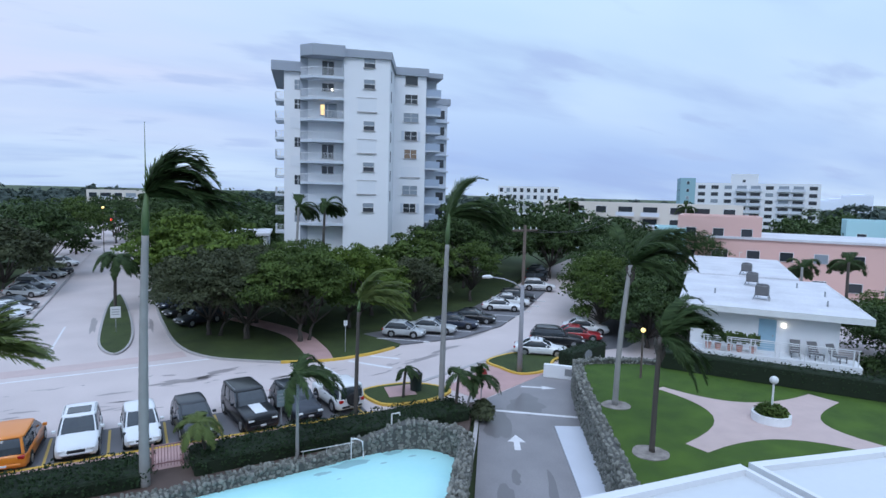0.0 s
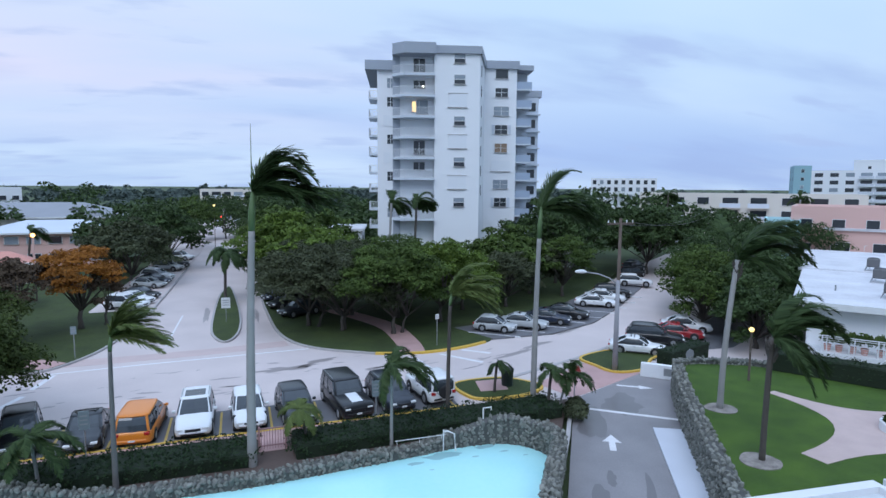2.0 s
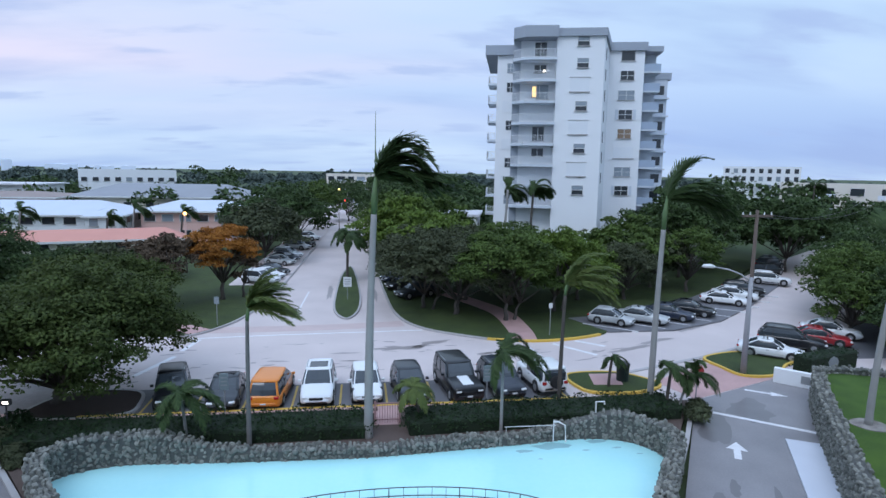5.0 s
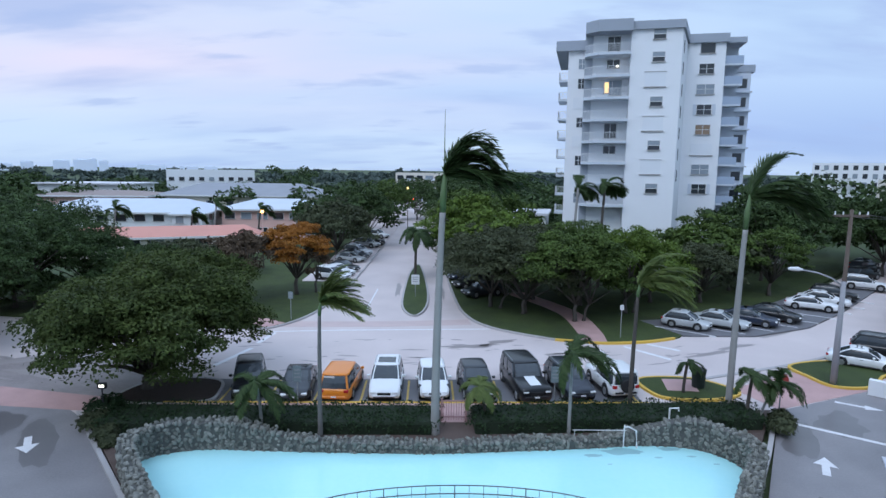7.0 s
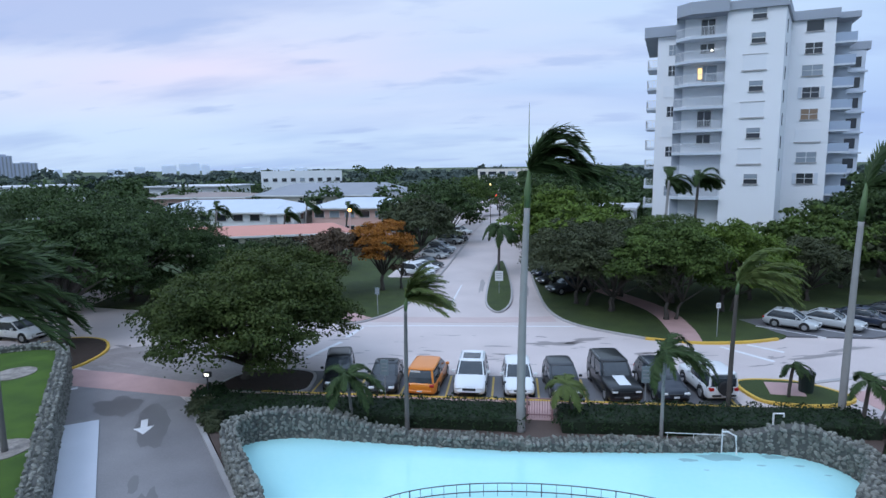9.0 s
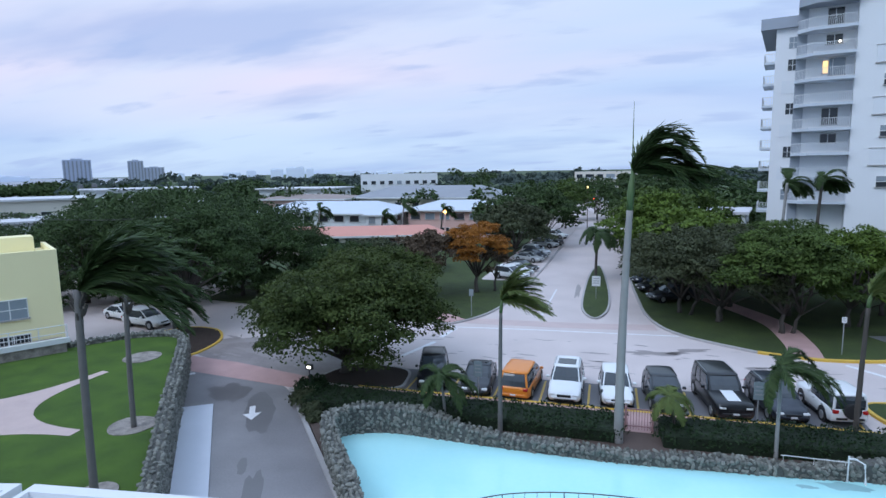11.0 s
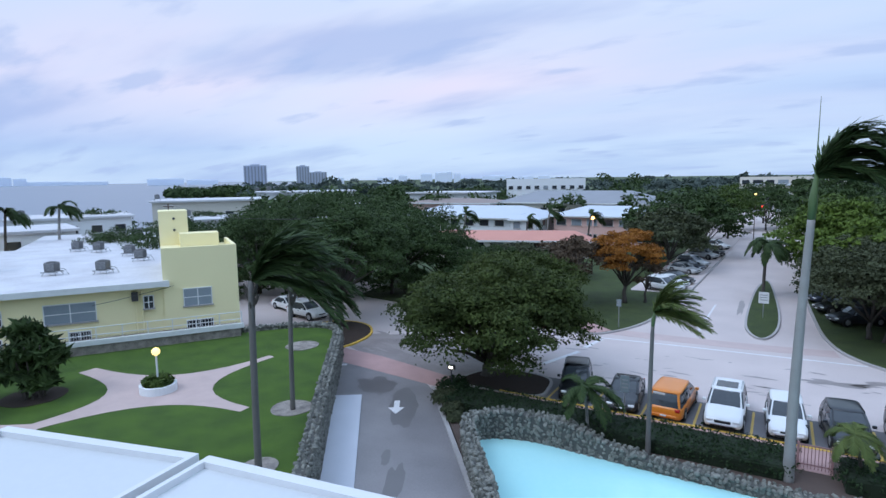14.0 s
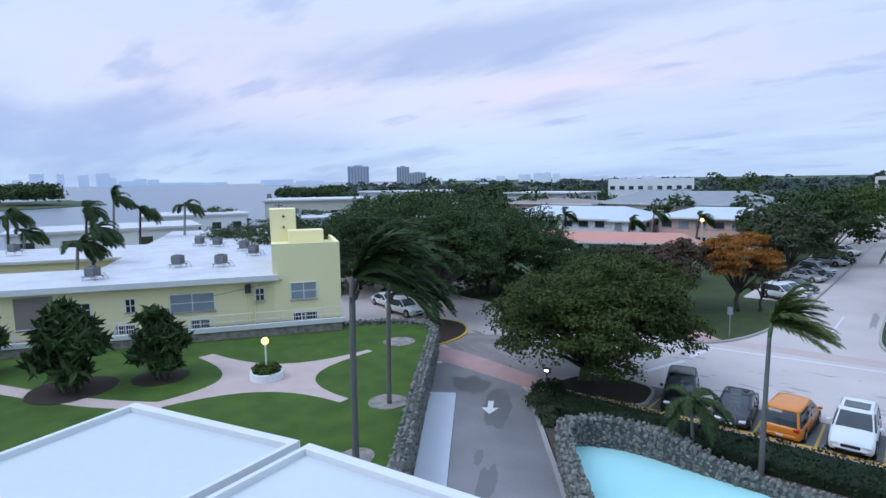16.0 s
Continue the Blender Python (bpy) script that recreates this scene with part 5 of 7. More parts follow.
def car(x, y, turn, L, W, H, kind, colour, label, z=0.0, sunroof=False, rails=False, stripe=False, spare=False):
    """A car with its front along local -y: lofted body, glasshouse, roof, wheels, lamps."""
    t = thing("car", pose(x, y, z, 0, 0, turn) @ Matrix.Scale(0.94, 4), label, "car", "parked cars")
    p = PAINT[colour]
    hw = W / 2
    belt = {"sedan": 0.62, "suv": 0.60, "van": 0.56, "jeep": 0.60, "truck": 0.60, "hatch": 0.60}[kind] * H
    clear = 0.2 if kind in ("sedan", "hatch", "van") else 0.28
    hood = {"sedan": 0.90, "suv": 0.93, "van": 0.84, "jeep": 0.98, "truck": 0.99, "hatch": 0.88}[kind] * belt
    tail = belt
    hl = L / 2
    ws = {"sedan": -0.20, "suv": -0.22, "van": -0.30, "jeep": -0.14, "truck": -0.17, "hatch": -0.24}[kind] * L
    blunt = kind in ("jeep", "truck")
    nose = ((0.86, 0.14, 0.80), (0.94, 0.06, 0.91), (0.97, 0.02, 0.955), (0.99, 0.0, 0.975)) if blunt else ((0.60, 0.22, 0.60), (0.79, 0.10, 0.75), (0.92, 0.04, 0.875), (0.98, 0.0, 0.945))
    st = [(-hl + dy, w, clear + up, hood * f) for dy, (w, up, f) in zip((0.0, 0.07, 0.24, 0.6), nose)]
    st += [(-hl + 1.05, 1.0, clear, hood * 0.985), (ws, 1.0, clear, belt), (0.1 * L, 1.0, clear, belt * 1.01), (hl - 0.6, 0.99, clear, tail), (hl - 0.18, 0.95, clear + 0.05, tail * 0.97), (hl - 0.05, 0.88, clear + 0.12, tail * 0.9), (hl, 0.72, clear + 0.2, tail * 0.8)]
    bm = B()
    rings = []
    for yy, w, lo, hi in st:
        a = hw * w
        m = lo + (hi - lo) * 0.5
        half = [(a * 0.90, lo), (a * 0.985, lo + 0.10), (a, m), (a * 0.985, hi - 0.17), (a * 0.945, hi - 0.06), (a * 0.82, hi), (a * 0.42, hi + 0.03)]
        rings.append([(px_, yy, pz) for px_, pz in half] + [(0, yy, hi + 0.035)] + [(-px_, yy, pz) for px_, pz in half[::-1]])
    ring_loft(bm, rings)
    part("body", bm, p, t, "", True)
    # glasshouse between belt and roof
    r0 = {"sedan": (ws - 0.05, hl - 0.55, ws + 0.85, hl - 1.45), "hatch": (ws, hl - 0.2, ws + 0.9, hl - 0.75), "suv": (ws, hl - 0.14, ws + 0.95, hl - 0.62), "van": (ws, hl - 0.1, ws + 1.1, hl - 0.42), "jeep": (ws + 0.05, hl - 0.1, ws + 0.4, hl - 0.2), "truck": (ws, hl - 0.12, ws + 0.72, hl - 0.35)}[kind]
    bb, bt = hw * 0.93, hw * (0.77 if not blunt else 0.83)
    top = H - 0.07
    base = [(-bb, r0[0]), (bb, r0[0]), (bb, r0[1]), (-bb, r0[1])]
    roof = [(-bt, r0[2]), (bt, r0[2]), (bt, r0[3]), (-bt, r0[3])]

    def outline(f, z, grow=0.0):
        """The rounded plan of the cabin, at f from belt to roof."""
        w = bb + (bt - bb) * f + grow
        y0, y1 = r0[0] + (r0[2] - r0[0]) * f - grow, r0[1] + (r0[3] - r0[1]) * f + grow
        c, q = 0.10 * w, 0.16
        return [(-w + c * 2, y0, z), (0, y0 - 0.07, z), (w - c * 2, y0, z), (w, y0 + q, z), (w + 0.02, (y0 + y1) / 2, z), (w, y1 - q, z), (w - c * 2, y1, z), (0, y1 + 0.05, z), (-w + c * 2, y1, z), (-w, y1 - q, z), (-w - 0.02, (y0 + y1) / 2, z), (-w, y0 + q, z)]
    bm = B()
    ring_loft(bm, [outline(0, belt - 0.08, 0.0), outline(0.35, belt + (top - belt) * 0.36, 0.025), outline(0.72, belt + (top - belt) * 0.74, 0.02), outline(1, top)])
    part("glasshouse", bm, M["car_glass"], t, "dark tinted glass, base lifted for sky reflection")
    bm = B()
    ring_loft(bm, [outline(0.95, top - 0.06, 0.035), outline(0.99, top + 0.0, 0.03), outline(1.03, top + 0.04, -0.02), outline(1.15, top + 0.065, -0.12), outline(1.5, top + 0.08, -0.2)])
    part("roof", bm, PAINT["black"] if stripe else p, t, "", True)
    # pillars
    for sx in (-1, 1):
        for f, wd in ((0.0, 0.05), (0.42, 0.045), (0.72, 0.05), (1.0, 0.07)):
            bm = B()
            e = 0.88 if f in (0.0, 1.0) else 1.0
            tube(bm, [(sx * (bb * e + 0.004), base[0][1] + (base[2][1] - base[0][1]) * f, belt - 0.03), (sx * (bt * e + 0.006), roof[0][1] + (roof[2][1] - roof[0][1]) * f, top - 0.03)], wd * (1.3 if kind == "truck" else 1), 5)
            part("pillar", bm, p if f in (0.0, 1.0) else M["trim_black"], t)
        bm = B()
        bx = sx * (hw + 0.1)
        box(bm, bx - 0.1, bx + 0.1, ws + 0.35, ws + 0.5, belt + 0.02, belt + 0.17, 0.03)
        part("mirror", bm, p, t)
        # lamps
        bm = B()
        lz = hood * 0.74
        box(bm, sx * hw * 0.66 - 0.17, sx * hw * 0.66 + 0.17, -hl + (0.02 if not blunt else -0.02), -hl + 0.32, lz - 0.065, lz + 0.06, 0.03)
        part("headlight", bm, M["lens_white"], t)
        bm = B()
        box(bm, sx * hw * 0.74 - 0.14, sx * hw * 0.74 + 0.14, hl - 0.2, hl + 0.012, tail * 0.72, tail * 0.9, 0.03)
        part("taillight", bm, M["lens_red"], t)
    bm = B()
    box(bm, -hw * 0.40, hw * 0.40, -hl - 0.02, -hl + 0.2, hood * 0.56, hood * 0.74, 0.02)
    part("grille", bm, M["trim_black"], t)
    bm = B()
    box(bm, -hw * 0.6, hw * 0.6, -hl + 0.0, -hl + 0.2, clear + 0.08, clear + 0.2, 0.03)
    part("intake", bm, M["trim_black"], t)
    for sx in (-1, 1):
        bm = B()
        tube(bm, [(sx * (hw + 0.006), -hl + 1.4, clear + 0.08), (sx * (hw + 0.006), hl - 1.45, clear + 0.08)], 0.05, 5)
        part("side_sill", bm, M["trim_black"], t)
        for yy in (0.02 * L, 0.24 * L):
            part("door_handle", box(B(), sx * hw - 0.02, sx * hw + 0.02, yy, yy + 0.2, belt - 0.2, belt - 0.16), p if colour != "white" else M["grey_metal"], t)
    for nm, yy in (("front_bumper", -hl), ("rear_bumper", hl)):
        bm = B()
        box(bm, -hw * 0.72, hw * 0.72, yy - 0.035, yy + 0.05, clear + 0.2, clear + 0.32, 0.03)
        part(nm, bm, M["trim_black"] if blunt else p, t)
        bm = B()
        box(bm, -0.16, 0.16, yy - 0.06, yy + 0.06, clear + 0.22, clear + 0.31)
        part("plate", bm, M["sign_white"], t)
    wr = 0.33 if kind in ("sedan", "hatch", "van") else 0.39
    for sx in (-1, 1):
        for yy in (-hl + 0.9, hl - 0.95):
            bm = B()
            tube(bm, [(sx * (hw - 0.24), yy, wr), (sx * (hw - 0.22), yy, wr), (sx * (hw - 0.01), yy, wr), (sx * (hw + 0.012), yy, wr)], [wr * 0.9, wr, wr, wr * 0.9], 18)
            w = part("wheel", bm, M["tyre"], t, "", True)
            bm = B()
            tube(bm, [(sx * (hw - 0.02), yy, wr), (sx * (hw + 0.022), yy, wr)], [wr * 0.66, wr * 0.6], 12)
            part("rim", bm, M["rim"], w)
            bm = B()
            tube(bm, [(sx * (hw - 0.3), yy, wr + 0.03), (sx * (hw + 0.004), yy, wr + 0.03)], wr * 1.16, 18)
            part("wheel_arch", bm, M["trim_black"], t)
    if sunroof:
        bm = B()
        box(bm, -bt * 0.72, bt * 0.72, r0[2] + 0.2, r0[2] + 1.2, top + 0.07, top + 0.094)
        part("sunroof", bm, M["car_glass"], t)
    if rails:
        for sx in (-1, 1):
            bm = B()
            tube(bm, [(sx * bt * 0.94, r0[2] + 0.2, top + 0.0), (sx * bt * 0.94, r0[2] + 0.3, top + 0.07), (sx * bt * 0.94, r0[3] - 0.3, top + 0.07), (sx * bt * 0.94, r0[3] - 0.2, top + 0.0)], 0.018, 5)
            part("roof_rail", bm, M["grey_metal"], t)
    if stripe:
        bm = B()
        vs = [bm.verts.new(q) for q in ((-0.34, -hl + 0.3, hood * 0.965 + 0.05), (0.34, -hl + 0.3, hood * 0.965 + 0.05), (0.34, ws - 0.02, belt + 0.06), (-0.34, ws - 0.02, belt + 0.06))]
        bm.faces.new(vs)
        part("hood_stripe", bm, PAINT["white"], t, "white hood stripe")
    if spare:
        bm = B()
        tube(bm, [(0, hl + 0.02, H * 0.55), (0, hl + 0.04, H * 0.55), (0, hl + 0.24, H * 0.55), (0, hl + 0.26, H * 0.55)], [0.36, 0.4, 0.4, 0.3], 20)
        part("spare_wheel", bm, M["tyre"], t, "black covered spare wheel")
        bm = B()
        box(bm, -hw * 0.72, hw * 0.72, hl - 0.13, hl + 0.01, belt + 0.1, H - 0.25, 0.03)
        part("rear_window", bm, M["car_glass"], t)
    return t


ROW = 32.95
car(-10.4, 33.1, 14, 4.7, 1.9, 1.75, "suv", "black", "black SUV parked under the shade tree", rails=True)
car(-7.45, 32.8, 4, 4.6, 1.82, 1.45, "sedan", "grey", "dark grey sedan parked in a bay")
car(-4.95, 33.0, 176, 4.9, 1.95, 1.75, "van", "orange", "orange taxi minivan parked tail to the hedge")
car(-2.35, ROW, 0, 4.85, 1.96, 1.75, "suv", "white", "white SUV with glass sunroof parked in a bay", sunroof=True, rails=True)
car(0.35, ROW - 0.1, 3, 4.4, 1.84, 1.62, "suv", "white", "white compact SUV parked behind a palm")
car(2.85, ROW - 0.2, 6, 4.5, 1.86, 1.65, "suv", "grey", "dark grey crossover parked in a bay")
car(5.75, ROW, 8, 5.2, 2.02, 1.95, "truck", "black", "big black off-roader with white hood stripe", stripe=True, rails=True)
car(8.4, ROW, 8, 4.7, 1.92, 1.72, "suv", "blue", "dark blue-grey SUV with silver roof rails", rails=True)
car(11.0, 33.2, 187, 4.3, 1.88, 1.85, "jeep", "white", "white off-roader with spare wheel on its tail", spare=True)
car(21.5, 46.6, 52, 4.0, 1.72, 1.5, "hatch", "silver", "silver hatchback parked on the bend", 0.13)
car(24.5, 46.9, 52, 4.7, 1.82, 1.45, "sedan", "silver", "silver sedan parked on the bend", 0.13)
car(27.5, 47.9, 52, 4.7, 1.85, 1.5, "sedan", "navy", "dark navy sedan parked on the bend", 0.13)
car(30.4, 49.3, 52, 4.7, 1.85, 1.5, "sedan", "black", "black sedan parked on the bend", 0.13)
car(36.5, 53.3, 55, 4.7, 1.88, 1.4, "sedan", "white", "white coupe parked on the bend", 0.13)
car(39.0, 55.3, 55, 4.8, 1.88, 1.5, "sedan", "white", "white sedan parked on the bend", 0.13)
car(41.6, 57.6, 55, 4.6, 1.85, 1.6, "suv", "black", "black SUV parked on the bend", 0.13)
car(49.0, 63.0, 55, 4.7, 1.9, 1.7, "suv", "white", "white SUV parked beyond the bend", 0.13)
car(29.5, 37.2, 52, 4.6, 1.82, 1.42, "sedan", "white", "white sedan parked by the street lamp", 0.01)
car(32.6, 39.0, 52, 4.9, 1.95, 1.78, "suv", "black", "black SUV parked east of the drive", 0.01, rails=True)
car(35.8, 39.9, 52, 4.5, 1.82, 1.45, "sedan", "red", "dark red sedan parked east of the drive", 0.01)
car(38.2, 41.6, 52, 4.6, 1.82, 1.5, "sedan", "white", "white sedan parked beneath trees", 0.01)
for i, (x, y, a, k, c) in enumerate(((-10.2, 66.5, 60, "suv", "white"), (-10.0, 69.6, 60, "sedan", "white"), (-9.8, 72.6, 60, "sedan", "black"), (-9.9, 80, 60, "sedan", "silver"), (-9.7, 83, 60, "sedan", "navy"), (-9.6, 86, 60, "suv", "white"), (-9.2, 95, 60, "suv", "silver"), (-9.0, 98, 60, "truck", "grey"), (-8.6, 108, 60, "suv", "white"),
                                    (4.8, 62.6, -60, "suv", "black"), (5.6, 58.4, -60, "suv", "grey"), (4.4, 67, -60, "suv", "navy"), (-38.0, 39.8, 80, "suv", "white"), (-42, 41.5, 75, "sedan", "white"), (-48, 36.5, 80, "suv", "black"),
                                    (54, 70, 110, "suv", "black"), (58, 75, 110, "suv", "grey"), (61, 79, 110, "sedan", "black"), (66, 72, 110, "suv", "silver"), (60, 66, 110, "sedan", "white"), (-52, 38.5, 80, "sedan", "grey"))):
    dims = {"suv": (4.7, 1.9, 1.7), "sedan": (4.6, 1.82, 1.45), "truck": (5.3, 2.0, 1.9)}[k]
    x -= 0.8 if -12 < x < -8 else 0.0
    car(x, y, a, *dims, k, c, f"{c} {'SUV' if k != 'sedan' else 'sedan'} parked along the street", 0.13 if abs(x) < 14 else 0.0)


# ---- buildings ----
def plan_pose(p, q, z=0.0):
    """Local x from p to q along a front, y away behind it."""
    d = Vector(q) - Vector(p)
    return pose(p[0], p[1], z, 0, 0, math.degrees(math.atan2(d.y, d.x))), d.length


def window(parent, x, z, w, h, y=0.0, glass="glass", frame="white_metal", cross=True, sill=True, axis="x", depth=0.05):
    """A framed window set in a wall that faces -y (axis x) or +x (axis y)."""
    def bx(bm, a0, a1, b0, b1, z0, z1):
        if axis == "x":
            box(bm, a0, a1, y + b0, y + b1, z0, z1)
        else:
            box(bm, y - b1, y - b0, a0, a1, z0, z1)
        return bm
    win = part("window", bx(B(), x, x + w, -depth, 0.06, z, z + h), M[glass], parent)
    f = 0.06
    bm = B()
    bx(bm, x - f, x + w + f, -depth - 0.04, 0.02, z + h, z + h + f)
    bx(bm, x - f, x, -depth - 0.04, 0.02, z, z + h)
    bx(bm, x + w, x + w + f, -depth - 0.04, 0.02, z, z + h)
    if cross:
        bx(bm, x + w / 2 - 0.03, x + w / 2 + 0.03, -depth - 0.03, 0.02, z, z + h)
        bx(bm, x, x + w, -depth - 0.028, 0.02, z + h * 0.5 - 0.025, z + h * 0.5 + 0.025)
    part("frame", bm, M[frame], win)
    if sill:
        part("sill", bx(B(), x - 0.12, x + w + 0.12, -depth - 0.12, 0.02, z - 0.09, z), M["kerb"], win)
    return win


def block(name, p, q, depth, z0, z1, wall, roof, label, floors, cols, win_w, win_h, parapet=0.5, glass="glass", overhang=0.0, sides=True, first=0.9, balconies=(), band=None, hip=0.0):
    """A plain flat-roofed building: walls, roof slab, rows of windows, slab balconies."""
    m, w = plan_pose(p, q)
    t = thing(name, m, label, "building", "buildings")
    part("wall", box(B(), 0, w, 0, depth, z0, z1), M[wall], t)
    bm = B()
    o = overhang
    if hip:
        lo = [bm.verts.new(v) for v in ((-o, -o, z1), (w + o, -o, z1), (w + o, depth + o, z1), (-o, depth + o, z1))]
        hi = [bm.verts.new(v) for v in ((depth * 0.4, depth * 0.5, z1 + hip), (w - depth * 0.4, depth * 0.5, z1 + hip))]
        for q in ((lo[0], lo[1], hi[1], hi[0]), (lo[1], lo[2], hi[1]), (lo[2], lo[3], hi[0], hi[1]), (lo[3], lo[0], hi[0]), (lo[3], lo[2], lo[1], lo[0])):
            bm.faces.new(q)
        part("fascia", box(B(), -o - 0.03, w + o + 0.03, -o - 0.03, depth + o + 0.03, z1 - 0.28, z1), M["white_metal"], t)
    elif o:
        box(bm, -o, w + o, -o, depth + o, z1, z1 + 0.35)
    else:
        box(bm, 0, w, 0, 0.3, z1, z1 + parapet); box(bm, 0, w, depth - 0.3, depth, z1, z1 + parapet)
        box(bm, 0, 0.3, 0.3, depth - 0.3, z1, z1 + parapet); box(bm, w - 0.3, w, 0.3, depth - 0.3, z1, z1 + parapet)
    part("roof_edge" if not o else "roof", bm, M[band or (roof if o else wall)], t)
    if not o:
        part("roof", box(B(), 0.3, w - 0.3, 0.3, depth - 0.3, z1, z1 + 0.06), M[roof], t)
    fh = (z1 - z0) / floors
    rnd = random.Random(name + str(p))
    for f in range(floors):
        for c in range(cols):
            x = w * (c + 0.5) / cols - win_w / 2
            z = z0 + fh * f + first
            g = glass
            if rnd.random() < 0.12:
                g = "glass_pale"
            if c in balconies:
                part("window", box(B(), x - 0.4, x + win_w + 0.4, -0.02, 0.5, z - 0.7, z + win_h), M[g], t)
                b = part("balcony", box(B(), x - 0.9, x + win_w + 0.9, -1.3, 0.0, z - 0.85, z - 0.7), M[wall], t)
                part("railing", box(B(), x - 0.9, x + win_w + 0.9, -1.3, -1.22, z - 0.7, z + 0.25), M["tower_balcony"], b)
            else:
                window(t, x, z, win_w, win_h, 0.0, g, cross=False, sill=z1 < 14)
        if sides:
            for c in range(max(1, int(depth / 6))):
                y = depth * (c + 0.5) / max(1, int(depth / 6)) - win_w / 2
                part("window", box(B(), w - 0.04, w + 0.03, y, y + win_w, z0 + fh * f + first, z0 + fh * f + first + win_h), M[glass], t)
                part("window", box(B(), -0.03, 0.04, y, y + win_w, z0 + fh * f + first, z0 + fh * f + first + win_h), M[glass], t)
    return t


# the apartment tower
def railing_run(name, parent, pts, z, high, gap):
    """A railing: each rail a part, the thin bars between them joined."""
    rail = part(name, B(), M["white_metal"], parent, "white balcony railing")
    for h in (0.06, high):
        for a, b in zip(pts, pts[1:]):
            bm = B()
            tube(bm, [(*a, z + h), (*b, z + h)], 0.035, 4)
            part("rail", bm, M["white_metal"], rail)
    bm = B()
    for a, b in zip(pts, pts[1:]):
        d = Vector(b) - Vector(a)
        n = max(3, int(d.length / gap))
        for i in range(n + 1):
            q = Vector(a) + d * (i / n)
            tube(bm, [(q.x, q.y, z), (q.x, q.y, z + high)], 0.022, 4)
    bars = part("bar_infill", bm, M["white_metal"], rail)
    bars["kind"] = "stuff"


def tower():
    """A front block with a round of balconies, and two wings set well back."""
    t = thing("apartment_tower", pose(19.0, 73.5, -1.5, 0, 0, -15) @ Matrix.Diagonal((0.94, 1, 1, 1)), "white ten-storey apartment tower with grey parapets and balconies", "building")
    W, G, BM = M["tower_wall"], M["tower_grey"], M["tower_balcony"]
    part("wall", prism(B(), [(5.7, 0), (11.9, 0), (13.9, 9), (13.9, 18), (0.3, 18), (0.3, 1.6), (5.7, 1.6)], 4.2, 31.2), W, t)
    part("parapet", prism(B(), [(5.86, -0.35), (12.1, -0.35), (14.2, 9.0), (14.2, 18.2), (0, 18.2), (0, 1.62), (5.86, 1.62)], 31.2, 32.15), G, t)
    part("balcony_canopy", prism(B(), [(0, 0.5), (1.6, -0.8), (5.85, -0.8), (5.85, 1.6), (0, 1.6)], 31.05, 32.4), G, t)
    # grey here paints the shade on the end wall
    part("pier", box(B(), 0, 1.0, 1.4, 2.2, 4.6, 31.04), G, t, "end wall with its shade painted grey")
    for k in range(8):
        z = 28.62 - 2.62 * k
        part("balcony_slab", prism(B(), [(0, 0.6), (1.6, -0.7), (5.7, -0.7), (5.7, 1.6), (0, 1.6)], z - 0.28, z), BM, t)
        railing_run("balcony_railing", t, [(0.04, 1.6), (0.04, 0.6), (1.6, -0.66), (5.68, -0.66)], z, 1.02, 0.17)
        if k not in (3, 6):
            tall = k in (0, 2, 4)
            window(t, 2.9 if k != 2 else 3.3, z + (0.45 if tall else 1.1), 1.55, 1.75 if tall else 0.95, 1.6, "glass" if k != 2 else "glass_pale", cross=False)
            part("mullion", box(B(), 3.62, 3.7, 1.5, 1.56, z + 0.5, z + 2.1), M["white_metal"], t)
        if k == 2:
            window(t, 2.7, z + 0.7, 0.5, 1.3, 1.6, "glass_lit", cross=False)
        if k == 1:
            bm = B()
            bmesh.ops.create_icosphere(bm, subdivisions=1, radius=0.16)
            bmesh.ops.translate(bm, verts=bm.verts, vec=(4.2, 1.3, z + 1.3))
            part("balcony_lamp", bm, M["lamp_white"], t, "small lit balcony lamp")
        # windows of the plain front, some shuttered
        zz = 30.08 - 2.606 * k
        if k in (2, 4, 6):
            sh = part("shutter", box(B(), 7.6, 10.1, -0.07, 0.02, zz - 0.3, zz + 1.4), M["shutter_white"], t, "closed white storm shutter")
            part("sill", box(B(), 7.5, 10.2, -0.16, 0.02, zz - 0.42, zz - 0.3), M["kerb"], sh)
            part("head", box(B(), 7.5, 10.2, -0.12, 0.02, zz + 1.4, zz + 1.46), M["kerb"], sh)
        else:
            win = window(t, 8.4, zz, 1.45, 1.1, 0.0, "glass", cross=False)
            part("blind", box(B(), 8.42, 9.83, -0.062, -0.04, zz + 0.62, zz + 1.08), M["glass_pale"], win)
            part("mullion", box(B(), 8.4, 9.85, -0.1, 0.0, zz + 0.52, zz + 0.6), M["white_metal"], win)
        # narrow slots on the slanting return
        if k < 7:
            x, y = 11.9 + 2.0 * 0.3, 2.7
            sl = part("slot_window", prism(B(), [(x + 0.03, y - 0.3), (x + 0.15, y + 0.5), (x, y + 0.5), (x - 0.1, y - 0.3)], zz - 1.2, zz + 0.2), M["glass"], t)
    # east wing, set back
    part("right_wall", box(B(), 13.9, 18.9, 9, 24, 4.2, 31.2), W, t)
    part("right_parapet", box(B(), 13.3, 19.2, 8.6, 24.2, 31.2, 32.3), G, t)
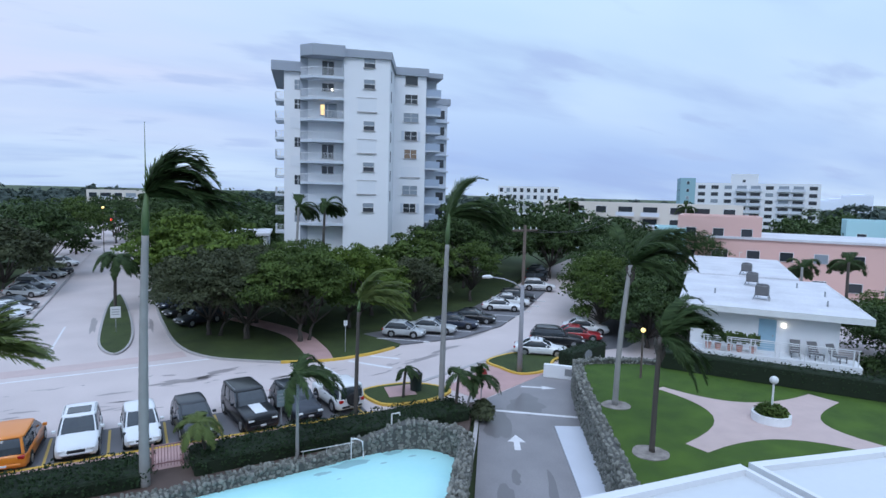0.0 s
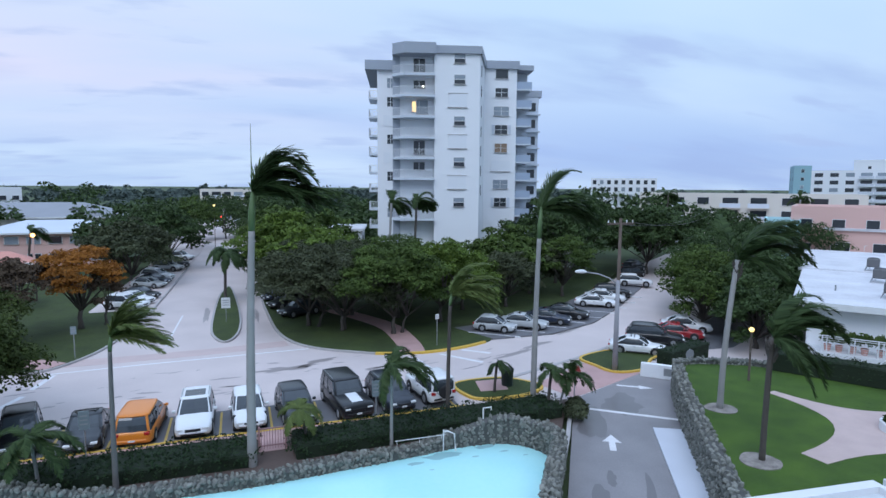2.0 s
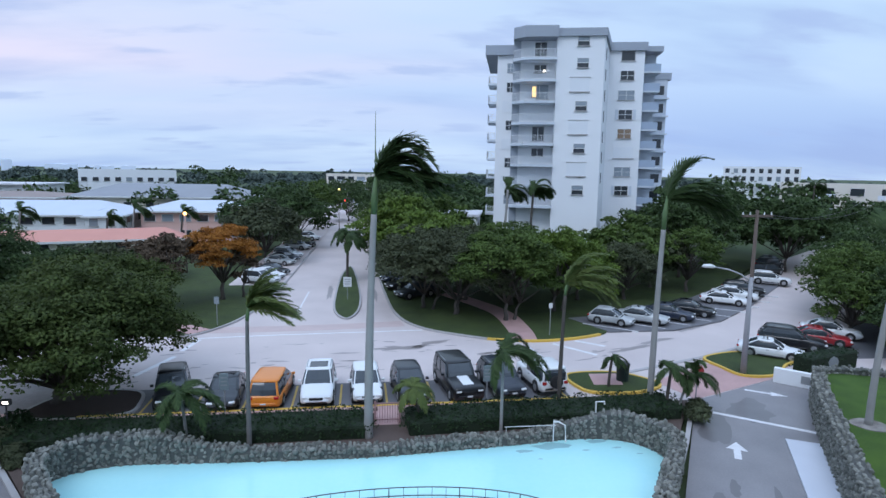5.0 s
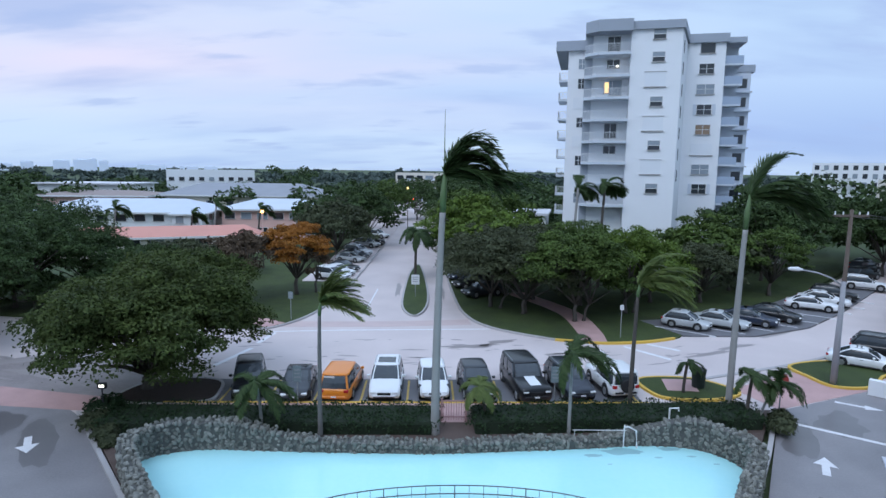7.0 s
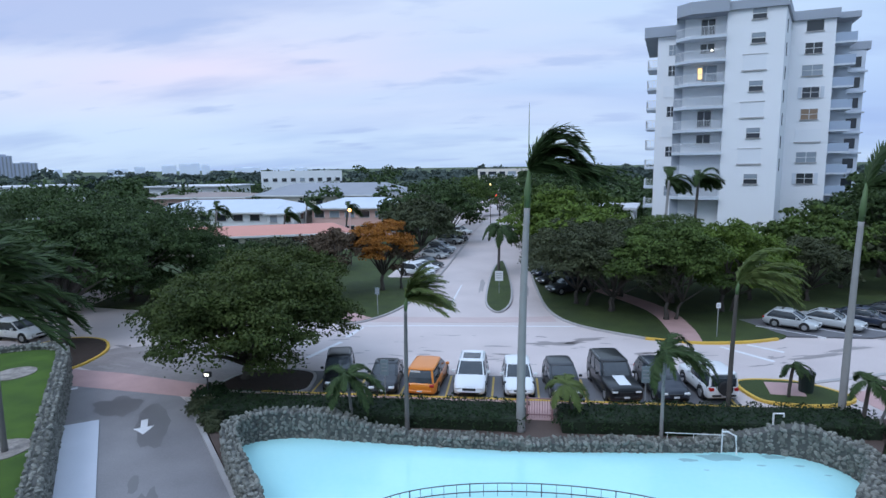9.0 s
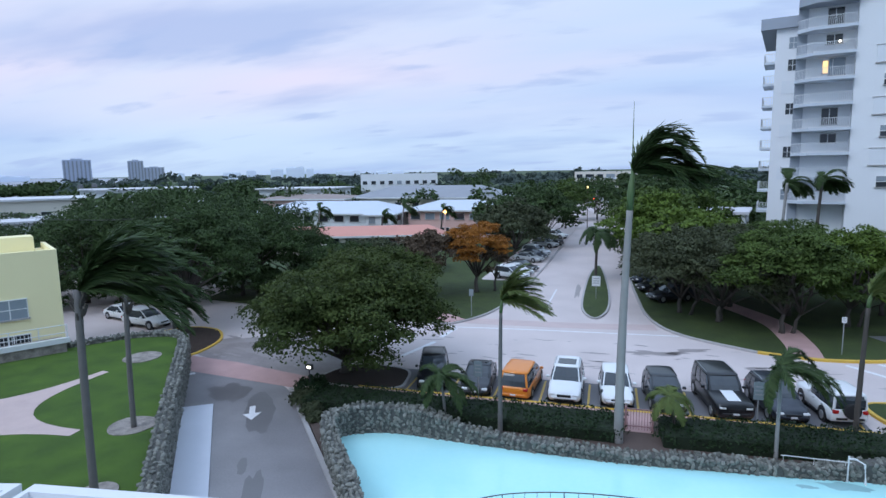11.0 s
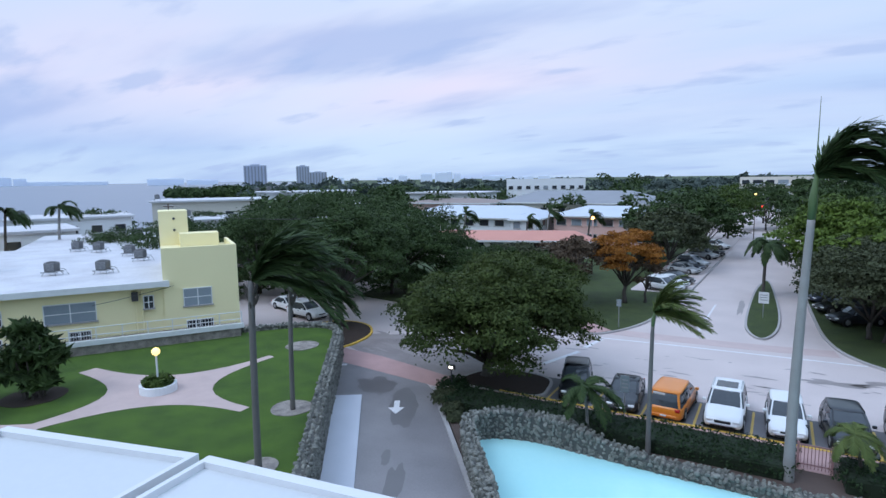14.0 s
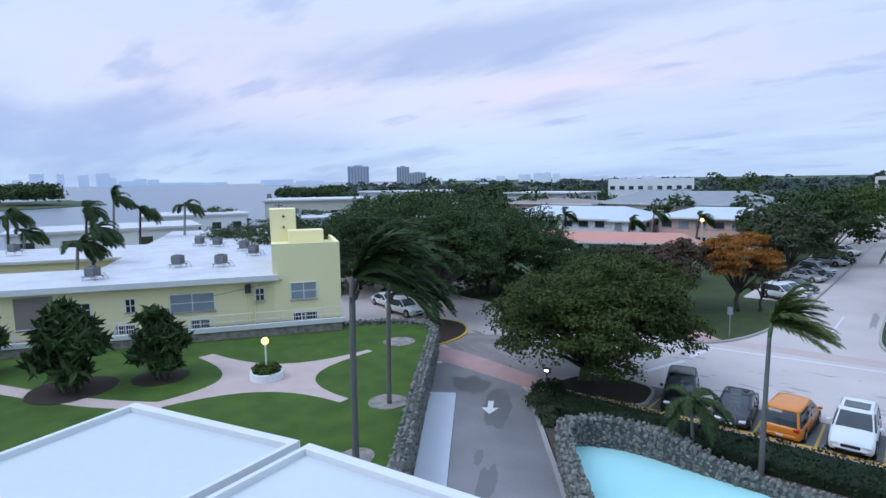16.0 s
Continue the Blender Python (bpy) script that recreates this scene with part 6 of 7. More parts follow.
    for k in range(8):
        z = 30.0 - 2.62 * k
        if k == 5:
            sh = part("shutter", box(B(), 15.1, 18.0, 8.93, 9.02, z - 0.2, z + 1.3), M["shutter_white"], t, "closed white storm shutter")
            part("sill", box(B(), 15.0, 18.1, 8.84, 9.02, z - 0.32, z - 0.2), M["kerb"], sh)
            continue
        pale = k in (2, 6)
        win = window(t, 15.6 if not pale else 15.4, z - 0.1, 1.9 if not pale else 2.3, 1.25, 9.0, "glass_pale" if pale else "glass_warm" if k == 4 else "glass", cross=not k == 0)
        if k in (3, 7):
            for x in (15.1, 17.66):
                part("shutter_panel", box(B(), x, x + 0.4, 8.9, 9.0, z - 0.15, z + 1.2), BM, win)
    # balconies on the far return, shade painted in blue-grey, and a lower back wing
    for k in range(9):
        z = 28.6 - 2.62 * k
        part("side_slab", box(B(), 18.9, 21.4, 9.6, 17, z - 0.22, z), BM, t)
        part("side_balcony_front", box(B(), 18.95, 21.4, 9.6, 9.7, z, z + 1.0), M["balcony_panel_shade"], t)
        part("side_opening", box(B(), 18.86, 18.96, 10.4, 14.5, z + 0.1, z + 2.2), M["glass"], t)
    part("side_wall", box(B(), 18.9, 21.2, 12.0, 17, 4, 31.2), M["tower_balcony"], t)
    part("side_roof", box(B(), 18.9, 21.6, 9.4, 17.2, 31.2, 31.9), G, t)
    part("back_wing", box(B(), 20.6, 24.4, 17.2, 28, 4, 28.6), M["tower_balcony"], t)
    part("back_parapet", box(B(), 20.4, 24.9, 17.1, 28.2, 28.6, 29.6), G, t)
    for k in range(8):
        z = 26.4 - 2.62 * k
        part("back_window", box(B(), 22.6, 23.9, 17.12, 17.25, z, z + 1.3), M["glass"], t)
        part("back_slab", box(B(), 22.2, 24.6, 16.6, 17.2, z - 0.7, z - 0.5), BM, t)
    # west wing with corner balconies
    part("left_wall", box(B(), -2.4, 0.3, 9.0, 24, 4.6, 30.7), W, t)
    part("left_parapet", box(B(), -4.2, 0.25, 8.5, 24.2, 30.7, 32.0), G, t)
    for k in range(8):
        z = 26.9 - 2.62 * k
        part("corner_slab", box(B(), -3.7, -2.4, 9.2, 14.0, z - 0.25, z), BM, t)
        railing_run("corner_railing", t, [(-2.4, 9.24), (-3.66, 9.24), (-3.66, 14.0)], z, 1.0, 0.17)
        if k in (2, 4, 6):
            part("shutter", box(B(), -1.5, 0.2, 8.93, 9.02, z + 1.3, z + 2.8), M["shutter_white"], t, "closed white storm shutter")
        else:
            window(t, -0.9, z + 1.4, 1.0, 1.3, 9.0, "glass" if k in (1, 3, 5) else "glass_pale", sill=False)
    # carport at the foot
    part("foot", box(B(), 12.6, 18.6, 9.4, 20, 0, 4.2), M["brown_roof"], t)
    part("foot_canopy", box(B(), 11.0, 19.0, 7.6, 9.0, 4.0, 4.5), W, t)
    for x, y in ((0.5, 2.0), (5.8, 0.4), (11.2, 0.4), (11.3, 7.8), (18.4, 7.8)):
        part("column", box(B(), x, x + 0.4, y, y + 0.4, 0, 4.2), W, t)
    part("base_wall", box(B(), 0.3, 11.9, 4, 17, 0, 4.2), W, t)


tower()


# two-storey yellow block on the west lawn
def roof_unit(x, y, z, turn, s=1.0):
    t = thing("roof_air_conditioner", pose(x, y, z, 0, 0, turn) @ Matrix.Scale(s, 4), "dark square air conditioner on a roof frame", "air conditioner", "roof units")
    part("casing", box(B(), -0.40, 0.40, -0.40, 0.40, 0.3, 0.98, 0.06), M["ac_metal"], t)
    for k in range(7):
        bm = B()
        box(bm, -0.36, 0.36, -0.43, -0.395, 0.38 + k * 0.08, 0.415 + k * 0.08)
        part("louvre", bm, M["grey_metal"], t)
    bm = B()
    tube(bm, [(0, 0, 0.97), (0, 0, 1.02), (0, 0, 1.06)], [0.36, 0.33, 0.12], 14)
    part("fan_guard", bm, M["dark_metal"], t)
    bm = B()
    for y in (-0.4, 0.4):
        box(bm, -0.6, 0.6, y - 0.04, y + 0.04, 0.22, 0.3)
    part("stand_rails", bm, M["grey_metal"], t)
    for sx in (-1, 1):
        for sy in (-1, 1):
            bm = B()
            tube(bm, [(sx * 0.5, sy * 0.5, 0), (sx * 0.38, sy * 0.38, 0.3)], 0.03, 5)
            part("foot", bm, M["grey_metal"], t)
    bm = B()
    tube(bm, [(0.4, 0.1, 0.5), (0.8, 0.2, 0.45), (1.0, 0.3, 0.02)], 0.03, 5)
    part("pipe", bm, M["grey_metal"], t)
    return t


def yellow_block():
    # local x runs from the street corner along the front, y behind it
    m = Matrix(((-0.557, -0.83, 0, -34.8), (-0.83, 0.557, 0, 29.35), (0, 0, 1, 0), (0, 0, 0, 1)))
    t = thing("yellow_house", m, "pale yellow two-storey building with white flat roof", "building")
    Y = M["yellow_wall"]
    part("corner_wall", box(B(), 0, 5.0, 0, 6.0, 0, 7.7), Y, t)
    bm = B()
    box(bm, 0, 5.0, 0, 0.25, 7.7, 8.1); box(bm, 0, 0.25, 0.25, 6.0, 7.7, 8.1)
    part("corner_parapet", bm, Y, t)
    part("stair_tower", box(B(), 2.9, 5.0, 6.0, 9.0, 0, 10.4), Y, t, "taller yellow stair tower")
    part("step_block", box(B(), 0.8, 3.6, 4.2, 6.0, 7.7, 8.7), Y, t)
    part("front_wall", box(B(), 5.0, 40, 0.15, 8, 0, 5.6), Y, t)
    part("back_wall", box(B(), 5.0, 18, 8, 46, 0, 5.6), Y, t)
    part("roof", box(B(), 4.7, 40.5, -0.6, 8.5, 5.6, 5.85), M["white_roof"], t, "white painted flat roof")
    part("roof_back", box(B(), 4.9, 18.5, 8.5, 46.5, 5.6, 5.85), M["white_roof"], t)
    part("fascia", box(B(), 4.6, 40.6, -0.66, -0.6, 5.5, 5.9), M["white_metal"], t)
    part("annex_wall", box(B(), 18.5, 44, 19, 30, 0, 5.4), Y, t)
    part("annex_roof", box(B(), 18.5, 45, 18.3, 30.5, 5.4, 5.65), M["white_roof"], t)
    # upper windows
    for x, z, w, h, g in ((1.9, 3.9, 1.8, 1.2, "glass_pale"), (5.7, 4.0, 0.55, 0.85, "glass"), (9.2, 3.5, 2.9, 1.25, "glass_pale"), (14.4, 3.75, 0.55, 0.9, "glass"), (17.2, 3.7, 1.0, 0.85, "glass"), (26, 3.7, 2.0, 1.2, "glass_pale")):
        window(t, x, z, w, h, 0.0 if x < 6 else 0.15, g)
    for x, w in ((1.9, 1.7), (9.6, 1.2), (14.5, 1.2), (18, 1.4), (24, 1.6)):
        win = window(t, x, 1.3, w, 1.5, 0.0 if x < 6 else 0.15, "glass", sill=False)
        for k in range(8):
            part("bar", box(B(), x + w * (k + 0.5) / 8 - 0.015, x + w * (k + 0.5) / 8 + 0.015, -0.12, -0.09, 1.3, 2.8), M["white_metal"], win)
    # no hollow here: a brown panel paints the recess and its shade
    for x in (19.4,):
        part("recess", box(B(), x, x + 2.3, 0.1, 0.16, 2.9, 5.2), M["brown_roof"], t, "flat brown panel painted as a shaded recess")
    bm = B()
    tube(bm, [(6.4, 0.05, 5.2), (6.4, 0.05, 1.5)], 0.07, 6)
    tube(bm, [(6.8, 0.05, 4.9), (6.8, 0.05, 1.5)], 0.05, 6)
    part("drain_pipe", bm, Y, t)
    bm = B()
    box(bm, 6.6, 7.0, -0.25, 0.1, 4.6, 5.2)
    part("meter_box", bm, M["dark_metal"], t)
    for x, z in ((3.9, 8.9), (3.9, 9.8)):
        bm = B()
        tube(bm, [(x, 5.99, z), (x, 5.9, z)], 0.1, 8)
        part("vent", bm, M["dark_metal"], t)
    # far windows of the annex
    for x in (20.5, 24, 28, 32, 36):
        window(t, x, 3.2, 2.2, 1.3, 19.0, "glass")
    # terrace before it: stone band, white kerb, rail
    tr = thing("terrace", m, "grey stone terrace edge with white kerb", "terrace", "", "structure")
    part("stone_band", box(B(), 0.2, 42, -1.9, 0.0, 0, 2.3), M["gravel"], tr, "grey rubble terrace wall")
    part("white_kerb", box(B(), 0, 42, -2.0, -1.7, 2.3, 2.62), M["white_metal"], tr)
    fence = thing("railing", m, "low white metal railing on the terrace edge", "railing", "railings")
    for h in (2.95, 3.45):
        bm = B()
        tube(bm, [(0.1, -1.85, h), (42, -1.85, h)], 0.03, 5)
        part("rail", bm, M["white_metal"], fence)
    for k in range(29):
        bm = B()
        box(bm, 0.1 + 1.5 * k - 0.03, 0.1 + 1.5 * k + 0.03, -1.88, -1.82, 2.6, 3.45)
        part("post", bm, M["white_metal"], fence)
    for lx, ly in ((6.6, 12.5), (7.6, 17.0), (9.0, 6.0), (12.4, 7.0), (10.5, 22.0), (17.5, 2.6), (12.5, 24.0), (30, 24.0), (36, 6)):
        q = m @ Vector((lx, ly, 5.85))
        roof_unit(q.x, q.y, q.z, 34)
    return m


YM = yellow_block()


# white low house on the east lawn
def white_house():
    m = pose(35.16, 27.46, 0, 0, 0, -52.6)
    t = thing("white_house", m, "low white house with pale flat roof and terrace", "building")
    part("wall", box(B(), 0, 8.9, 0, 17, 0, 5.5), M["white_wall"], t)
    part("back_wall", box(B(), 0.2, 7.6, 17, 35, 0, 5.6), M["white_wall"], t)
    part("roof", box(B(), -0.9, 10.5, -0.9, 17.2, 5.5, 5.75, 0.03), M["white_roof"], t, "pale worn flat roof")
    part("roof_back", box(B(), -1.2, 8.6, 17.2, 36, 5.6, 5.9, 0.03), M["white_roof"], t)
    part("fascia", box(B(), -0.95, 10.55, -0.96, -0.9, 5.36, 5.78), M["white_metal"], t)
    part("side_fascia", box(B(), 10.5, 10.56, -0.9, 17.2, 5.36, 5.78), M["white_metal"], t)
    door = part("door", box(B(), 4.25, 5.3, -0.06, 0.05, 2.85, 5.0), M["door_blue"], t, "pale blue door")
    part("handle", box(B(), 5.08, 5.16, -0.12, -0.05, 3.85, 3.95), M["grey_metal"], door)
    part("wall_lamp", box(B(), 5.6, 5.85, -0.18, 0.0, 4.55, 4.8, 0.03), M["lamp_white"], t, "lit wall lamp")
    part("side_window", box(B(), 8.86, 8.94, 2.0, 4.5, 3.3, 4.9), M["glass"], t)
    for x, y in ((1.5, 5.0), (8.6, 3.0), (9.2, 8.0), (7.8, 12.0)):
        bm = B()
        tube(bm, [(x, y, 5.7), (x, y, 6.15)], 0.06, 8)
        part("roof_vent", bm, M["grey_metal"], t)
    tr = thing("terrace", m, "white concrete terrace of the low house", "terrace", "", "structure")
    part("slab", box(B(), 0.0, 9.9, -1.9, 0.0, 0, 2.85), M["white_wall"], tr)
    fence = thing("railing", m, "white metal railing with horizontal bars", "railing", "railings")
    for k in range(7):
        x = 0.9 + 1.42 * k
        part("post", box(B(), x - 0.04, x + 0.04, -1.82, -1.74, 2.85, 3.85), M["white_metal"], fence)
        part("post", box(B(), x + 0.22, x + 0.28, -1.81, -1.75, 2.85, 3.8), M["white_metal"], fence)
        if k < 6:
            for h in range(6):
                bm = B()
                tube(bm, [(x, -1.78, 3.0 + 0.15 * h), (x + 1.42, -1.78, 3.0 + 0.15 * h)], 0.014 if h < 5 else 0.03, 4)
                part("rail", bm, M["white_metal"], fence)
    bm = B()
    tube(bm, [(0.7, -1.78, 3.87), (9.8, -1.78, 3.87)], 0.035, 5)
    part("top_rail", bm, M["white_metal"], fence)
    for lx, ly, s in ((4.6, 3.8, 1.1), (4.4, 11.5, 1.1), (4.3, 18.0, 1.1)):
        q = m @ Vector((lx, ly, 5.75 if ly < 17 else 5.9))
        roof_unit(q.x, q.y, q.z, 30, s)
    for i, lx in enumerate((1.2, 1.8, 2.5, 3.1, 3.9)):
        q = m @ Vector((lx, -1.3, 2.85))
        pl = thing("potted_plant", pose(q.x, q.y, q.z), "leafy green pot plant on the terrace", "plant", "terrace plants")
        bm = B()
        tube(bm, [(0, 0, 0), (0, 0, 0.4)], [0.16, 0.22], 10)
        part("pot", bm, M["salmon"], pl)
        leaf_cloud("leaves", [((0, 0, 0.8), (0.38, 0.38, 0.45))], 240, 0.14, M["leaf_mid"], pl, i, 0.9, 1.3)
    for i, lx in enumerate((6.4, 7.6, 8.8)):
        m2 = m @ pose(lx, -1.0, 2.85, 0, 0, 20 * i)
        ch = thing("lounge_chair", m2, "dark slatted lounge chair on the terrace", "chair", "terrace chairs")
        part("seat", box(B(), -0.3, 0.3, -0.35, 0.4, 0.32, 0.4, 0.02), M["ac_metal"], ch)
        bm = B()
        vs = [bm.verts.new(p) for p in ((-0.3, 0.38, 0.38), (0.3, 0.38, 0.38), (0.3, 0.75, 1.0), (-0.3, 0.75, 1.0), (-0.3, 0.44, 0.38), (0.3, 0.44, 0.38), (0.3, 0.81, 1.0), (-0.3, 0.81, 1.0))]
        for q in ((0, 1, 2, 3), (7, 6, 5, 4), (0, 4, 5, 1), (3, 2, 6, 7), (1, 5, 6, 2), (0, 3, 7, 4)):
            bm.faces.new([vs[k] for k in q])
        part("backrest", bm, M["ac_metal"], ch)
        for sx in (-0.26, 0.26):
            for sy in (-0.3, 0.34):
                part("leg", box(B(), sx - 0.03, sx + 0.03, sy - 0.03, sy + 0.03, 0, 0.33), M["ac_metal"], ch)


white_house()

# farther blocks on the east
block("pink_house", (73.0, 60.8), (79.7, 51.8), 12, 0, 10.1, "pink_wall", "white_roof", "pink three-storey house with flat roof", 3, 3, 1.4, 1.2)
block("pink_annex", (75.5, 57.5), (97, 27), 16, 0, 7.4, "pink_wall", "white_roof", "long pink two-storey house with white roof", 2, 9, 1.6, 1.2, overhang=0.3)
block("pink_porch", (70.5, 62.5), (73.4, 59.5), 8, 0, 8.2, "aqua_wall", "white_roof", "pale aqua low house beside the pink one", 2, 2, 1.2, 1.2)
block("cream_apartments", (92, 118), (121.8, 84.0), 14, 0, 11.3, "cream_wall", "white_roof", "long cream four-storey apartment house with balconies", 4, 8, 2.4, 1.5, balconies=(1, 3, 4, 6))
block("tall_apartments", (203, 162), (227, 126), 16, 0, 19.3, "tower_wall", "grey_roof", "white and teal eight-storey apartment slab", 7, 9, 2.6, 1.4, balconies=(3, 4, 6, 7), band="white_wall")
block("teal_apartments", (199, 166), (203, 162), 16, 0, 21.2, "teal_wall", "grey_roof", "teal end wing of the apartment slab", 7, 1, 1.0, 1.2)
block("roof_house", (211, 152), (216, 144), 8, 19.3, 23.0, "tower_wall", "grey_roof", "white lift house on the apartment roof", 1, 1, 1.0, 1.0, sides=False)
block("white_hotel", (127, 192), (146, 178), 14, 0, 16.0, "white_wall", "white_roof", "white six-storey hotel with rows of windows", 6, 9, 1.3, 1.5)
block("low_white_house", (43.5, 84.0), (50.0, 80.5), 10, 0, 7.6, "white_wall", "white_roof", "low white house beside the tower", 2, 2, 3.4, 1.3, overhang=0.5)
block("low_white_house", (9.0, 86), (17.0, 84), 10, 0, 6.4, "white_wall", "white_roof", "low white house behind the street trees", 2, 3, 1.6, 1.2, overhang=0.4)
block("aqua_house", (133, 68), (142, 54), 10, 0, 9.0, "aqua_wall", "white_roof", "pale aqua house with flat roof", 2, 3, 1.6, 1.2)
block("white_flats", (150, 58), (158, 40), 12, 0, 11.5, "white_wall", "white_roof", "white three-storey flats with dark balconies", 3, 3, 3.0, 1.6)
block("white_flats", (104, 47), (116, 24), 12, 0, 6.4, "white_wall", "white_roof", "low white flats with flat roof", 2, 5, 1.6, 1.2)
# the low motel on the north-west
block("motel", (-67, 100.5), (-39, 102.5), 13, 0, 5.0, "white_wall", "metal_roof", "long white motel wing with pale metal hipped roof", 2, 9, 1.8, 1.1, overhang=0.9, hip=2.0)
block("motel_porch", (-43, 98.5), (-38.4, 99.5), 6, 0, 5.0, "white_wall", "metal_roof", "white gabled porch of the motel", 2, 2, 1.2, 1.2, overhang=0.5, hip=1.0)
block("motel", (-37.5, 106.5), (-20, 106.5), 12, 0, 5.4, "pink_wall", "metal_roof", "pink motel wing with pale hipped roof", 2, 6, 1.8, 1.1, overhang=0.9, hip=1.6)
block("motel", (-60, 132), (-24, 130), 16, 0, 6.6, "cream_wall", "grey_roof", "motel wing with grey hipped roof", 2, 8, 1.6, 1.2, overhang=0.8, hip=2.6)
block("motel", (-82, 124), (-60, 125), 14, 0, 6.6, "pink_wall", "brown_roof", "motel wing with brown hipped roof", 2, 6, 1.8, 1.2, overhang=0.9, hip=0.9)
block("motel", (-96, 146), (-74, 147), 14, 0, 8.2, "white_wall", "white_roof", "white motel building with flat white roof", 2, 7, 1.8, 1.2, overhang=0.9)
block("motel_arcade", (-52.0, 79.0), (-25.4, 87.6), 5, 0, 2.9, "cream_wall", "salmon", "low arcade with salmon-red roof", 1, 9, 2.0, 1.6, overhang=0.6, hip=1.3)
block("white_slab", (-81, 183), (-56.6, 192), 12, 0, 11.4, "white_wall", "white_roof", "white three-storey block with small windows", 3, 9, 1.5, 1.1)
block("cream_terrace", (-12.5, 220), (20, 219), 14, 0, 11.0, "cream_wall", "brown_roof", "cream terrace with balconies above the trees", 4, 9, 2.2, 1.4, balconies=(1, 3, 5, 7))
block("pink_house", (-62, 66), (-57, 69), 8, 0, 4.6, "pink_wall", "white_roof", "small pink house among trees", 1, 2, 1.4, 1.2, overhang=0.5)
# low white roofs toward the bay
for i, (p, q, dp, h) in enumerate((((-66, 40), (-62, 50), 14, 5.4), ((-92, 22), (-84, 44), 12, 6.2), ((-108, 46), (-100, 62), 14, 6.6), ((-112, 74), (-98, 90), 16, 8.4), ((-86, 88), (-76, 96), 12, 7.4), ((-78, 56), (-72, 66), 12, 6.6), ((-96, 2), (-92, 18), 12, 5.6), ((-104, 98), (-92, 110), 14, 9.6), ((-132, 120), (-112, 140), 14, 9.0), ((-76, -6), (-72, 10), 12, 4.8))):
    block("bayside_house", p, q, dp, 0, h, "white_wall" if i % 3 else "cream_wall", "white_roof", "low bayside house with flat white roof", 2, 5, 1.6, 1.2, overhang=0.5)
    roof_unit(p[0] - 4, p[1] + 4, h + 0.35, 20 * i, 1.2)
# peninsula across the water and the far skyline
for i, (x, y, sx, sy, h) in enumerate(((-470, 120, 120, 22, 15), (-420, 60, 80, 30, 14), (-330, 245, 22, 10, 9), (-310, 262, 18, 8, 10))):
    g = [((x + sx * (random.random() - 0.5), y + sy * (random.random() - 0.5), h * 0.45), (7, 7, h * 0.5 * random.uniform(0.7, 1.1))) for k in range(40 if i < 2 else 14)]
    tagged(leaf_cloud("island_woods", g, 5000, 1.3, M["leaf_dark"], None, 300 + i, 0.6), "dark wooded shore across the water", "trees", "", "stuff")
bm = B()
prism(bm, [(-560, 90), (-400, 20), (-350, 60), (-400, 150), (-560, 180)], -0.4, 0.2)
structure("far_shore", bm, M["land"], "low wooded shore across the water", "shore")
block("red_roof_house", (-452, 90), (-446, 104), 12, 0, 10, "pink_wall", "salmon", "far red-roofed house among trees", 2, 3, 1.5, 1.2, overhang=0.5)


def skyline(az, dist, width, height, mat, cols=6):
    """A far high-rise, by compass angle from +y to the left and distance."""
    a = radians(az)
    m = pose(-dist * math.sin(a), dist * math.cos(a), 0, 0, 0, az)
    t = thing("far_tower", m, "far high-rise with skyline haze in its colour", "building", "skyline")
    part("wall", box(B(), -width / 2, width / 2, 0, width * 0.6, -0.2, height), M[mat], t)
    part("roof_house", box(B(), -width / 5, width / 5, width * 0.1, width * 0.4, height, height * 1.06), M[mat], t)
    for c in range(cols):
        x = -width / 2 + width * (c + 0.3) / cols
        part("window_strip", box(B(), x, x + width * 0.4 / cols, -0.4, 0.2, height * 0.06, height * 0.95), M["grey_roof" if mat == "far_tower" else "tower_haze_tint"], t)


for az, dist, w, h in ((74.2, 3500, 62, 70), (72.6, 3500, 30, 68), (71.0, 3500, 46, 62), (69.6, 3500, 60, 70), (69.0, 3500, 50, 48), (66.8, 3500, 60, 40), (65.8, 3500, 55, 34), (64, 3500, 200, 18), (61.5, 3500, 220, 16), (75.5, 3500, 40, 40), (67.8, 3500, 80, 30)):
    skyline(az, dist, w, h, "tower_haze_tint", 3)
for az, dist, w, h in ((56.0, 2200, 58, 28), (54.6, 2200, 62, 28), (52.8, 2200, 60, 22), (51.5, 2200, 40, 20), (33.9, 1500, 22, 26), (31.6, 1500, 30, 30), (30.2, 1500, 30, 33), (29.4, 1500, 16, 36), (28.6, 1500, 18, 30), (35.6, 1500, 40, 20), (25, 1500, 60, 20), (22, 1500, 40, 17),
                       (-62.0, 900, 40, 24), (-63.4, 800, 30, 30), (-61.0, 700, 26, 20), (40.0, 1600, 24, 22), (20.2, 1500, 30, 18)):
    skyline(az, dist, w, h * 0.75, "tower_haze_tint", 4)
skyline(47.7, 1400, 50, 46, "far_tower", 7)
skyline(43.4, 1600, 34, 48, "far_tower", 5)
skyline(42.0, 1600, 46, 32, "far_tower", 6)


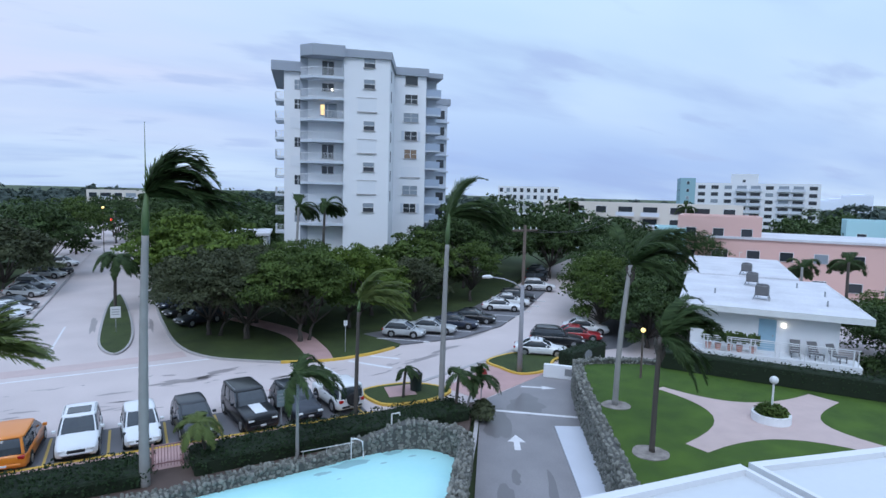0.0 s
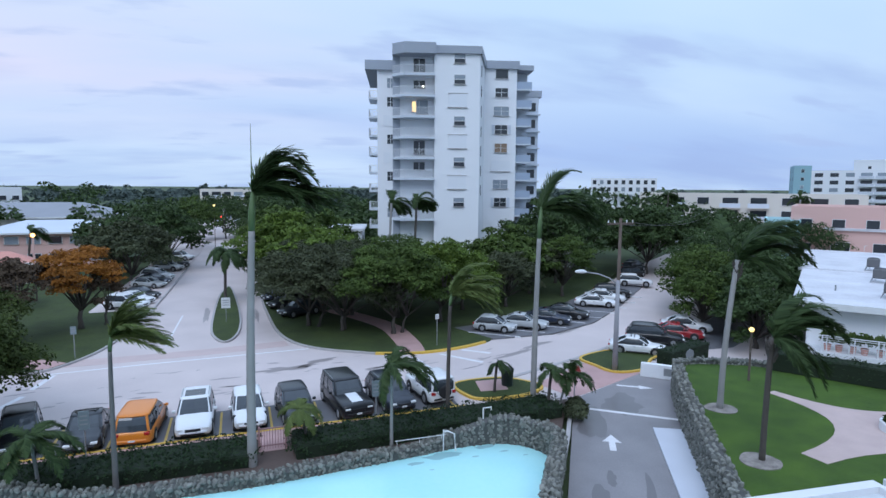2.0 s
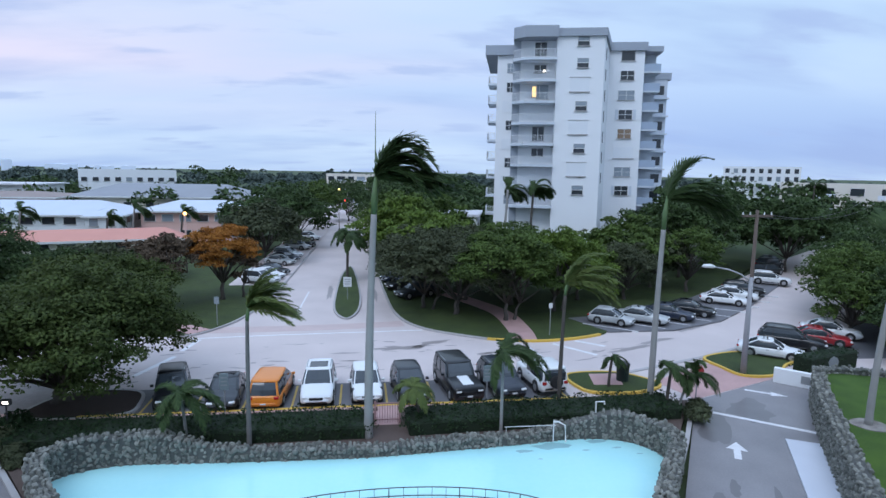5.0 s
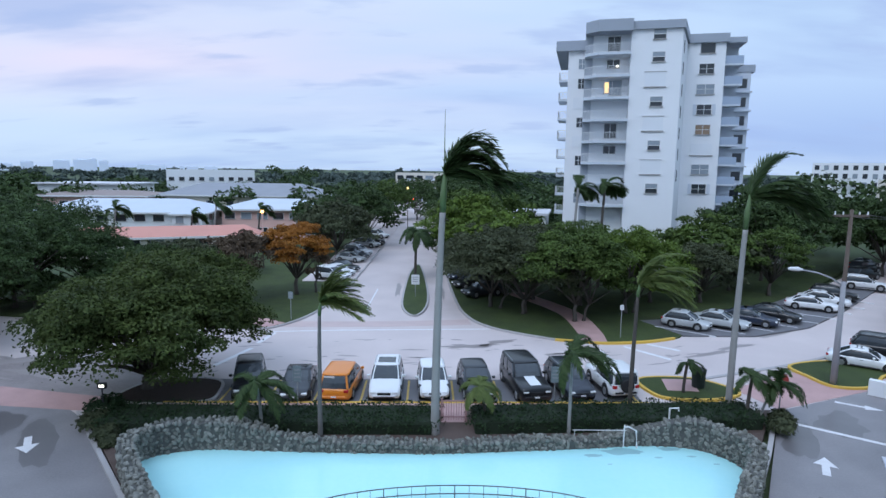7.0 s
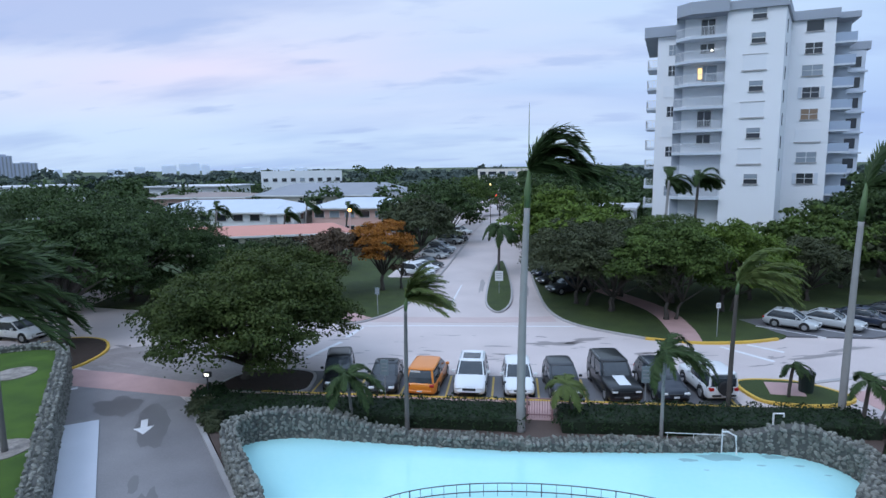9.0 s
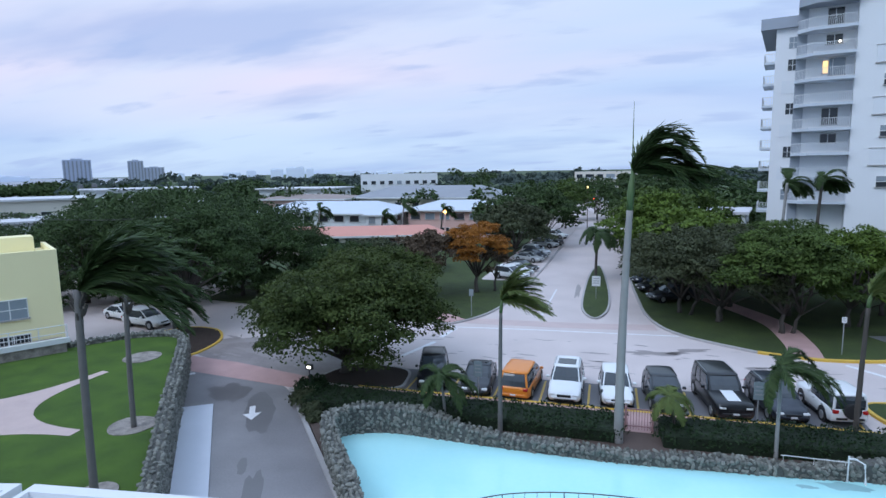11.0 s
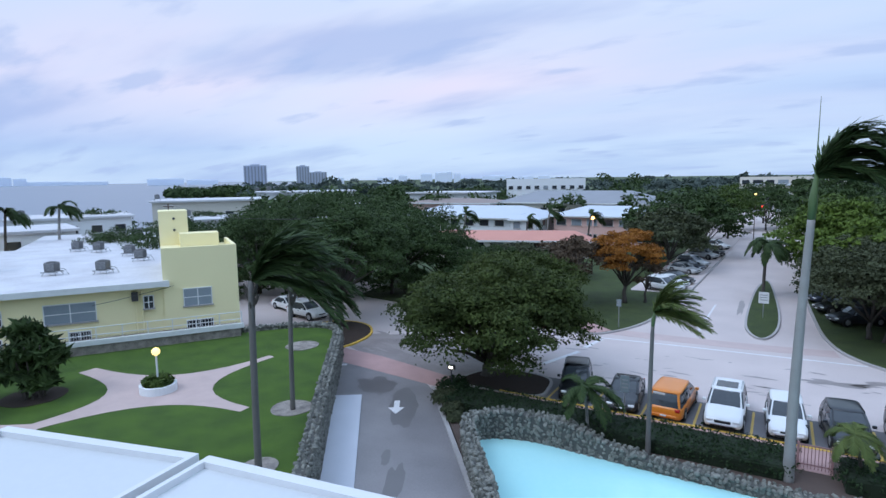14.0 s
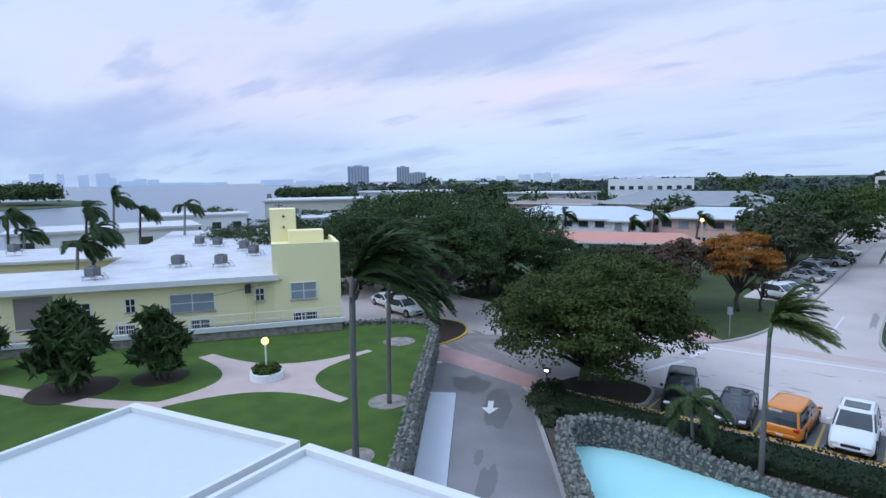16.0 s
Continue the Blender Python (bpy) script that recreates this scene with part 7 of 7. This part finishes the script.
# ---- street furniture ----
def pole_with_arm(x, y, top, label, mat="wood_pole", split=None):
    t = thing("utility_pole", pose(x, y, 0), label, "utility pole", "utility poles")
    bm = B()
    tube(bm, [(0, 0, -0.1), (0, 0, top * 0.5), (0, 0, top)], [0.155, 0.13, 0.10], 10)
    part("pole", bm, M[mat], t, "", True)
    part("crossarm", box(B(), -1.1, 1.1, -0.06, 0.06, top - 0.45, top - 0.3, 0.01), M["wood_pole"], t)
    for k in (-1.0, -0.5, 0.5, 1.0):
        bm = B()
        tube(bm, [(k, 0, top - 0.3), (k, 0, top - 0.12)], [0.05, 0.03], 6)
        part("insulator", bm, M["sign_white"], t)
    return t


pe = pole_with_arm(25.3, 34.2, 10.8, "brown wooden utility pole beside the street lamp")
lamp = thing("street_lamp", pose(24.95, 33.75, 0.1), "grey concrete street lamp with curved arm", "street lamp", "street lamps")
bm = B()
tube(bm, [(0, 0, -0.1), (0, 0, 6.4)], [0.2, 0.13], 10)
part("pole", bm, M["concrete_pole"], lamp, "", True)
bm = B()
tube(bm, [(0, 0, 6.1), (-0.5, 0.35, 6.55), (-1.1, 0.8, 6.8), (-1.9, 1.35, 6.9)], 0.05, 6)
part("arm", bm, M["grey_metal"], lamp, "", True)
bm = B()
tube(bm, [(-1.75, 1.25, 6.9), (-1.95, 1.4, 6.92), (-2.3, 1.65, 6.9), (-2.4, 1.72, 6.88)], [0.06, 0.14, 0.12, 0.05], 8)
part("lamp_head", bm, M["white_metal"], lamp, "", True)
pw = pole_with_arm(-34.7, 39.2, 9.6, "grey utility pole with transformer near the trees", "concrete_pole")
bm = B()
tube(bm, [(0.3, -0.1, 7.4), (0.3, -0.1, 8.3)], 0.22, 10)
part("transformer", bm, M["grey_metal"], pw)
pole_with_arm(-75, 52, 9.6, "wooden utility pole beyond the yellow house")
# lit orange lamp by the motel and a yellow one in the trees
for x, y, z, mat, lab in ((-21.0, 74.0, 7.2, "lamp_orange", "tall pole lamp with warm orange glow"), (-4.6, 128, 8.6, "lamp_warm", "yellow street lamp glowing among trees"), (-16.8, 100, 7.3, "lamp_warm", "warm wall lamp glowing at the motel"), (12.2, 82, 8.2, "lamp_white", "pale lamp glowing by the tower"), (28.2, 25.4, 4.6, "lamp_warm", "small yellow garden lamp"), (51, 17.5, 4.4, "lamp_orange", "small orange lamp among trees"), (29, 70, 4.6, "lamp_white", "small lamp glowing by the carport")):
    t = thing("pole_lamp", pose(x, y, 0), lab, "lamp", "lit lamps")
    bm = B()
    tube(bm, [(0, 0, -0.1), (0, 0, z)], [0.09, 0.05], 7)
    part("pole", bm, M["wood_pole"], t)
    bm = B()
    bmesh.ops.create_icosphere(bm, subdivisions=2, radius=0.15 if y < 60 else 0.22)
    bmesh.ops.translate(bm, verts=bm.verts, vec=(0, 0, z + 0.15))
    part("globe", bm, M[mat], t)
    # a pink sleeve paints the lamp's light onto the upper pole
    if mat == "lamp_orange" and y > 60:
        bm = B()
        tube(bm, [(0, 0, z - 3.2), (0, 0, z - 0.1)], 0.11, 7)
        part("lit_shaft", bm, M["pink_wall"], t)
tl = thing("traffic_light", pose(-4.2, 136, 0), "hanging traffic light showing red", "traffic light")
bm = B()
tube(bm, [(-4, 0, 0), (-4, 0, 6.2), (2, 0, 6.4)], 0.09, 6)
part("mast", bm, M["dark_metal"], tl)
part("housing", box(B(), 0.3, 0.75, -0.2, 0.2, 5.0, 6.3, 0.03), M["dark_metal"], tl)
bm = B()
tube(bm, [(0.52, -0.2, 6.0), (0.52, -0.26, 6.0)], 0.24, 12)
part("red_lens", bm, M["lamp_red"], tl)


def signpost(x, y, h, w, hh, mat, label, base=0.1, turn=0.0, shape="box"):
    t = thing("road_sign", pose(x, y, base, 0, 0, turn), label, "road sign", "road signs")
    bm = B()
    tube(bm, [(0, 0, -0.1), (0, 0, h)], 0.035, 6)
    part("post", bm, M["grey_metal"], t)
    if shape == "box":
        part("plate", box(B(), -w / 2, w / 2, -0.05, -0.035, h - hh, h, 0.004), M[mat], t)
        for k in range(3):
            part("text_bar", box(B(), -w * 0.35, w * 0.35, -0.056, -0.05, h - hh * (0.3 + 0.22 * k), h - hh * (0.22 + 0.22 * k)), M["grey_metal"], t)
    else:
        bm = B()
        tube(bm, [(0, -0.05, h - w / 2), (0, -0.035, h - w / 2)], w / 2, 8)
        part("plate", bm, M[mat], t)


signpost(-1.25, 57.6, 2.3, 0.8, 1.0, "sign_white", "white rectangular sign on the grass median")
signpost(-6.95, 30.2, 2.3, 0.45, 0.9, "sign_back", "grey-green parking sign seen against the cars")
signpost(6.95, 30.2, 2.3, 0.45, 0.9, "sign_back", "grey-green parking sign seen against the cars")
signpost(19.0, 29.5, 2.2, 0.75, 0.75, "sign_red", "dark red stop sign at the drive mouth", shape="round")
signpost(-11.6, 48.6, 2.4, 0.4, 0.6, "sign_back", "small sign on a thin post by the kerb")
signpost(15.0, 43.6, 2.6, 0.3, 0.4, "sign_white", "small white sign at the brick path")
signpost(28.2, 30.2, 2.2, 0.7, 0.7, "grey_metal", "round grey sign back near the wall", shape="round")

# gate between the hedges
g = thing("gate", pose(1.4, 28.4, 0.1), "low dusty-pink metal gate between the hedges", "gate")
for a in (-0.62, 0.62):
    part("gate_post", box(B(), a - 0.05, a + 0.05, -0.05, 0.05, -0.05, 1.2, 0.01), M["gate_pink"], g)
for z in (0.2, 1.05):
    part("rail", box(B(), -0.57, 0.57, -0.03, 0.03, z, z + 0.06), M["gate_pink"], g)
for k in range(9):
    part("bar", box(B(), -0.52 + 0.13 * k - 0.015, -0.52 + 0.13 * k + 0.015, -0.015, 0.015, 0.05, 1.1), M["gate_pink"], g)
bm = B()
box(bm, 0.75, 2.05, 28.2, 30.6, 0.0, 0.125)
structure("gate_path", bm, M["brick_paving"], "small brick path at the gate", "path")

# white barrier where the east drive meets the pavement
t = thing("barrier", plan_pose((26.0, 32.3), (27.9, 30.4))[0], "low white concrete barrier with a vent panel", "barrier")
part("panel", box(B(), 0, 2.65, 0, 0.35, 0, 0.95, 0.02), M["white_wall"], t)
part("vent_panel", box(B(), 1.5, 2.0, -0.012, 0.02, 0.25, 0.75), M["grey_metal"], t)
# litter bin, dark kiosk light, taps, pool rail
t = thing("litter_bin", pose(16.3, 33.2, 0.13), "dark green round litter bin on the island", "bin")
bm = B()
tube(bm, [(0, 0, 0), (0, 0, 1.0)], [0.36, 0.4], 14)
part("drum", bm, M["bin_green"], t)
bm = B()
tube(bm, [(0, 0, 1.0), (0, 0, 1.12), (0, 0, 1.2)], [0.43, 0.43, 0.2], 14)
part("lid", bm, M["dark_metal"], t)
t = thing("floodlight", pose(-16.4, 28.6, 0.6), "small lit floodlight on a post in the bushes", "floodlight")
bm = B()
tube(bm, [(0, 0, -0.1), (0, 0, 1.2)], 0.04, 6)
part("post", bm, M["dark_metal"], t)
part("housing", box(B(), -0.22, 0.22, -0.08, 0.12, 1.1, 1.4, 0.03), M["dark_metal"], t)
part("lens", box(B(), -0.1, 0.14, -0.1, -0.08, 1.2, 1.32), M["lamp_white"], t)
for x, y, pts in ((11.9, 26.9, ((0, 0, 0), (0, 0, 1.35), (0.45, 0, 1.35), (0.45, 0, 1.2))), (9.3, 25.75, ((0, 0, 0.9), (0.2, -0.1, 0.95), (0.42, -0.4, 0.9), (0.45, -0.5, 0.1)))):
    t = thing("water_pipe", pose(x, y, 0.1), "bent white water pipe at the pool wall", "pipe", "pool pipes")
    bm = B()
    tube(bm, pts, 0.045, 6)
    part("pipe", bm, M["white_metal"], t)
    bm = B()
    tube(bm, [(pts[0][0], pts[0][1], -0.1), (pts[0][0], pts[0][1], pts[0][2] + 0.1)], 0.03, 6)
    part("stand", bm, M["white_metal"], t)
t = thing("hand_bar", pose(7.0, 26.3, 0.1), "long thin white bar above the pool wall", "bar")
bm = B()
tube(bm, [(0.0, 0, 0.50), (2.5, -0.3, 0.62)], 0.02, 5)
part("bar", bm, M["white_metal"], t)
for k in (0.1, 1.2, 2.3):
    bm = B()
    tube(bm, [(k, -0.12 * k, -0.1), (k, -0.12 * k, 0.50 + 0.05 * k)], 0.012, 5)
    part("post", bm, M["white_metal"], t)
t = thing("pool_railing", pose(1.15, 0, 0), "thin dark curved railing standing in the pool", "railing")
arc = [Vector((6.6 * math.sin(a), 21.55 - 5.0 * (1 - math.cos(a)) * 0.55)) for a in (radians(-75 + 5 * k) for k in range(31))]
for z in (0.5, 0.15):
    bm = B()
    tube(bm, [(p.x, p.y, z) for p in arc], 0.022, 5)
    part("rail", bm, M["dark_metal"], t)
for i, p in enumerate(arc):
    bm = B()
    tube(bm, [(p.x, p.y, -0.2), (p.x, p.y, 0.5)], 0.022 if i % 5 == 0 else 0.01, 5)
    part("post", bm, M["dark_metal"], t)

# planters with globe lamps on both lawns
for x, y, mat in ((-28.5, 18.4, "lamp_warm"), (29.0, 17.4, "sign_white")):
    t = thing("round_planter", pose(x, y, 1.7), "low white round planter with leafy plants", "planter", "planters")
    bm = B()
    for k in range(28):
        a, b = 2 * math.pi * k / 28, 2 * math.pi * (k + 1) / 28
        o = [(r * math.cos(q), r * math.sin(q), z) for q in (a, b) for r, z in ((0.92, -0.05), (0.92, 0.42), (0.78, 0.42), (0.78, 0.2))]
        v = [bm.verts.new(p) for p in o]
        for i in range(3):
            bm.faces.new((v[i], v[i + 1], v[i + 5], v[i + 4]))
    bmesh.ops.remove_doubles(bm, verts=bm.verts, dist=0.001)
    part("ring", bm, M["white_wall"], t)
    bm = B()
    tube(bm, [(0, 0, 0), (0, 0, 0.3)], 0.78, 20)
    part("soil", bm, M["mulch"], t)
    leaf_cloud("planting", [((0.35 * math.cos(a), 0.35 * math.sin(a), 0.5), (0.42, 0.42, 0.34)) for a in range(6)], 900, 0.12, M["leaf_mid"], t, int(x) % 50, 0.9, 1.3)
    g = thing("globe_lamp", pose(x, y, 1.9), "globe garden lamp on a thin white post", "lamp", "globe lamps")
    bm = B()
    tube(bm, [(0, 0, 0), (0, 0, 1.75)], 0.05, 8)
    part("post", bm, M["white_metal"], g)
    bm = B()
    bmesh.ops.create_icosphere(bm, subdivisions=3, radius=0.21)
    bmesh.ops.translate(bm, verts=bm.verts, vec=(0, 0, 1.95))
    part("globe", bm, M[mat], g, "", True)


# sagging cables
def cable(a, b, sag, r=0.018):
    t = thing("cable", Matrix(), "thin dark overhead cable", "cable", "cables")
    a, b = Vector(a), Vector(b)
    bm = B()
    tube(bm, [a.lerp(b, k / 14) - Vector((0, 0, sag * 4 * (k / 14) * (1 - k / 14))) for k in range(15)], r, 4)
    part("line", bm, M["dark_metal"], t)


for dx in (-1.0, 1.0):
    cable((-34.7 + dx, 39.2, 9.4), (-75 + dx, 52, 9.4), 0.8)
    cable((25.3 + dx, 34.2, 10.5), (60 + dx, 62, 10.0), 0.9)
cable((-34.7, 39.2, 8.2), (-38.2, 20.6, 4.9), 0.5)
